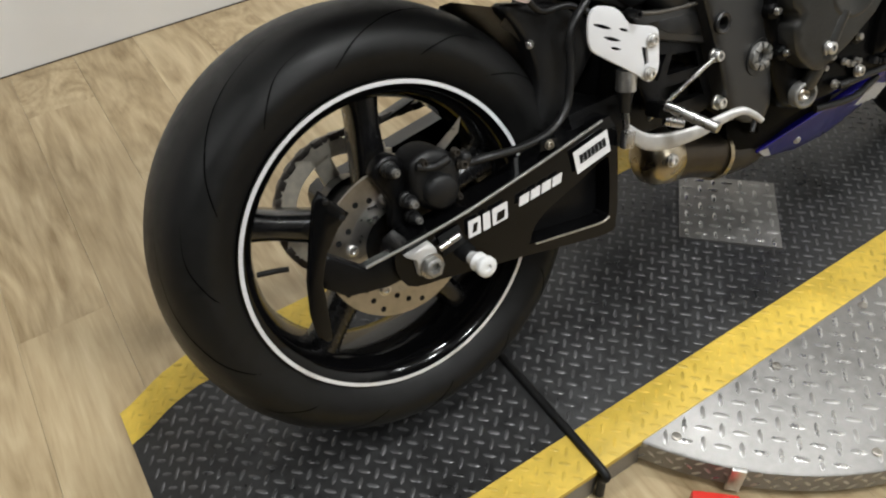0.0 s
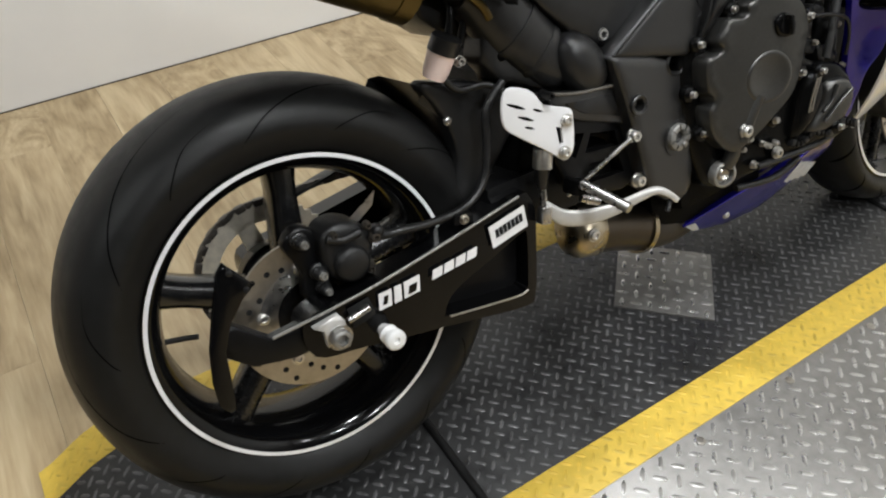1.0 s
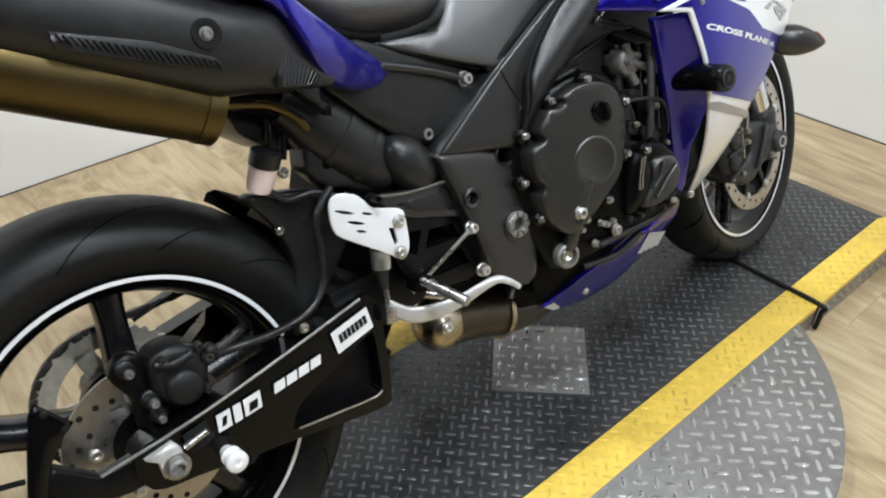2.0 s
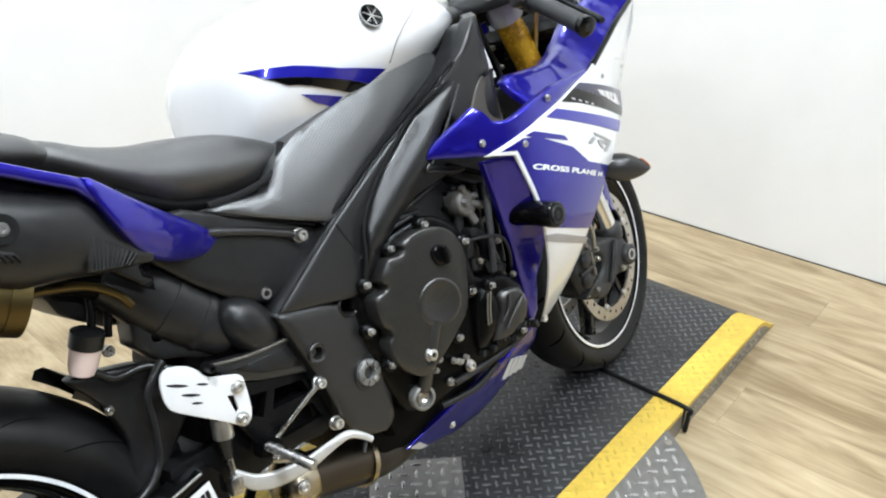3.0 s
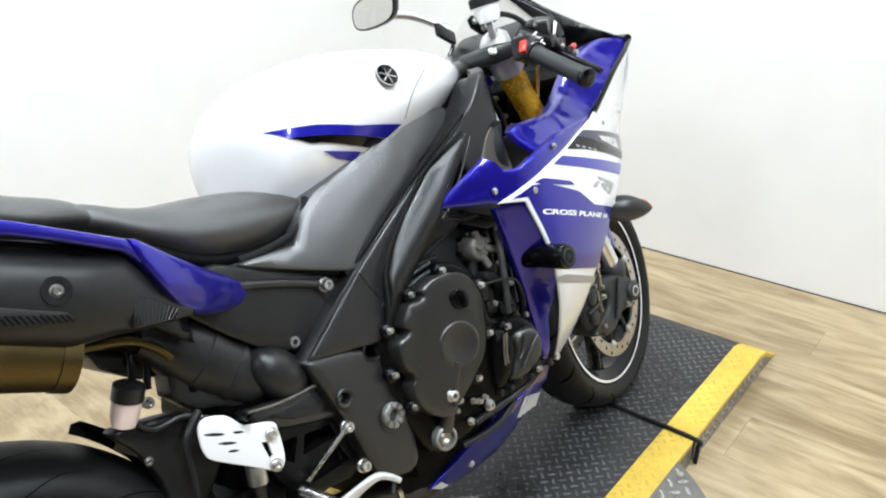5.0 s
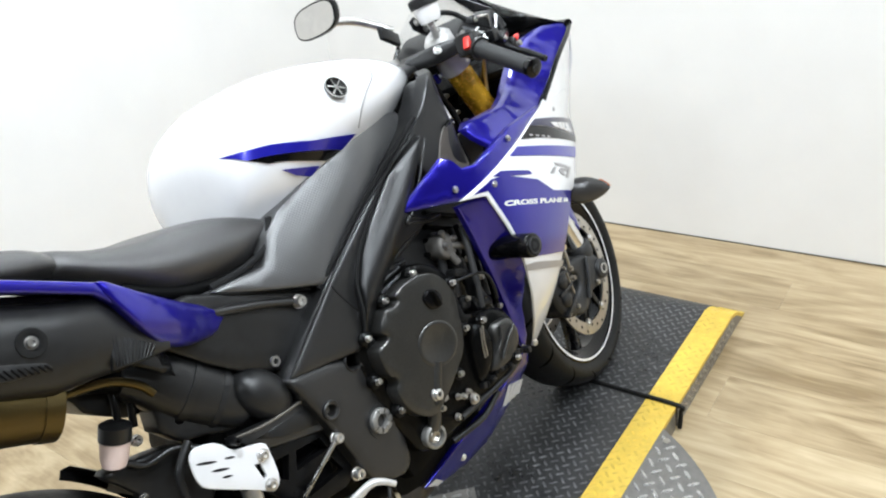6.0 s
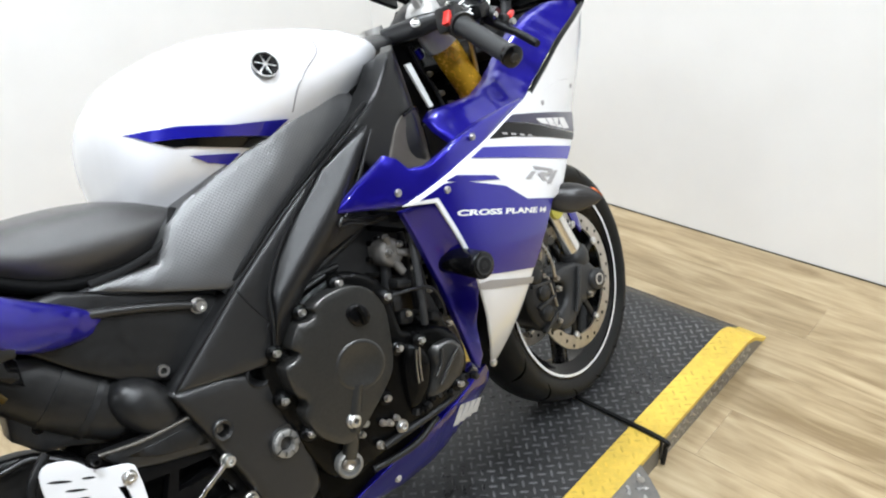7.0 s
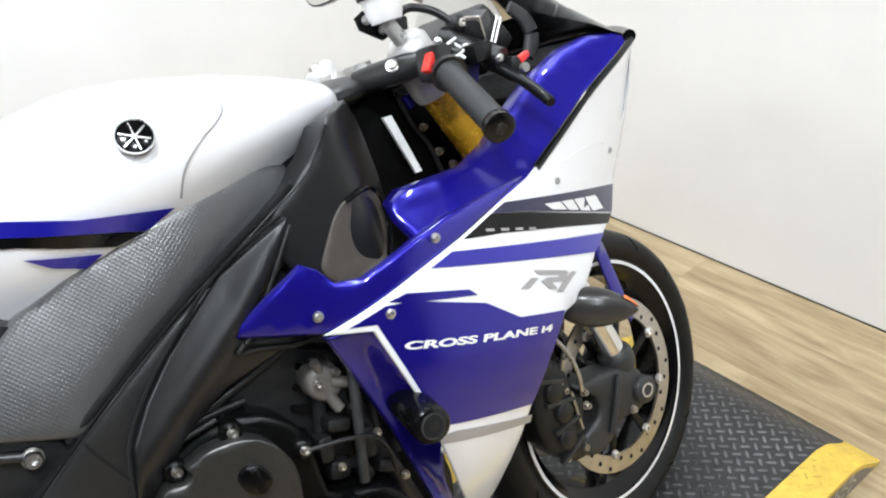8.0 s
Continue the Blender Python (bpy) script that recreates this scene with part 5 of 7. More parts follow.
part("cover_strap", add_loft(bmesh.new(), [covered(9, -0.001), covered(9, 0.002), covered(10, 0.002), covered(10, -0.001)]), SCOOPMAT, pcv, "raised band round the pipe cover")
part("cover_seam", add_loft(bmesh.new(), [covered(14, -0.001), covered(14, 0.0008), covered(15, 0.0022), covered(15, -0.001)]), BLACK_PLASTIC, pcv)
part("pipe_cover_lower", panel([(0.316, 0.645), (0.305, 0.592), (0.328, 0.56), (0.358, 0.548), (0.402, 0.524), (0.412, 0.545), (0.375, 0.58), (0.35, 0.606)], -0.138, thick=0.05, rim=0.008, cell=0.01, holes=[round_hole(0.336, 0.592, 0.0075, 14)]), BLACK_PLASTIC, pcv, "lower facet of the pipe cover")
dome = part("pipe_cover_dome", lathe([(0.03, 1.0), (0.0, 1.0), (-0.012, 0.96), (-0.022, 0.85), (-0.0295, 0.66), (-0.034, 0.4), (-0.0355, 0.18), (-0.036, 0.0)], seg=44, scale=(0.055, 0.036)), BLACK_PLASTIC, bike, "black plastic heel dome")
dome.matrix_basis = pose(0.455, -0.145, 0.551, 0, 57, 0)
HEEL = [(0.372, 0.532), (0.43, 0.518), (0.503, 0.51), (0.518, 0.49), (0.524, 0.44), (0.5, 0.45), (0.44, 0.472), (0.4, 0.49)]
hp = part("heel_bracket", panel(HEEL, -0.168, thick=0.02, rim=0.004, cell=0.02), FRAME, bike, "dark grey footrest hanger")
part("heel_bracket_inset", panel([(0.405, 0.508), (0.498, 0.497), (0.505, 0.46), (0.44, 0.484)], -0.1695, thick=0.003, rim=0.001, cell=0.03), BLACK_PLASTIC, hp)
HANGER = [(0.398, 0.488), (0.44, 0.474), (0.515, 0.448), (0.524, 0.4), (0.538, 0.345), (0.505, 0.338), (0.45, 0.35), (0.405, 0.378), (0.385, 0.43)]
# darker metal than the bracket: shade on the recessed web is coloured in
part("hanger_web", panel(HANGER, -0.158, thick=0.016, rim=0.004, cell=0.012, holes=[[(0.409, 0.46), (0.444, 0.451), (0.424, 0.418), (0.406, 0.432)], [(0.456, 0.447), (0.502, 0.437), (0.507, 0.412), (0.442, 0.42)], [(0.428, 0.404), (0.505, 0.396), (0.514, 0.366), (0.442, 0.372)]]), BLACK_SATIN, hp, "cast lattice of the footrest hanger, darkened for shade")
part("hanger_edge", tube([(0.375, -0.169, 0.531), (0.43, -0.171, 0.517), (0.502, -0.171, 0.509)], 0.0028, 8), PALE_EDGE, hp)

# right footrest: heel guard, master cylinder, pedal, peg
GUARD = [(0.306, 0.541), (0.311, 0.552), (0.322, 0.557), (0.343, 0.549), (0.354, 0.536), (0.363, 0.522), (0.392, 0.511), (0.402, 0.504), (0.404, 0.494), (0.4, 0.455), (0.393, 0.44), (0.382, 0.435), (0.368, 0.448), (0.347, 0.466), (0.311, 0.496), (0.304, 0.508), (0.303, 0.522)]
guard_y = lambda x, z: between(x, [(0.29, -0.165), (0.36, -0.182), (0.4, -0.19)])
SLOTS = [slot_hole(0.311, 0.5365, 0.336, 0.523, 0.0024), slot_hole(0.345, 0.521, 0.36, 0.513, 0.002), slot_hole(0.323, 0.516, 0.346, 0.504, 0.0024), slot_hole(0.331, 0.4995, 0.345, 0.4925, 0.002),
         [(0.3755, 0.487), (0.384, 0.4835), (0.3835, 0.462), (0.378, 0.459)]]
hgd = part("heel_guard", panel(GUARD, guard_y, thick=0.004, rim=0.0015, cell=0.014, soft=2, holes=SLOTS), WHITE, bike, "white painted aluminium heel guard with slots")
for x, z in ((0.392, 0.492), (0.382, 0.448)):
    bolt((x, -0.19, z), hgd, 0.0078, 0.005, ALU)
bolt((0.366, -0.178, 0.535), hgd, 0.006, 0.02, BLACK_SATIN)
mc = part("rear_master_cylinder", tube([(0.364, -0.165, 0.456), (0.358, -0.165, 0.428)], 0.0145, 16), ALU, bike, "silver rear brake master cylinder")
part("boot", add_tube(bmesh.new(), [(0.358, -0.165, 0.429), (0.355, -0.165, 0.412), (0.353, -0.165, 0.398)], [0.012, 0.009, 0.007], 12), BLACK_PLASTIC, mc)
part("pushrod", tube([(0.354, -0.166, 0.4), (0.349, -0.168, 0.366)], 0.0055, 8), STEEL, mc)
part("clevis", box((0.346, -0.172, 0.36), (0.018, 0.014, 0.026), (0, 15, 0), 0.003), STEEL, mc)
ped = part("brake_pedal", blade([(0.35, -0.168, 0.376), (0.37, -0.178, 0.35), (0.4, -0.192, 0.341), (0.44, -0.212, 0.344), (0.475, -0.23, 0.356), (0.497, -0.241, 0.361), (0.513, -0.247, 0.352), (0.526, -0.251, 0.338)], [(0.004, 0.006), (0.0045, 0.012), (0.0045, 0.0125), (0.0045, 0.0095), (0.005, 0.007), (0.006, 0.0055), (0.006, 0.005), (0.006, 0.0045)]), PALE_ALU, bike, "pale satin aluminium brake pedal")
part("pedal_pin", tube([(0.522, -0.245, 0.342), (0.508, -0.25, 0.326)], 0.0035, 8), BRAKE, ped)
part("link_rod", tube([(0.402, -0.155, 0.366), (0.51, -0.19, 0.431)], 0.0038, 8), STEEL, bike, "thin steel link rod")
bolt((0.512, -0.184, 0.43), bike, 0.0085, 0.012, ALU)
bolt((0.52, -0.178, 0.354), bike, 0.009, 0.012, ALU)
bm = bmesh.new()
pts = [Vector((0.397, -0.2, 0.398)).lerp(Vector((0.414, -0.276, 0.373)), k / 16) for k in range(17)]
add_tube(bm, pts, [0.0082 if k % 2 else 0.007 for k in range(17)], 12)
part("foot_peg", bm, STEEL, bike, "knurled steel foot peg")
part("peg_mount", box((0.405, -0.18, 0.385), (0.035, 0.03, 0.022), (0, 20, 0), 0.005), ENGINE_DARK, bike)
part("peg_spring", tube([(0.4, -0.19, 0.372), (0.425, -0.2, 0.36)], 0.007, 10), STEEL, bike)

# rear brake fluid cup
cup = part("rear_fluid_cup", lathe_up([(0.0, 0.0), (0.0, 0.0155), (0.01, 0.018), (0.036, 0.0195), (0.036, 0.0)], (0, 0, -0.02)), FLUID, bike, "milky fluid cup with pinkish fluid")
cup.matrix_basis = pose(0.249, -0.118, 0.604, LEAN * 0.9, 24, 0)
part("cup_cap", lathe_up([(0.0, 0.0), (0.0, 0.021), (0.02, 0.021), (0.022, 0.018), (0.022, 0.0)], (0, 0, 0.016)), BLACK_PLASTIC, cup, "black screw cap")
bolt((0.277, -0.125, 0.6), bike, 0.0065, 0.008, STEEL)
part("cup_hose", tube([(0.255, -0.115, 0.58), (0.275, -0.115, 0.56), (0.32, -0.12, 0.555), (0.36, -0.14, 0.52)], 0.005, 8), BLACK_PLASTIC, bike)
part("tail_tray", panel([(0.238, 0.698), (0.245, 0.682), (0.25, 0.662), (0.267, 0.645), (0.293, 0.623), (0.325, 0.612), (0.335, 0.64), (0.31, 0.675), (0.27, 0.695)], -0.09, thick=0.12, rim=0.006, cell=0.03), BLACK_PLASTIC, bike)
for pts in ([(0.284, -0.115, 0.672), (0.279, -0.118, 0.655), (0.269, -0.115, 0.625)], [(0.304, -0.115, 0.66), (0.297, -0.118, 0.645), (0.287, -0.115, 0.615)]):
    part("cup_leg", tube(pts, 0.0055, 8), BLACK_SATIN, bike)
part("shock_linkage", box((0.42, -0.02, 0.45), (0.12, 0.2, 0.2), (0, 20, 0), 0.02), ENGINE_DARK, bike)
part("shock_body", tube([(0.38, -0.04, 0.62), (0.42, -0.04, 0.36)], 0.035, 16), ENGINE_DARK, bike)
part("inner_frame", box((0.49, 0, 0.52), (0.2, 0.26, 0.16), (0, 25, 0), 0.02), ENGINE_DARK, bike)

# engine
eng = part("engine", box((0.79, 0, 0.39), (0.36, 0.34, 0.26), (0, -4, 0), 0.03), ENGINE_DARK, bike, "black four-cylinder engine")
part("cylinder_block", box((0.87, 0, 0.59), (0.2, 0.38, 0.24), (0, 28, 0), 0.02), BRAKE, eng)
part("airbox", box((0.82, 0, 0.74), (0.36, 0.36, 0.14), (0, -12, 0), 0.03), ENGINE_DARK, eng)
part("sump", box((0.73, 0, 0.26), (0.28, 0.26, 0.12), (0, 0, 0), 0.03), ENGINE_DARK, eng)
for k in range(5):
    part("cooling_fin", box((0.885 + 0.012 * k, -0.185, 0.53 + 0.022 * k), (0.13, 0.03, 0.008), (0, 28, 0), 0.002), ENGINE, eng)


def cover_tilt(x, z):
    """The engine covers' outer plane, which leans out towards the front."""
    return -0.218 - 0.26 * (x - 0.715)


def on_cover(lift=0.0):
    return lambda x, z: cover_tilt(x, z) - lift


# crank case wall, gloss black, with the clutch cover bolted over it
CASE = [(0.606, 0.5), (0.613, 0.542), (0.642, 0.574), (0.7, 0.592), (0.757, 0.6), (0.8, 0.578), (0.822, 0.538), (0.82, 0.47), (0.85, 0.456), (0.895, 0.435), (0.905, 0.37), (0.87, 0.328), (0.78, 0.312), (0.72, 0.3), (0.66, 0.296), (0.632, 0.32), (0.614, 0.4), (0.606, 0.45)]
case = part("crank_case", panel(CASE, on_cover(0.004), thick=0.06, rim=0.01, cell=0.02, soft=2), ENGINE, eng, "gloss black crank case wall")
CLUTCH = [(0.72, 0.5865), (0.752, 0.5835), (0.777, 0.566), (0.79, 0.531), (0.784, 0.488), (0.769, 0.436), (0.737, 0.404), (0.702, 0.378), (0.668, 0.362), (0.646, 0.377), (0.631, 0.4), (0.6265, 0.436), (0.635, 0.448), (0.634, 0.459), (0.6265, 0.468), (0.624, 0.495), (0.6275, 0.515), (0.645, 0.519), (0.652, 0.526), (0.645, 0.537), (0.656, 0.555), (0.667, 0.5645), (0.686, 0.5625), (0.694, 0.569), (0.692, 0.5775), (0.705, 0.583)]
clutch = part("clutch_cover", panel(CLUTCH, on_cover(0.033), thick=0.036, rim=0.0025, cell=0.009, bulge=0.0012, span=0.03, soft=3), COVER, eng, "dark bronze-grey clutch cover")
boss = part("cover_boss", lathe([(0.01, 0.05), (0.0055, 0.044), (0.001, 0.038), (0.0, 0.0345), (0.0012, 0.031), (0.0012, 0.0)], seg=56), COVER, clutch)
boss.matrix_basis = pose(0.724, cover_tilt(0.724, 0.466) - 0.036, 0.466, 0, 0, -14)
ridge_pts = [(0.712, 0.44), (0.694, 0.405), (0.682, 0.375)]
part("cover_ridge", tube([(x, cover_tilt(x, z) - 0.029, z) for x, z in ridge_pts], [0.0095] * 13, 12), COVER, clutch)
fil = part("oil_filler", panel([(0.731, 0.545), (0.742, 0.556), (0.757, 0.55), (0.763, 0.531), (0.752, 0.52), (0.737, 0.525)], on_cover(0.0405), thick=0.01, rim=0.003, cell=0.01, soft=3), BLACK_GLOSS, clutch, "black oil filler cap")
part("filler_grip", panel([(0.744, 0.553), (0.751, 0.5515), (0.752, 0.524), (0.745, 0.524)], on_cover(0.05), thick=0.012, rim=0.002, cell=0.01), ENGINE, fil)
for x, z in ((0.748, 0.589), (0.809, 0.536), (0.684, 0.574), (0.63, 0.536), (0.614, 0.465), (0.629, 0.399), (0.797, 0.452), (0.834, 0.446), (0.752, 0.388), (0.706, 0.37), (0.87, 0.345)):
    b = part("bolt_boss", lathe([(0.03, 0.0125), (-0.008, 0.0125), (-0.011, 0.01), (-0.011, 0.0)], seg=18), ENGINE, case)
    b.matrix_basis = pose(x, cover_tilt(x, z) - 0.006, z, 0, 0, -14)
    bolt((x, cover_tilt(x, z) - 0.016, z), case, 0.0052, 0.006, STEEL)
for x, z, r in ((0.671, 0.406, 0.0055), (0.733, 0.353, 0.0045), (0.743, 0.347, 0.0045), (0.755, 0.349, 0.004), (0.759, 0.331, 0.0085), (0.717, 0.322, 0.0055), (0.697, 0.354, 0.0045)):
    bolt((x, cover_tilt(x, z) - 0.012, z), case, r, 0.007, STEEL)
part("release_arm", tube([(0.664, cover_tilt(0.664, 0.4) - 0.016, 0.412), (0.675, cover_tilt(0.68, 0.4) - 0.016, 0.4)], 0.0035, 8), STEEL, case)
bolt((0.684, cover_tilt(0.684, 0.39) - 0.034, 0.392), case, 0.0095, 0.008, ALU)
part("water_spigot", tube([(0.685, cover_tilt(0.68, 0.39) - 0.022, 0.39), (0.675, cover_tilt(0.67, 0.35) - 0.02, 0.355), (0.668, cover_tilt(0.67, 0.35) - 0.012, 0.334)], [0.0115] * 13, 14), COVER, case, "grey spigot of the water pump")
dr = part("sight_ring", lathe([(0.02, 0.0), (0.02, 0.021), (-0.012, 0.021), (-0.014, 0.019), (-0.014, 0.016), (-0.004, 0.0155), (-0.004, 0.0)], seg=28), ALLOY, case, "bright ringed oil sight glass")
dr.matrix_basis = pose(0.664, cover_tilt(0.664, 0.32) - 0.006, 0.322, 0, 0, -14)
part("sight_plug", lathe([(-0.003, 0.011), (-0.009, 0.011), (-0.011, 0.008), (-0.006, 0.004), (-0.006, 0.0)], seg=20), DISC, dr)
# crank end covers
PULSE = [(0.789, 0.4), (0.797, 0.43), (0.811, 0.449), (0.827, 0.44), (0.836, 0.41), (0.822, 0.375), (0.8, 0.355), (0.783, 0.35)]
pump = part("pulse_cover", panel(PULSE, on_cover(0.02), thick=0.03, rim=0.008, cell=0.01, bulge=0.005, span=0.02, soft=3), ENGINE, case, "black crank end cover")
for dx in (0.0, 0.007):
    part("cover_rib", tube([(x + dx, cover_tilt(x, z) - 0.0265, z) for x, z in ((0.801, 0.388), (0.806, 0.412), (0.815, 0.44))], 0.0016, 8), DISC, pump)
STARTER = [(0.845, 0.42), (0.868, 0.425), (0.888, 0.418), (0.897, 0.388), (0.88, 0.356), (0.85, 0.344), (0.815, 0.346), (0.826, 0.37), (0.842, 0.392)]
stc = part("starter_cover", panel(STARTER, on_cover(0.014), thick=0.03, rim=0.008, cell=0.012, bulge=0.005, span=0.02, soft=2), COVER, case, "dark grey starter cover")
part("cover_rib", tube([(x, cover_tilt(x, z) - 0.02, z) for x, z in ((0.858, 0.418), (0.85, 0.395), (0.835, 0.38))], 0.003, 8), COVER, stc)
part("cover_rib", tube([(x, cover_tilt(x, z) - 0.02, z) for x, z in ((0.885, 0.405), (0.86, 0.385), (0.838, 0.362))], 0.003, 8), COVER, stc)
rng_small = random.Random(11)
for k in range(16):
    x = 0.79 + 0.0075 * k
    z = 0.338 - 0.018 * math.sin(k * 0.9) * 0.3 + 0.0005 * k
    part("case_lug", box((x, cover_tilt(x, z) - 0.006, z), (0.0075 + 0.003 * rng_small.random(), 0.016, 0.008 + 0.005 * rng_small.random()), (0, rng_small.uniform(-30, 30), 0), 0.0015), ENGINE if k % 3 else BRAKE, case)
for x, z, sx, sz, r in ((0.845, 0.478, 0.03, 0.026, 20), (0.872, 0.46, 0.02, 0.03, -15), (0.9, 0.45, 0.026, 0.018, 30), (0.838, 0.51, 0.02, 0.034, 10), (0.862, 0.53, 0.03, 0.016, 24), (0.89, 0.49, 0.016, 0.04, 12)):
    part("engine_boss", box((x, -0.222, z), (sx, 0.03, sz), (0, r, 0), 0.42 * min(sx, sz, 0.03)), BRAKE, eng)
for x, z, r in ((0.9, 0.5, 0.0045), (0.885, 0.545, 0.0045), (0.845, 0.485, 0.004), (0.915, 0.43, 0.0045), (0.91, 0.38, 0.004), (0.93, 0.33, 0.004)):
    bolt((x, -0.242, z), eng, r, 0.005, DISC)
part("coolant_pipe", tube([(0.862, -0.25, 0.458), (0.872, -0.252, 0.5), (0.888, -0.25, 0.56), (0.9, -0.245, 0.6)], 0.0065, 10), FOOT, eng, "dark grey coolant pipe")
part("cable_guide", tube([(0.812, -0.262, 0.535), (0.85, -0.27, 0.528), (0.885, -0.268, 0.512), (0.9, -0.262, 0.48), (0.902, -0.256, 0.452)], 0.0028, 8), BRAKE, eng)
part("upper_edge", tube([(0.622, cover_tilt(0.62, 0.55) - 0.002, 0.557), (0.65, cover_tilt(0.65, 0.58) - 0.004, 0.582), (0.7, cover_tilt(0.7, 0.6) - 0.004, 0.599), (0.74, cover_tilt(0.74, 0.6) - 0.004, 0.606)], 0.0035, 8), BRAKE, case)
part("water_pipe", tube([(0.72, -0.235, 0.318), (0.78, -0.24, 0.316), (0.85, -0.25, 0.318), (0.9, -0.25, 0.325)], 0.006, 10), BRAKE, eng)
part("oil_line", tube([(0.7, -0.21, 0.282), (0.78, -0.22, 0.275), (0.84, -0.22, 0.29)], 0.006, 8), BRAKE, eng)
for pts, r in (([(0.93, -0.2, 0.36), (0.91, -0.21, 0.45), (0.9, -0.2, 0.52), (0.88, -0.19, 0.6)], 0.013), ([(0.84, -0.2, 0.5), (0.86, -0.205, 0.56), (0.87, -0.2, 0.61)], 0.009), ([(0.70, -0.2, 0.6), (0.76, -0.2, 0.615), (0.83, -0.2, 0.63), (0.86, -0.2, 0.64)], 0.006), ([(0.66, -0.195, 0.585), (0.71, -0.205, 0.605), (0.78, -0.2, 0.6)], 0.005)):
    part("engine_hose", tube(pts, r, 10), BLACK_PLASTIC, eng)
sens = part("thermostat_housing", panel([(0.846, 0.576), (0.85, 0.6), (0.866, 0.606), (0.884, 0.598), (0.89, 0.58), (0.882, 0.562), (0.862, 0.558)], -0.228, thick=0.035, rim=0.008, cell=0.008, bulge=0.004, span=0.012, soft=3), BROWN_CAST, eng, "grey alloy thermostat housing")
part("nozzle", tube([(0.874, -0.226, 0.58), (0.892, -0.229, 0.57), (0.908, -0.23, 0.562)], 0.0068, 12), BROWN_CAST, sens)
part("nozzle", tube([(0.866, -0.226, 0.598), (0.862, -0.23, 0.612)], 0.006, 12), BROWN_CAST, sens)
part("nozzle", tube([(0.866, -0.226, 0.566), (0.872, -0.23, 0.545)], 0.007, 12), BROWN_CAST, sens)
bolt((0.857, -0.232, 0.586), sens, 0.005, 0.006)
bolt((0.882, -0.232, 0.59), sens, 0.0045, 0.006)
for x0, z0, x1, z1 in ((0.905, 0.6, 0.882, 0.47), (0.925, 0.6, 0.905, 0.46), (0.945, 0.59, 0.925, 0.45)):
    part("block_rib", blade([(x0, -0.212, z0), ((x0 + x1) / 2, -0.214, (z0 + z1) / 2), (x1, -0.216, z1)], [(0.006, 0.004)] * 3), BRAKE, eng)

# exhaust collector under the engine
col = part("collector", add_tube(bmesh.new(), curve_through([(0.44, -0.105, 0.275), (0.475, -0.105, 0.263), (0.53, -0.1, 0.245), (0.588, -0.096, 0.22)], 4), 0.04, 28), BROWNED, bike, "browned steel exhaust collector")
part("collector_end", lathe_x([(0.0, 0.0), (0.0, 0.026), (0.008, 0.038), (0.02, 0.045), (0.05, 0.046), (0.056, 0.04)], (0.425, -0.108, 0.28), 14), HOT_STEEL, col, "heat-yellowed domed end cap")
bolt((0.447, -0.152, 0.28), col, 0.009, 0.006, ALU)
part("clamp_ring", add_tube(bmesh.new(), [(0.583, -0.096, 0.222), (0.592, -0.0955, 0.218)], 0.0445, 28), HOT_STEEL, col)
# past the clamp ring the steel is darkened for shade under the engine
part("collector_pipe", tube([(0.585, -0.096, 0.221), (0.65, -0.09, 0.2), (0.8, -0.05, 0.185)], 0.036, 16), DARK_STEEL, bike, "pipe under the engine, its shade put into the colour")
part("header", tube([(0.8, -0.06, 0.19), (0.95, -0.08, 0.2), (1.02, -0.08, 0.3), (0.97, -0.08, 0.48)], 0.024, 12), DARK_STEEL, bike)
part("side_stand", tube([(0.56, 0.1, 0.3), (0.53, 0.2, 0.16), (0.5, 0.235, 0.085)], 0.011, 10), BLACK_SATIN, bike, "black side stand")
part("stand_foot", box((0.495, 0.24, 0.08), (0.06, 0.035, 0.008), (LEAN, 0, 0), 0.002), BLACK_SATIN, bike)

# radiator behind the fairing
part("radiator", box((1.03, 0, 0.52), (0.03, 0.34, 0.26), (0, 14, 0), 0.005), ENGINE_DARK, bike, "black radiator")

# fairing
UP = [(0.783, 0.683), (0.829, 0.715), (0.867, 0.738), (0.88, 0.728), (0.891, 0.708), (0.919, 0.702), (0.954, 0.711), (0.986, 0.719), (1.036, 0.727), (1.164, 0.727), (0.885, 0.657), (0.862, 0.659)]
fa = part("upper_fairing", panel(UP, lambda x, z: fairing_y(x, z) + 0.0065, thick=0.012, rim=0.005, cell=0.01, bulge=0.005, span=0.025), BLUE, bike, "glossy blue upper fairing shoulder")
other_side(fa)
SIDE = [(0.862, 0.659), (0.885, 0.664), (0.974, 0.686), (1.038, 0.698), (1.163, 0.7255), (1.195, 0.739), (1.3, 0.789), (1.428, 0.833), (1.432, 0.80), (1.42, 0.74), (1.4, 0.69), (1.37, 0.643), (1.336, 0.609), (1.272, 0.588), (1.212, 0.541), (1.171, 0.54), (1.12, 0.488), (1.086, 0.444), (1.07, 0.41), (1.046, 0.36), (1.02, 0.3), (1.003, 0.288), (0.985, 0.33), (0.965, 0.39), (0.948, 0.46), (0.94, 0.5), (0.9295, 0.553), (0.9075, 0.645)]
side = part("side_fairing", panel(SIDE, fairing_y, thick=0.0045, rim=0.0025, cell=0.015), WHITE, bike, "glossy white side fairing with blue and black stripes")
other_side(side)
BLUEPART = [(0.886, 0.6585), (0.927, 0.667), (0.957, 0.660), (1.045, 0.616), (1.088, 0.576), (1.169, 0.544), (1.12, 0.49), (1.087, 0.449), (1.006, 0.481), (0.944, 0.506), (0.9365, 0.545), (0.9125, 0.6515)]
decal("stripe", BLUEPART, fairing_y, BLUE, side, 0.0013, 0.015, "broad blue field of the fairing")
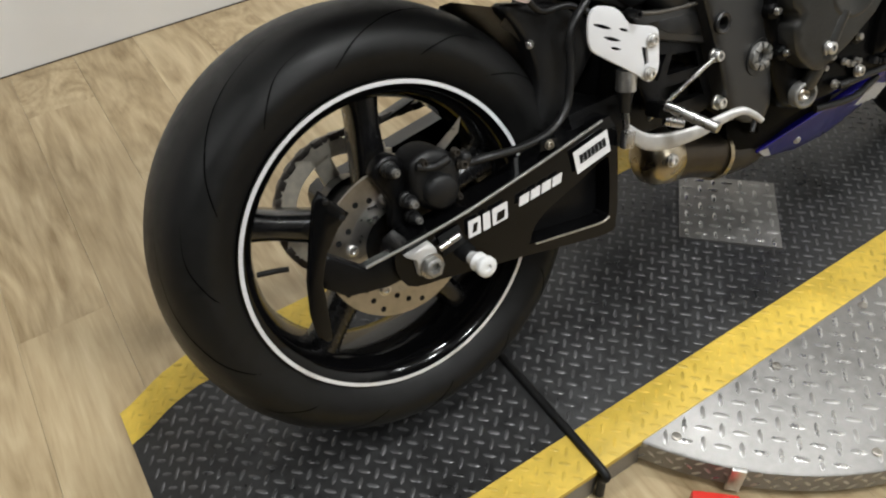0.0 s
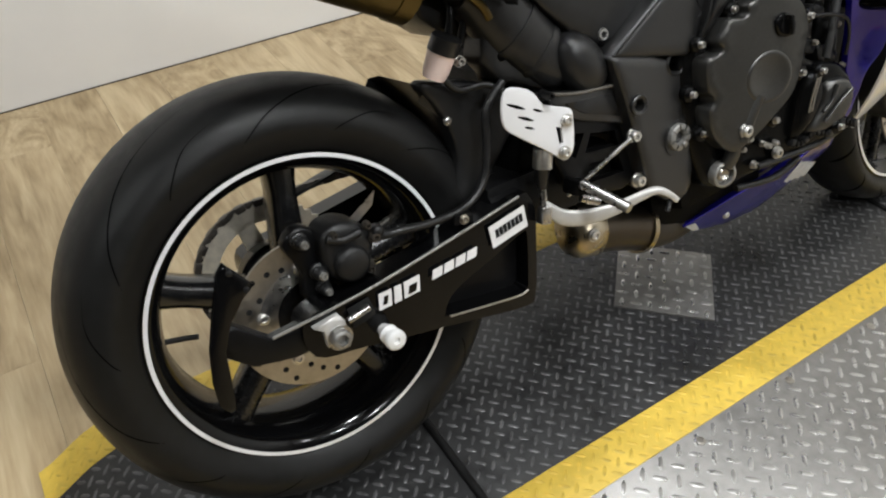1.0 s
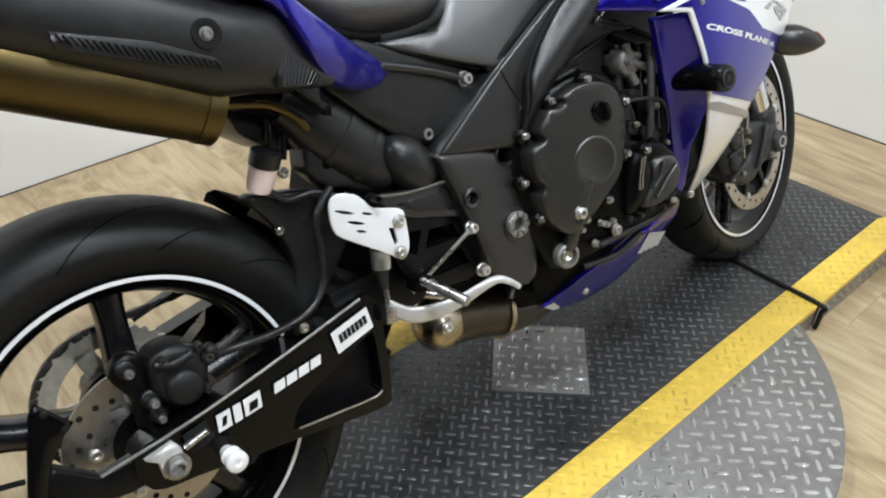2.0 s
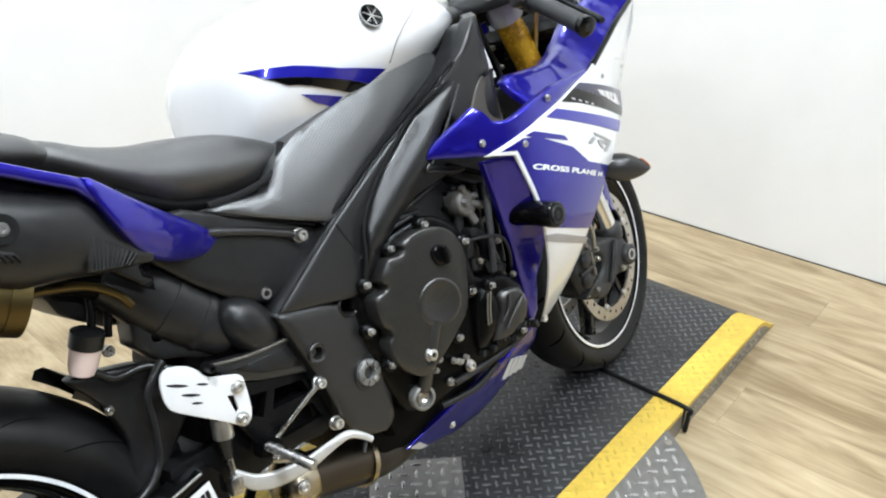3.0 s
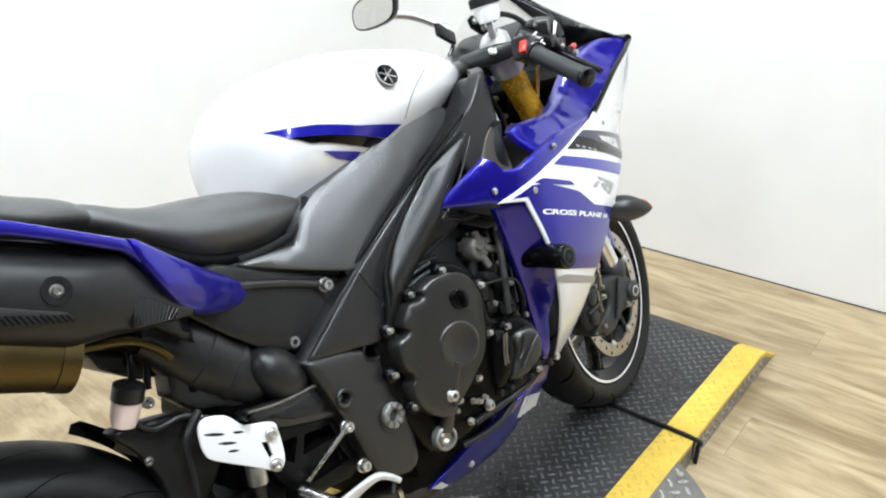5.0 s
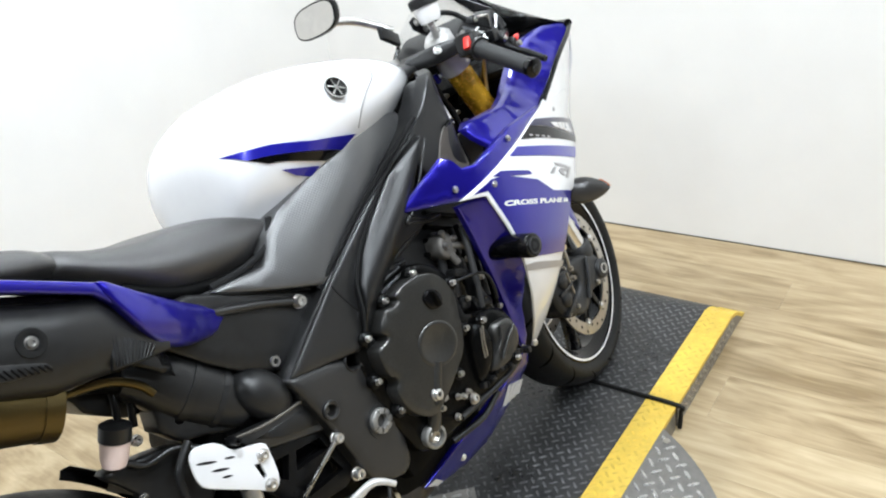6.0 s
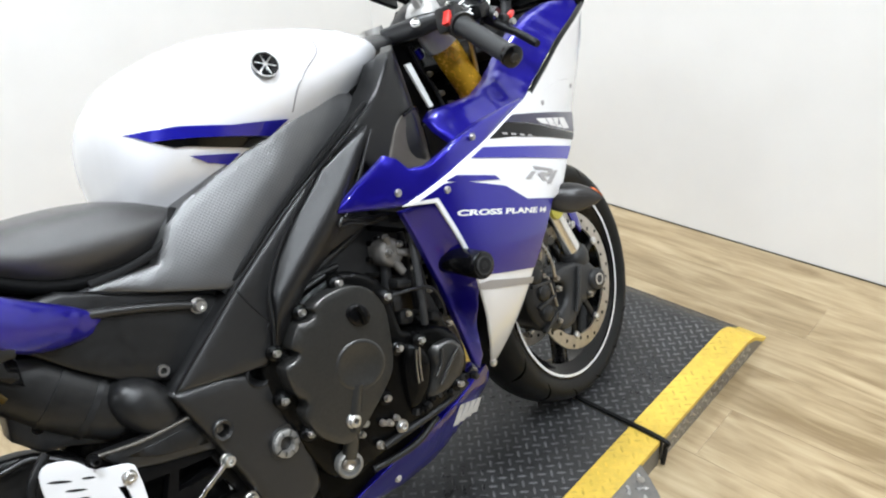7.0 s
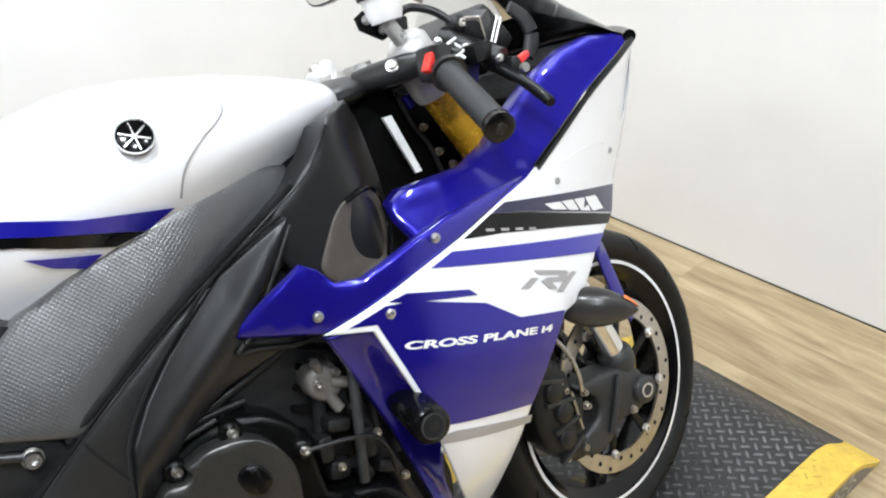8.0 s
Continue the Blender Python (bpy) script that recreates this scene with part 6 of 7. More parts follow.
decal("stripe", [(0.932, 0.670), (0.953, 0.671), (1.028, 0.641), (1.037, 0.630), (0.95, 0.6605)], fairing_y, BLUE, side, 0.0013, 0.015, "blue stripe")
decal("stripe", [(0.99, 0.684), (1.022, 0.690), (1.296, 0.597), (1.263, 0.583)], fairing_y, BLUE_DECAL, side, 0.0013, 0.02, "blue stripe")
decal("stripe", [(1.042, 0.6965), (1.09, 0.7075), (1.14, 0.69), (1.332, 0.611), (1.315, 0.603), (1.2, 0.6455), (1.1, 0.68)], fairing_y, BLACK_GLOSS, side, 0.0013, 0.02, "black stripe")
decal("stripe", [(1.09, 0.7075), (1.115, 0.7125), (1.36, 0.645), (1.334, 0.6125), (1.14, 0.691)], fairing_y, NAVY, side, 0.0015, 0.02, "dark navy stripe")
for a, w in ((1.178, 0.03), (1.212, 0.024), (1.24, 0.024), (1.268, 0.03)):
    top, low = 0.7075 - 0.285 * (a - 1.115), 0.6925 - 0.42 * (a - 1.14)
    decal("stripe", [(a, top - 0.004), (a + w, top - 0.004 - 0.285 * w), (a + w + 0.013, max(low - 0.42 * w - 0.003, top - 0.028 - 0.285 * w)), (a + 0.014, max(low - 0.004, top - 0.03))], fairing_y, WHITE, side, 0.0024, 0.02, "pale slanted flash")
decal("stripe", [(0.941, 0.493), (0.965, 0.487), (1.086, 0.431), (1.083, 0.42), (0.942, 0.481)], fairing_y, PEARL_GREY, side, 0.0013, 0.02, "grey stripe across the lower tip")


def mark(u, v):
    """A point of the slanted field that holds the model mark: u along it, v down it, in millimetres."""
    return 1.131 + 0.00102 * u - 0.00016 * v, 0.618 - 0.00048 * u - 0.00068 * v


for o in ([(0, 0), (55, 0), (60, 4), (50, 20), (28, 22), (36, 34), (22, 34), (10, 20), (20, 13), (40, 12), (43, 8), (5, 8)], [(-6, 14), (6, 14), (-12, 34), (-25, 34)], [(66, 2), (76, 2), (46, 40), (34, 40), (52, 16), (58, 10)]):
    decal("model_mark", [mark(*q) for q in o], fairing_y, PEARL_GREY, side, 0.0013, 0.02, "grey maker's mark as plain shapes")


def writing(name, text, size, x, z, slope, yf, mat, parent, lift=0.0022, stretch=1.25, shear=0.25):
    """Flat lettering laid onto the fairing's flank."""
    cu = bpy.data.curves.new(name, "FONT")
    cu.body, cu.size, cu.extrude, cu.shear, cu.offset = text, size, 0.0, shear, 0.0005
    tmp = new("tmp_text", cu)
    bpy.context.view_layer.update()
    me = bpy.data.meshes.new_from_object(tmp.evaluated_get(bpy.context.evaluated_depsgraph_get()))
    bpy.data.objects.remove(tmp)
    bm = bmesh.new()
    bm.from_mesh(me)
    bpy.data.meshes.remove(me)
    c, s = math.cos(slope), math.sin(slope)
    for v in bm.verts:
        u, w = v.co.x * stretch, v.co.y
        px, pz = x + u * c, z + u * s + w
        v.co = (px, yf(px, pz) - lift, pz)
    return part(name, bm, mat, parent, "white lettering along the fairing")


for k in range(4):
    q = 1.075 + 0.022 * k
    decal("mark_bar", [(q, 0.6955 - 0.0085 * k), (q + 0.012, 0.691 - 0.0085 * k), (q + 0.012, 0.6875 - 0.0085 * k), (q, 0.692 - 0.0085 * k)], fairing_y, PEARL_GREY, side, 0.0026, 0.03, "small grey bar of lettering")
writing("lettering", "CROSS PLANE i4", 0.0128, 0.929, 0.6145, math.atan2(-0.084, 0.21), fairing_y, WHITE, side, stretch=2.38)
part("fairing_seam", tube([(x, fairing_y(x, z) - 0.0002, z) for x, z in ((1.228, 0.722), (1.276, 0.7235), (1.31, 0.719), (1.334, 0.7133))], 0.0008, 6), WHITE, side)
for x, z in ((1.212, 0.703), (1.352, 0.697)):
    bolt((x, fairing_y(x, z) - 0.0003, z), side, 0.0036, 0.0018, PEARL_GREY)
for x, z in [(0.93, 0.657)]:
    bolt((x, fairing_y(x, z) - 0.0005, z), side, 0.005, 0.0025, STEEL)
bolt((0.863, fairing_y(0.863, 0.681) + 0.001, 0.681), fa, 0.0048, 0.003, STEEL)
bolt((1.008, fairing_y(1.008, 0.705) + 0.001, 0.712), fa, 0.0045, 0.003, STEEL)
bolt((1.0, fairing_y(1.0, 0.3) - 0.001, 0.298), side, 0.006, 0.004, ALU)
INNERBLUE = [(0.868, 0.65), (0.885, 0.6), (0.915, 0.5), (0.938, 0.4), (0.955, 0.325), (0.965, 0.308), (0.975, 0.33), (0.959, 0.39), (0.949, 0.46), (0.947, 0.5), (0.9435, 0.553), (0.922, 0.645)]


def inner_y(x, z):
    """From beside the radiator out to the back of the side fairing."""
    rear = between(z, [(0.3, 0.962), (0.325, 0.955), (0.4, 0.938), (0.5, 0.915), (0.6, 0.885), (0.65, 0.868)])
    front = between(z, [(0.33, 0.987), (0.39, 0.968), (0.46, 0.951), (0.5, 0.943), (0.553, 0.9325), (0.645, 0.9105)])
    f = min(1, max(0, (x - rear) / (front - rear)))
    low = -0.236 - 0.2 * (z - 0.4)
    return low + (fairing_y(x, z) + 0.007 - low) * f * f * (1.6 - 0.6 * f)


ib = part("inner_fairing", panel(INNERBLUE, inner_y, thick=0.012, rim=0.003, cell=0.006), BLUE, bike, "glossy blue inner fairing beside the radiator")
other_side(ib)
LEDGE = [(1.008, 0.69), (1.005, 0.73), (1.01, 0.75), (1.034, 0.759), (1.08, 0.757), (1.125, 0.756), (1.17, 0.768), (1.212, 0.785), (1.257, 0.811), (1.29, 0.827), (1.345, 0.846), (1.39, 0.853), (1.415, 0.845), (1.428, 0.83), (1.352, 0.79), (1.26, 0.751), (1.192, 0.721), (1.066, 0.696)]
ledge_line = [(0.98, 0.71), (1.066, 0.715), (1.192, 0.725), (1.352, 0.79), (1.43, 0.83)]


def ledge_y(x, z):
    """Slopes inward from the fairing's top edge; tucked behind it below."""
    d = z - between(x, ledge_line)
    return max(-0.288 + (1.1 * d if d > 0 else 1.6 * d), fairing_y(x, z) + 0.016 * (1 if d < 0 else 0) - (1 if d > 0 else 0))


lg = part("cockpit_edge", panel(LEDGE, ledge_y, thick=0.015, rim=0.004, cell=0.01, bulge=0.014, span=0.04), BLUE, bike, "glossy blue inner cockpit edge")
other_side(lg)
part("cockpit_seam", tube([(x, fairing_y(x, z) + 0.001, z) for x, z in ((1.18, 0.732), (1.24, 0.76), (1.3, 0.789), (1.37, 0.8145), (1.42, 0.831))], 0.0052, 10), BLACK_GLOSS, lg)
part("cockpit_lip", tube([(1.42 + 0.12 * (1 - (y / 0.29) ** 2), y * 0.985, 0.836 + 0.01 * (1 - (y / 0.29) ** 2)) for y in (-0.29, -0.25, -0.2, -0.1, 0.0, 0.1, 0.2, 0.25, 0.29)], 0.009, 10), BLACK_GLOSS, lg)
# black boxes added as fillers, so pale inner faces don't show
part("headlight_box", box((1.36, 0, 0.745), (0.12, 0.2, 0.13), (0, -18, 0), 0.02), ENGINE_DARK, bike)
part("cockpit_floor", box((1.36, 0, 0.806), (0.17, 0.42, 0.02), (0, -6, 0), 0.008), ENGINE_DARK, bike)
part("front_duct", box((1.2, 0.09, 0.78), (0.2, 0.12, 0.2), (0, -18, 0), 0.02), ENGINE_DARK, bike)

# nose and screen
nose_rows = []
for k in range(9):
    t = k / 8
    y = -0.29 + 0.58 * t
    f = 1 - (y / 0.29) ** 2
    nose_rows.append([(1.42 + 0.12 * f, y * 0.98, 0.83 + 0.01 * f), (1.4 + 0.09 * f, y * 0.95, 0.76), (1.38 + 0.06 * f, y * 0.82, 0.69), (1.35 + 0.04 * f, y * 0.72, 0.645)])
bm = bmesh.new()
add_loft(bm, [[Vector(p) for p in curve_through(r, 4)] for r in nose_rows], False, False)
bmesh.ops.solidify(bm, geom=bm.faces[:], thickness=0.006)
part("nose", bm, WHITE, bike, "white nose of the fairing")
# added black copy just inside, hiding the white from behind
bm = add_loft(bmesh.new(), [[Vector((x - 0.014, y * 0.955, z)) for x, y, z in (tuple(q) for q in curve_through(r, 4))] for r in nose_rows], False, False)
bmesh.ops.solidify(bm, geom=bm.faces[:], thickness=0.003)
part("nose_liner", bm, BLACK_PLASTIC, bike, "black lining added inside the nose to darken it")
rows = []
for k in range(13):
    t = k / 12
    y = -0.285 + 0.57 * t
    f = 1 - (y / 0.285) ** 2
    rows.append([Vector(p) for p in curve_through([(1.42 + 0.12 * f, y * 0.98, 0.838 + 0.01 * f), (1.395 + 0.07 * f, y * 0.85, 0.868 + 0.06 * f), (1.36 + 0.02 * f, y * 0.62, 0.905 + 0.11 * f)], 4)])
bm = add_loft(bmesh.new(), [r[:4] for r in rows], False, False)
bmesh.ops.solidify(bm, geom=bm.faces[:], thickness=0.004)
part("screen_base", bm, BLACK_GLOSS, bike, "black lower band of the windscreen")
bm = add_loft(bmesh.new(), [r[3:] for r in rows], False, False)
bmesh.ops.solidify(bm, geom=bm.faces[:], thickness=0.002)
screen = part("windscreen", bm, SCREEN, bike, "clear windscreen")
screen.visible_shadow = False
part("dash", box((1.33, 0, 0.89), (0.08, 0.2, 0.08), (0, -30, 0), 0.015), BLACK_PLASTIC, bike, "black instrument pod")

# belly pan
BELLY = [(1.012, 0.281), (1.028, 0.249), (1.0, 0.212), (0.971, 0.187), (0.93, 0.16), (0.881, 0.14), (0.8, 0.142), (0.716, 0.162), (0.662, 0.2), (0.72, 0.214), (0.783, 0.224), (0.85, 0.228), (0.93, 0.25), (0.98, 0.285)]
be = part("belly_pan", panel(BELLY, lambda x, z: belly_y(x, z) + 0.0035, thick=0.012, rim=0.004, cell=0.012, bulge=0.004, span=0.02), BLUE, bike, "glossy blue belly pan")
other_side(be)
LEDGE2 = [(0.86, 0.232), (0.93, 0.254), (0.99, 0.286), (0.985, 0.302), (0.937, 0.296), (0.87, 0.286), (0.85, 0.25)]
part("belly_shelf", panel(LEDGE2, lambda x, z: belly_y(x, z) + 0.02, thick=0.012, rim=0.003, cell=0.02), BLUE, be)
part("belly_edge", tube([(0.662, belly_y(0.662, 0.2) - 0.001, 0.202), (0.783, belly_y(0.783, 0.224) - 0.001, 0.225), (0.85, belly_y(0.85, 0.228) - 0.001, 0.229), (0.93, belly_y(0.93, 0.25) - 0.001, 0.251), (0.995, belly_y(0.99, 0.283) - 0.001, 0.286)], 0.003, 8), BLUE, be)
for k in range(4):
    a = 0.941 + 0.0165 * k
    decal("stripe", [(a, 0.234 - 0.0068 * k), (a + 0.0125, 0.2295 - 0.0068 * k), (a + 0.002 + 0.001 * k, 0.183 - 0.002 * k), (a - 0.014, 0.191 - 0.002 * k)], belly_y, WHITE, be, 0.0014, 0.03, "white slanted bars as plain shapes")
decal("stripe", [(0.668, 0.199), (0.7, 0.174), (0.72, 0.168), (0.695, 0.195)], belly_y, WHITE, be, 0.0014, 0.03, "white tip")
bolt((0.787, belly_y(0.787, 0.17) - 0.001, 0.172), be, 0.006, 0.004, ALU)
part("belly_floor", box((0.85, 0, 0.158), (0.3, 0.13, 0.01), bevel=0.004), ENGINE_DARK, be)

# crash bobbin
sl = part("frame_slider", add_tube(bmesh.new(), [(0.942, -0.235, 0.533), (0.925, -0.31, 0.54), (0.9135, -0.369, 0.54), (0.913, -0.373, 0.54)], [0.0215, 0.0215, 0.0215, 0.0185], 28), BLACK_GLOSS, bike, "glossy black plastic crash bobbin")
# black disc on the end paints the shaded hollow
part("slider_recess", add_tube(bmesh.new(), [(0.9133, -0.3715, 0.54), (0.913, -0.3738, 0.54)], [0.013, 0.0125], 24), GROOVE, sl)
part("slider_rim", lathe([(0.0, 0.0125), (-0.0026, 0.0128), (-0.0026, 0.0142), (0.0, 0.0145)], (0.9131, -0.3722, 0.54), 24), FOOT, sl)
part("slider_screw", add_tube(bmesh.new(), [(0.9133, -0.372, 0.54), (0.9129, -0.3748, 0.54)], [0.0062, 0.0055], 16), BRAKE, sl)

# front indicator
sg = []
a, b = Vector((1.184, -0.269, 0.539)), Vector((1.261, -0.34, 0.5045))
d = (b - a).normalized()
u = d.cross(Vector((0, 0, 1))).normalized()
v = u.cross(d)
for t, w, h in curve_through([(0.0, 0.008, 0.008), (0.08, 0.014, 0.016), (0.3, 0.021, 0.026), (0.55, 0.021, 0.027), (0.8, 0.013, 0.018), (0.94, 0.005, 0.008), (1.0, 0.0006, 0.0008)], 4):
    sg.append([a.lerp(b, t) + u * w * math.cos(q) + v * h * math.sin(q) for q in (2 * math.pi * k / 24 for k in range(24))])
ind = part("indicator", add_loft(bmesh.new(), sg), SMOKE, bike, "dark smoked pointed front indicator")
lens = [[r[k] - u * 0.001 + v * 0.002 + d * 0.0015 for k in range(4, 12)] for r in sg[16:]]
bm = add_loft(bmesh.new(), lens, False, False)
bmesh.ops.solidify(bm, geom=bm.faces[:], thickness=0.0015)
part("indicator_lens", bm, ORANGE, ind, "amber lens on the front of the indicator")
part("indicator_stalk", tube([(1.14, -0.25, 0.565), (1.19, -0.272, 0.552)], 0.011, 10), BLACK_PLASTIC, ind)

# front fork, wheel, brakes, mudguard
for s in (-1, 1):
    part("fork_leg", add_tube(bmesh.new(), [(1.184, s * 0.138, 0.868), (1.254, s * 0.132, 0.7), (1.335, s * 0.126, 0.5)], 0.0275, 28), GOLD, bike, "gold anodised fork tube")
for s in (-1, 1):
    st = part("stanchion", add_tube(bmesh.new(), [(1.353, s * 0.108, 0.484), (1.406, s * 0.108, 0.294)], 0.0215, 24), CHROME, bike, "chromed fork stanchion")
    st.matrix_basis = pose(-0.018, -0.018, 0.016)
    out = (lambda v: v) if s < 0 else (lambda v: -v)
    face = -0.131 if s < 0 else 0.085
    foot = part("axle_clamp", panel([(1.352, 0.312), (1.416, 0.29), (1.434, 0.243), (1.409, 0.212), (1.361, 0.215), (1.316, 0.189), (1.276, 0.196), (1.271, 0.229), (1.312, 0.248), (1.321, 0.282), (1.293, 0.298), (1.29, 0.318), (1.323, 0.316)], face, thick=0.046, rim=0.009, cell=0.011, bulge=0.006, span=0.02, soft=3), FOOT, st, "dark grey cast fork foot")
    part("foot_collar", add_tube(bmesh.new(), [(1.397, s * 0.108, 0.325), (1.399, s * 0.108, 0.318), (1.402, s * 0.108, 0.305), (1.405, s * 0.108, 0.29)], [0.026, 0.0305, 0.0305, 0.027], 28), FOOT, st)
    axis_y = face + (-0.006 if s < 0 else 0.052)
    part("axle_boss", lathe([(out(0.012), 0.024), (out(-0.004), 0.024), (out(-0.007), 0.021), (out(-0.007), 0.0)], (1.418, axis_y, 0.246), 28), FOOT, st)
    part("axle_ring", lathe([(out(-0.006), 0.0125), (out(-0.0085), 0.0125), (out(-0.0085), 0.0095), (out(-0.006), 0.0095), (out(-0.006), 0.0125)], (1.418, axis_y, 0.246), 24), ALU, st)
    part("foot_rib", tube([(1.372, out(-0.139), 0.3), (1.35, out(-0.141), 0.262), (1.325, out(-0.139), 0.215)], 0.005, 8), FOOT, st)
    bolt((1.384, axis_y, 0.226), st, 0.0055, 0.006, DISC, (0, s, 0))
    BODY = [(1.241, 0.393), (1.268, 0.37), (1.273, 0.321), (1.289, 0.302), (1.271, 0.246), (1.278, 0.214), (1.242, 0.211), (1.203, 0.246), (1.19, 0.299), (1.198, 0.35), (1.215, 0.385)]
    cal = part("front_caliper", panel(BODY, -0.142 if s < 0 else 0.078, thick=0.064, rim=0.01, cell=0.012, bulge=0.005, span=0.02, soft=3), BRAKE, bike, "dark grey radial front brake caliper")
    cal.matrix_basis = pose(-0.018, -0.018, 0.016)
    cy = -0.142 if s < 0 else 0.142
    for x, z in ((1.232, 0.345), (1.24, 0.305), (1.232, 0.262)):
        part("piston_cap", lathe([(out(0.01), 0.0), (out(0.01), 0.0185), (out(-0.008), 0.0175), (out(-0.0105), 0.014), (out(-0.0105), 0.0)], (x, cy, z), 22), BRAKE, cal)
    for x, z, a in ((1.238, 0.325, 14), (1.24, 0.284, -4), (1.228, 0.366, 25), (1.236, 0.24, -22)):
        part("caliper_web", box((x, cy + s * 0.004, z), (0.058, 0.012, 0.0075), (0, a, 0), 0.002), FOOT, cal)
    part("bleed_nipple", tube([(1.262, cy, 0.368), (1.266, cy + s * 0.006, 0.386)], 0.004, 8), STEEL, cal)
    part("pad_pin", tube([(1.262, cy + s * 0.007, 0.33), (1.264, cy + s * 0.007, 0.262)], 0.0028, 8), DISC, cal)
    for x, z in ((1.288, 0.289), (1.29, 0.312), (1.262, 0.228), (1.248, 0.352), (1.222, 0.231), (1.255, 0.335)):
        bolt((x, cy, z), cal, 0.0055, 0.008, DISC, (0, s, 0))
    part("brake_line", tube([(1.284, s * 0.146, 0.318), (1.284, s * 0.15, 0.35), (1.276, s * 0.146, 0.395), (1.252, s * 0.135, 0.45), (1.235, s * 0.12, 0.52)], 0.004, 8), STEEL, cal, "grey braided brake line")
front_wheel(bike)
guard = lathe([(-0.066, 0.262), (-0.069, 0.286), (-0.05, 0.3), (0.0, 0.305), (0.05, 0.3), (0.069, 0.286), (0.066, 0.262)], (0, 0, 0), 30, a0=78, a1=140)
bmesh.ops.solidify(guard, geom=guard.faces[:], thickness=0.003)
mg = part("front_mudguard", guard, BLUE, bike, "glossy blue front mudguard")
mg.matrix_basis = pose(*FRONT_AXLE, 0, 0, 7.5)
part("mudguard_flap", panel([(0.03, 0.25), (0.055, 0.25), (0.07, 0.17), (0.085, 0.09), (0.075, 0.085), (0.05, 0.13)], -0.074, thick=0.004, rim=0.001, cell=0.04), BLUE, mg)
part("reflector", lathe([(-0.132, 0.0), (-0.132, 0.02), (-0.138, 0.018), (-0.138, 0.0)], (1.337, -0.022, 0.452), 20), YELLOW_GREASE, bike, "round amber side reflector")

# triple clamp, bars, controls
clamp = part("top_clamp", box((1.17, 0, 0.885), (0.07, 0.27, 0.028), (0, -17, 0), 0.013), FRAME, bike, "black cast top fork clamp")
part("steering_nut", lathe_up([(0.0, 0.0), (0.0, 0.02), (0.014, 0.02), (0.014, 0.0)], (1.16, 0, 0.898)), ALU, clamp)
part("ignition", lathe_up([(0.0, 0.0), (0.0, 0.022), (0.025, 0.02), (0.025, 0.0)], (1.115, 0.0, 0.885)), ALU, clamp, "silver ignition lock")
for s in (-1, 1):
    cp = part("fork_cap", add_tube(bmesh.new(), [(1.172, s * 0.1435, 0.892), (1.162, s * 0.1445, 0.917), (1.158, s * 0.145, 0.926)], [0.031, 0.031, 0.022], 28), PALE_ALU, clamp, "bare aluminium fork cap")
    part("cap_screw", add_tube(bmesh.new(), [(1.159, s * 0.145, 0.924), (1.156, s * 0.1452, 0.932)], [0.011, 0.009], 6), ALU, clamp)
    part("bar_clamp", add_tube(bmesh.new(), [(1.191, s * 0.141, 0.846), (1.188, s * 0.1413, 0.853), (1.175, s * 0.1427, 0.885), (1.172, s * 0.143, 0.892)], [0.0325, 0.0345, 0.0345, 0.0325], 30), PALE_ALU, clamp, "bare aluminium ring round the fork")
    arm = part("clamp_arm", blade([(1.1, s * 0.1, 0.888), (1.118, s * 0.135, 0.889), (1.132, s * 0.17, 0.889), (1.15, s * 0.205, 0.889)], [(0.013, 0.016), (0.015, 0.018), (0.015, 0.018), (0.012, 0.014)]), FRAME, clamp, "black cast arm of the handlebar clamp")
    bolt((1.117, s * 0.172, 0.897), arm, 0.0075, 0.005, ALU, (-0.5, s * 0.6, 0.6))
    bar = part("clip_on_bar", tube([(1.175, s * 0.13, 0.888), (1.165, s * 0.19, 0.885), (1.144, s * 0.25, 0.866), (1.108, s * 0.362, 0.808)], 0.0105, 12), BLACK_SATIN, bike, "black clip-on handlebar")
    g0, g1 = Vector((1.146, s * 0.247, 0.867)), Vector((1.108, s * 0.362, 0.808))
    bm = bmesh.new()
    n = 26
    add_tube(bm, [g0.lerp(g1, k / n) for k in range(n + 1)], [0.0185 if k < 2 else (0.0165 if k % 2 else 0.0157) for k in range(n + 1)], 20)
    part("grip", bm, GRIP, bar, "ribbed black rubber grip")
    dd = (g1 - g0).normalized()
    end = part("bar_end", add_tube(bmesh.new(), [g1, g1 + dd * 0.002, g1 + dd * 0.004, g1 + dd * 0.013, g1 + dd * 0.016], [0.0165, 0.0165, 0.0185, 0.0185, 0.0135], 20), BLACK_GLOSS, bar, "black bar end")
    part("bar_end_screw", add_tube(bmesh.new(), [g1 + dd * 0.0155, g1 + dd * 0.0175], [0.0075, 0.0065], 14), BRAKE, bar)
    part("throttle_flange", add_tube(bmesh.new(), [g0 - dd * 0.006, g0 + dd * 0.002], 0.023, 24), BLACK_PLASTIC, bar)
    sw = part("switch_box", box(tuple(g0 - dd * 0.03 + Vector((0, 0, 0.002))), (0.045, 0.045, 0.045), (0, 10, s * -15), 0.01), BLACK_PLASTIC, bar, "black switch housing")
    if s < 0:
        part("red_switch", box((1.131, -0.234, 0.8865), (0.01, 0.014, 0.026), (0, 40, 12), 0.003), RED, sw, "red stop switch")
    part("lever_perch", box((1.195, s * 0.245, 0.88), (0.04, 0.03, 0.024), (0, 0, s * -15), 0.006), BLACK_SATIN, bar)
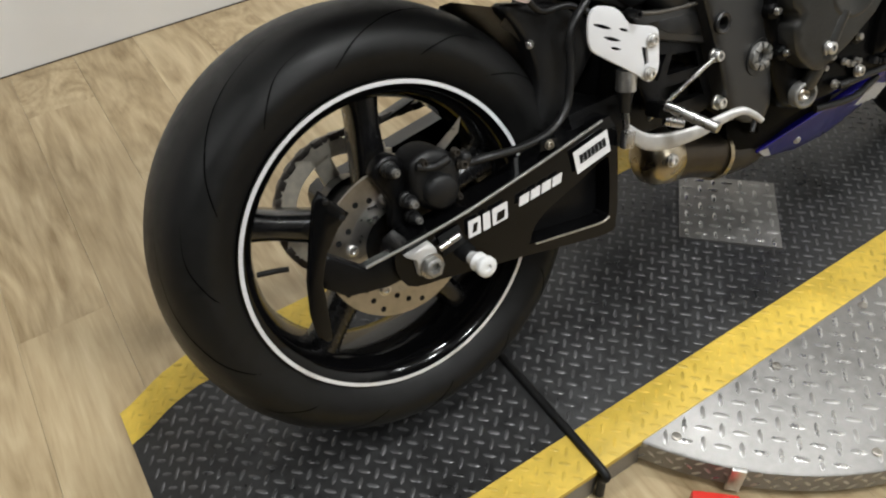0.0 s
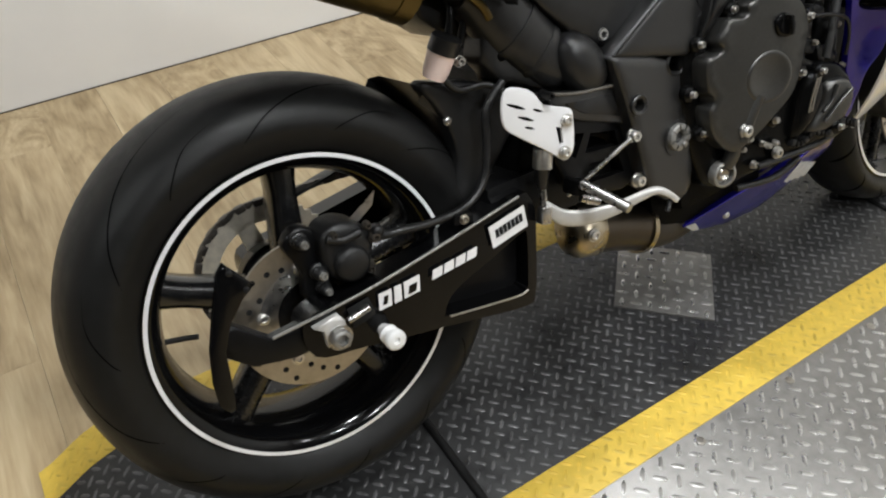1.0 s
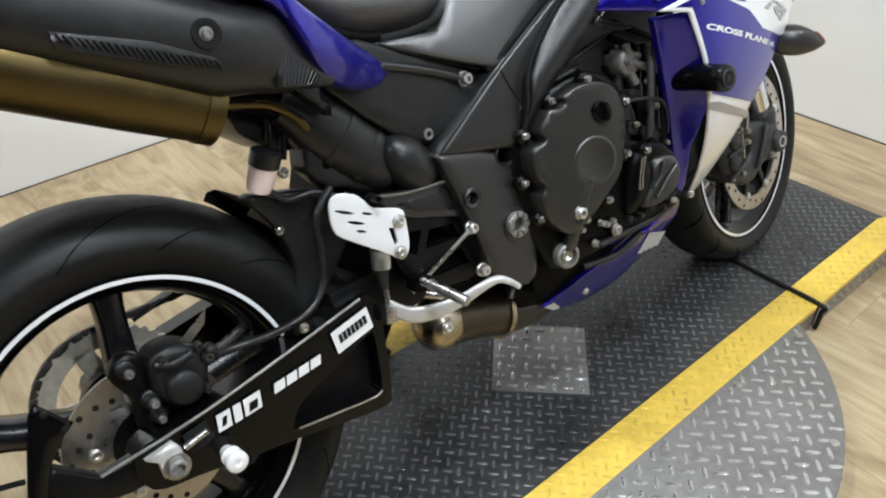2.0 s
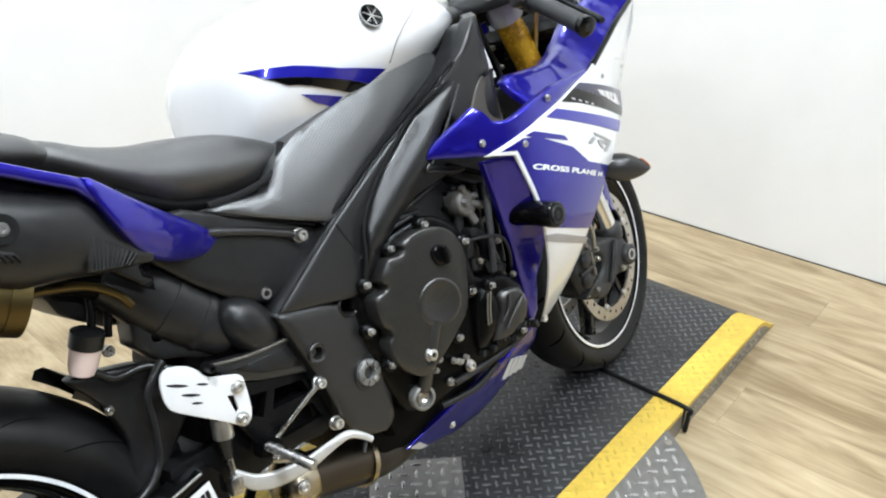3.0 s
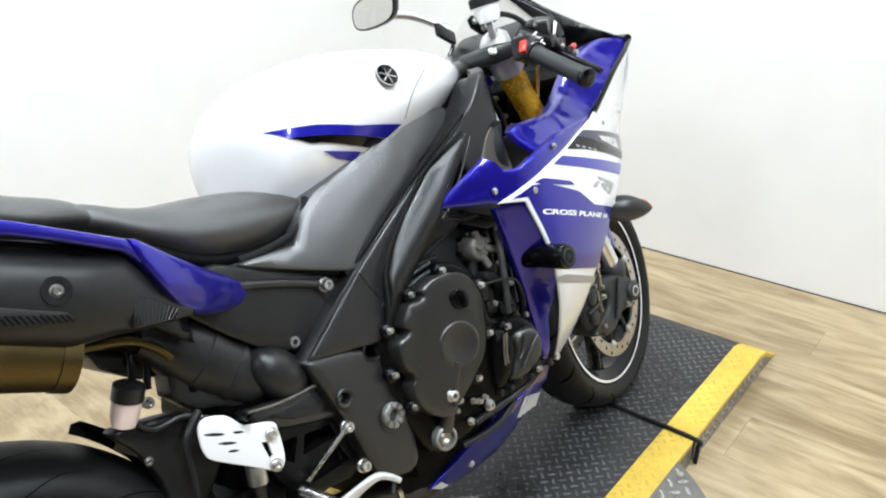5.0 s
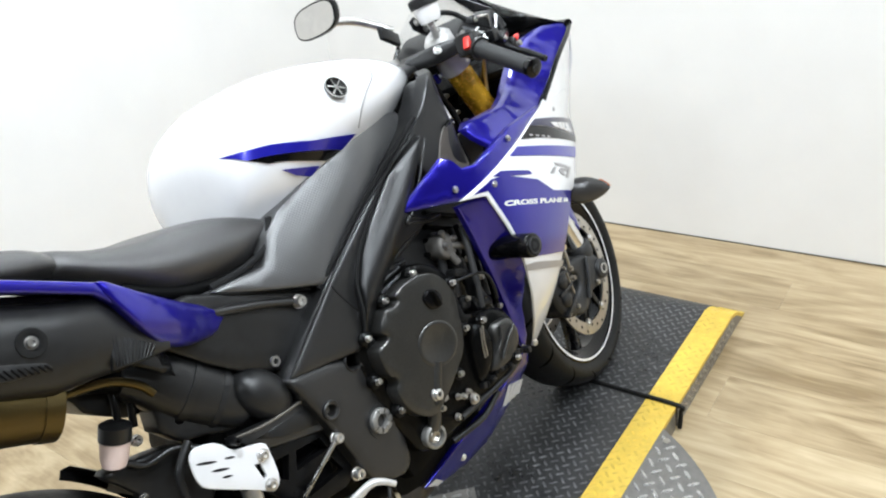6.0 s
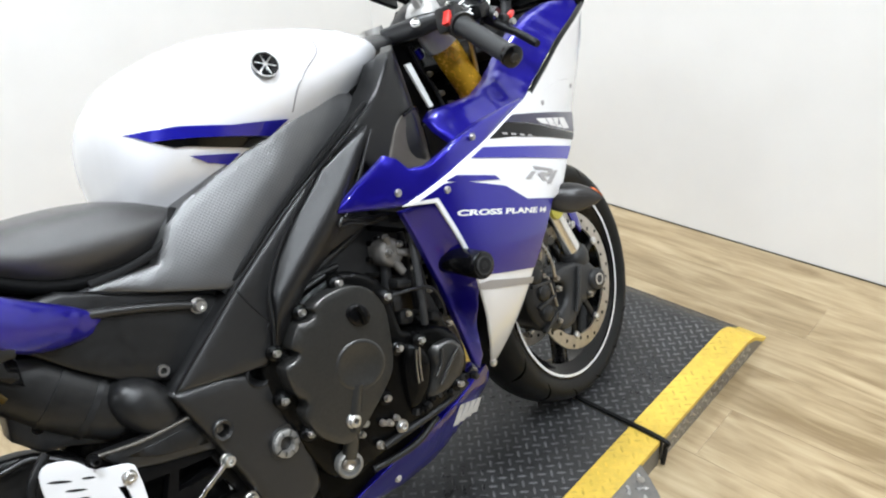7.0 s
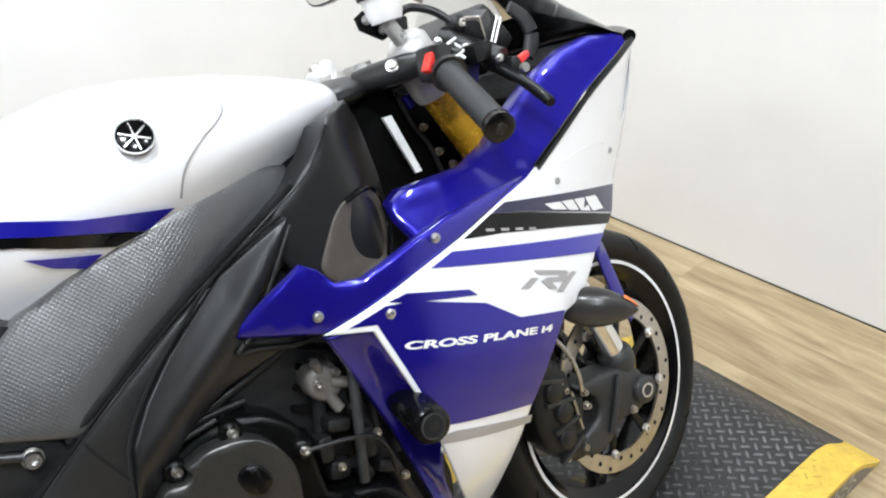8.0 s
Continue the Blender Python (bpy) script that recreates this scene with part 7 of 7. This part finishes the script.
    part("lever", tube([(1.21, s * 0.24, 0.866), (1.225, s * 0.262, 0.8425), (1.2265, s * 0.29, 0.824), (1.219, s * 0.33, 0.8)], [0.0085] * 8 + [0.007] * 10 + [0.006], 12), BLACK_SATIN, bar, "black brake lever" if s < 0 else "black clutch lever")
    if s < 0:
        part("lever_adjuster", box((1.251, -0.262, 0.857), (0.024, 0.01, 0.009), (0, -12, 20), 0.003), RED, bar, "red lever adjuster")
        part("adjuster_knob", lathe([(0.0, 0.0), (0.0, 0.006), (-0.012, 0.006), (-0.012, 0.0)], (1.2425, -0.262, 0.845), 14), ALLOY, bar)
        part("adjuster_block", box((1.238, -0.258, 0.852), (0.022, 0.02, 0.018), (10, 20, 10), 0.005), BRAKE, bar)
part("throttle_box", box((1.178, -0.222, 0.872), (0.05, 0.04, 0.05), (20, 8, 15), 0.01), BLACK_PLASTIC, bike, "black throttle and switch housing")
for x, y, z in ((1.16, -0.232, 0.893), (1.19, -0.235, 0.888), (1.2, -0.215, 0.9), (1.175, -0.2, 0.906), (1.21, -0.24, 0.87)):
    bolt((x, y, z), bike, 0.0048, 0.006, ALU, (-0.3, -0.6, 0.75))
part("brake_line_banjo", tube([(1.2, -0.165, 0.9), (1.225, -0.15, 0.905), (1.25, -0.12, 0.885), (1.245, -0.1, 0.84), (1.22, -0.09, 0.77)], 0.0045, 8), BLACK_PLASTIC, bike)
part("brake_hose_guide", tube([(1.195, -0.16, 0.885), (1.2, -0.155, 0.84), (1.225, -0.15, 0.78), (1.25, -0.145, 0.73)], 0.0045, 8), DISC, bike, "grey braided hose")
mcf = part("front_master_cylinder", box((1.229, -0.215, 0.905), (0.03, 0.034, 0.048), (14, -22, 18), 0.006), FOOT, bike, "dark grey front brake master cylinder")
part("cylinder_body", tube([(1.19, -0.19, 0.912), (1.213, -0.235, 0.878), (1.22, -0.26, 0.864)], 0.0135, 18), BRAKE, mcf)
part("cylinder_rib", box((1.219, -0.226, 0.906), (0.004, 0.022, 0.04), (14, -22, 18), 0.0015), DISC, mcf)
# two thin bright lines beside the cylinder block
part("clamp_edge", tube([(1.2575, -0.233, 0.912), (1.2375, -0.233, 0.884)], 0.0017, 8), ALU, mcf, "thin bright line along the edge")
part("clamp_edge", tube([(1.25, -0.236, 0.915), (1.23, -0.236, 0.887)], 0.0014, 8), ALU, mcf, "thin bright line along the edge")
part("hose_union", lathe([(0.012, 0.0), (0.012, 0.0115), (-0.008, 0.0115), (-0.01, 0.009), (-0.01, 0.0)], (1.209, -0.205, 0.92), 20), BRAKE, mcf)
bolt((1.21, -0.217, 0.92), mcf, 0.005, 0.004, DISC, (-0.3, -0.7, 0.6))
part("lever_pivot", lathe([(0.0, 0.0), (0.0, 0.0065), (-0.006, 0.0065), (-0.008, 0.0045), (-0.008, 0.0)], (1.214, -0.258, 0.866), 16), STEEL, mcf, "silver lever pivot")
for c, size, turn in (((1.165, -0.248, 0.885), (0.03, 0.003, 0.0035), -15), ((1.167, -0.248, 0.886), (0.0035, 0.003, 0.022), -20), ((1.166, -0.24, 0.9025), (0.02, 0.003, 0.003), -15), ((1.1745, -0.24, 0.8955), (0.003, 0.003, 0.012), -20)):
    part("switch_mark", box(c, size, (-45, turn, 0), 0.0006), WHITE_PLASTIC, mcf, "white mark on the switch housing")
part("screen_stay", blade([(1.326, -0.17, 0.922), (1.347, -0.17, 0.9), (1.353, -0.17, 0.877), (1.345, -0.17, 0.858), (1.336, -0.17, 0.848)], [(0.004, 0.009), (0.005, 0.011), (0.006, 0.012), (0.006, 0.011), (0.005, 0.009)]), FOOT, bike, "dark grey stay under the screen")
fc = part("front_fluid_cup", lathe_up([(0.0, 0.0), (0.0, 0.02), (0.01, 0.0235), (0.032, 0.0255), (0.032, 0.0)], (1.128, -0.175, 0.95)), CUP, bike, "milky front brake fluid cup")
cap_bm = lathe_up([(0.0, 0.0), (0.0, 0.0285), (0.017, 0.0285), (0.0195, 0.025), (0.0195, 0.0)], (1.128, -0.175, 0.981))
for k in range(30):
    a = 2 * math.pi * k / 30
    add_box(cap_bm, (1.128 + 0.0285 * math.cos(a), -0.175 + 0.0285 * math.sin(a), 0.9895), (0.0025, 0.0025, 0.015), (0, 0, math.degrees(a)))
part("cup_cap", cap_bm, BRAKE, fc, "ribbed dark grey screw cap")
part("cup_plate", panel([(1.098, 0.966), (1.112, 0.972), (1.138, 0.95), (1.145, 0.935), (1.128, 0.93), (1.1, 0.95)], -0.152, thick=0.005, rim=0.001, cell=0.02), BLACK_SATIN, fc, "black bracket plate of the fluid cup")
for x, z in ((1.112, 0.96), (1.131, 0.943)):
    bolt((x, -0.153, z), fc, 0.005, 0.004, ALU)
part("cup_arm", blade([(1.128, -0.172, 0.952), (1.146, -0.158, 0.93), (1.166, -0.144, 0.912), (1.182, -0.132, 0.905)], [(0.006, 0.014), (0.007, 0.013), (0.008, 0.014), (0.008, 0.01)]), PALE_ALU, fc, "pale cast arm that holds the fluid cup")
bolt((1.15, -0.164, 0.93), fc, 0.005, 0.006, ALU, (-0.4, -0.8, 0.4))
part("fluid_hose", tube([(1.14, -0.175, 0.952), (1.162, -0.18, 0.958), (1.188, -0.19, 0.9455), (1.205, -0.2, 0.925)], 0.0055, 8), BLACK_PLASTIC, fc)
part("throttle_cable", tube([(1.16, -0.24, 0.855), (1.2, -0.2, 0.83), (1.235, -0.15, 0.79), (1.225, -0.13, 0.72)], 0.004, 8), BLACK_PLASTIC, bike)
part("throttle_cable", tube([(1.165, -0.235, 0.85), (1.21, -0.19, 0.82), (1.25, -0.14, 0.76), (1.24, -0.12, 0.71)], 0.004, 8), DISC, bike)
part("wiring", tube([(1.17, -0.21, 0.88), (1.22, -0.14, 0.9), (1.26, -0.06, 0.9), (1.3, 0, 0.88)], 0.006, 8), BLACK_PLASTIC, bike)
part("damper_bar", panel([(1.107, 0.835), (1.121, 0.834), (1.14, 0.748), (1.13, 0.748)], -0.122, thick=0.006, rim=0.001, cell=0.05), WHITE_PLASTIC, bike, "pale strip beside the fork")
part("harness_plug", box((1.165, -0.1, 0.842), (0.012, 0.012, 0.02), (0, -20, 0), 0.003), BLUE_DECAL, bike, "blue anodised fitting beside the fork")
part("harness", tube([(1.15, -0.1, 0.86), (1.16, -0.1, 0.81), (1.178, -0.098, 0.77), (1.185, -0.098, 0.72)], 0.004, 8), BLACK_PLASTIC, bike)
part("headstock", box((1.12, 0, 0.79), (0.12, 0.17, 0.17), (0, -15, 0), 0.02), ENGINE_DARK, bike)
part("lower_clamp", box((1.275, 0, 0.655), (0.06, 0.28, 0.035), (0, -17, 0), 0.008), BLACK_SATIN, bike)
for x, z in ((1.18, 0.8), (1.193, 0.759), (1.21, 0.734)):
    bolt((x, -0.092, z), bike, 0.0048, 0.008, DISC)
part("left_bracket", box((1.28, 0.08, 0.962), (0.09, 0.012, 0.03), (0, 20, 20), 0.004), BLACK_SATIN, bike)

# left mirror
mh = []
mc0 = Vector((1.32, 0.33, 1.076))
for k in range(20):
    q = 2 * math.pi * k / 20
    mh.append((math.copysign(abs(math.cos(q)) ** 0.7, math.cos(q)), math.copysign(abs(math.sin(q)) ** 0.7, math.sin(q))))
mir = part("mirror", add_loft(bmesh.new(), [[Vector((t, w * 0.071 * cu - 0.01 * sv, w * 0.04 * sv)) for cu, sv in mh] for t, w in ((0.0, 1.0), (0.012, 1.04), (0.035, 0.85), (0.05, 0.45))]), BLACK_GLOSS, bike, "black rear-view mirror housing")
mir.matrix_basis = pose(*mc0, 0, 0, 10)
part("mirror_glass", add_loft(bmesh.new(), [[Vector((t, 0.066 * cu - 0.01 * sv, 0.0362 * sv)) for cu, sv in mh] for t in (-0.002, 0.0005)]), CHROME, mir, "mirror glass")
part("mirror_stalk", tube([(1.365, 0.315, 1.055), (1.43, 0.3, 1.035), (1.5, 0.26, 0.98)], [0.011] * 13, 10), ALU, bike, "pale mirror stalk")


# ---- floor planks ----
def planks():
    """Oak planks along y where the camera passes; they lie on the floor's own sheet."""
    w, gap = 0.18, 0.0005
    me = bpy.data.meshes.new("plank")
    bm = bmesh.new()
    add_box(bm, (0, 0, -0.003), (w - gap, 1.2 - gap, 0.006), bevel=0.0002)
    bm.to_mesh(me)
    bm.free()
    me.materials.append(WOOD)
    k = 0
    x = ROOM_X1 - w / 2
    while x > -2.2:
        y = ROOM_Y1 - 0.6 + (0.41 * k % 1.2)
        while y > -2.6:
            top = ROOM_Y1 - y
            ob = new("plank", me)
            ob.parent = floor_ob
            if top < 0.6:
                ob.scale.y = (0.6 + top) / 1.2
                ob.location = (x, (ROOM_Y1 + y - 0.6) / 2, FLOOR)
            else:
                ob.location = (x, y, FLOOR)
            y -= 1.2
        k += 1
        x -= w


planks()


def flatten(thing, deepest=2):
    """No part lies more than two levels below its thing: deeper ones move up, staying where they are."""
    def depth(ob):
        n = 0
        while ob is not thing:
            ob, n = ob.parent, n + 1
        return n
    for ob in sorted(thing.children_recursive, key=depth):
        while depth(ob) > deepest:
            up = ob.parent
            ob.matrix_basis = up.matrix_basis @ ob.matrix_basis
            ob.parent = up.parent


flatten(bike)
flatten(table_ob)
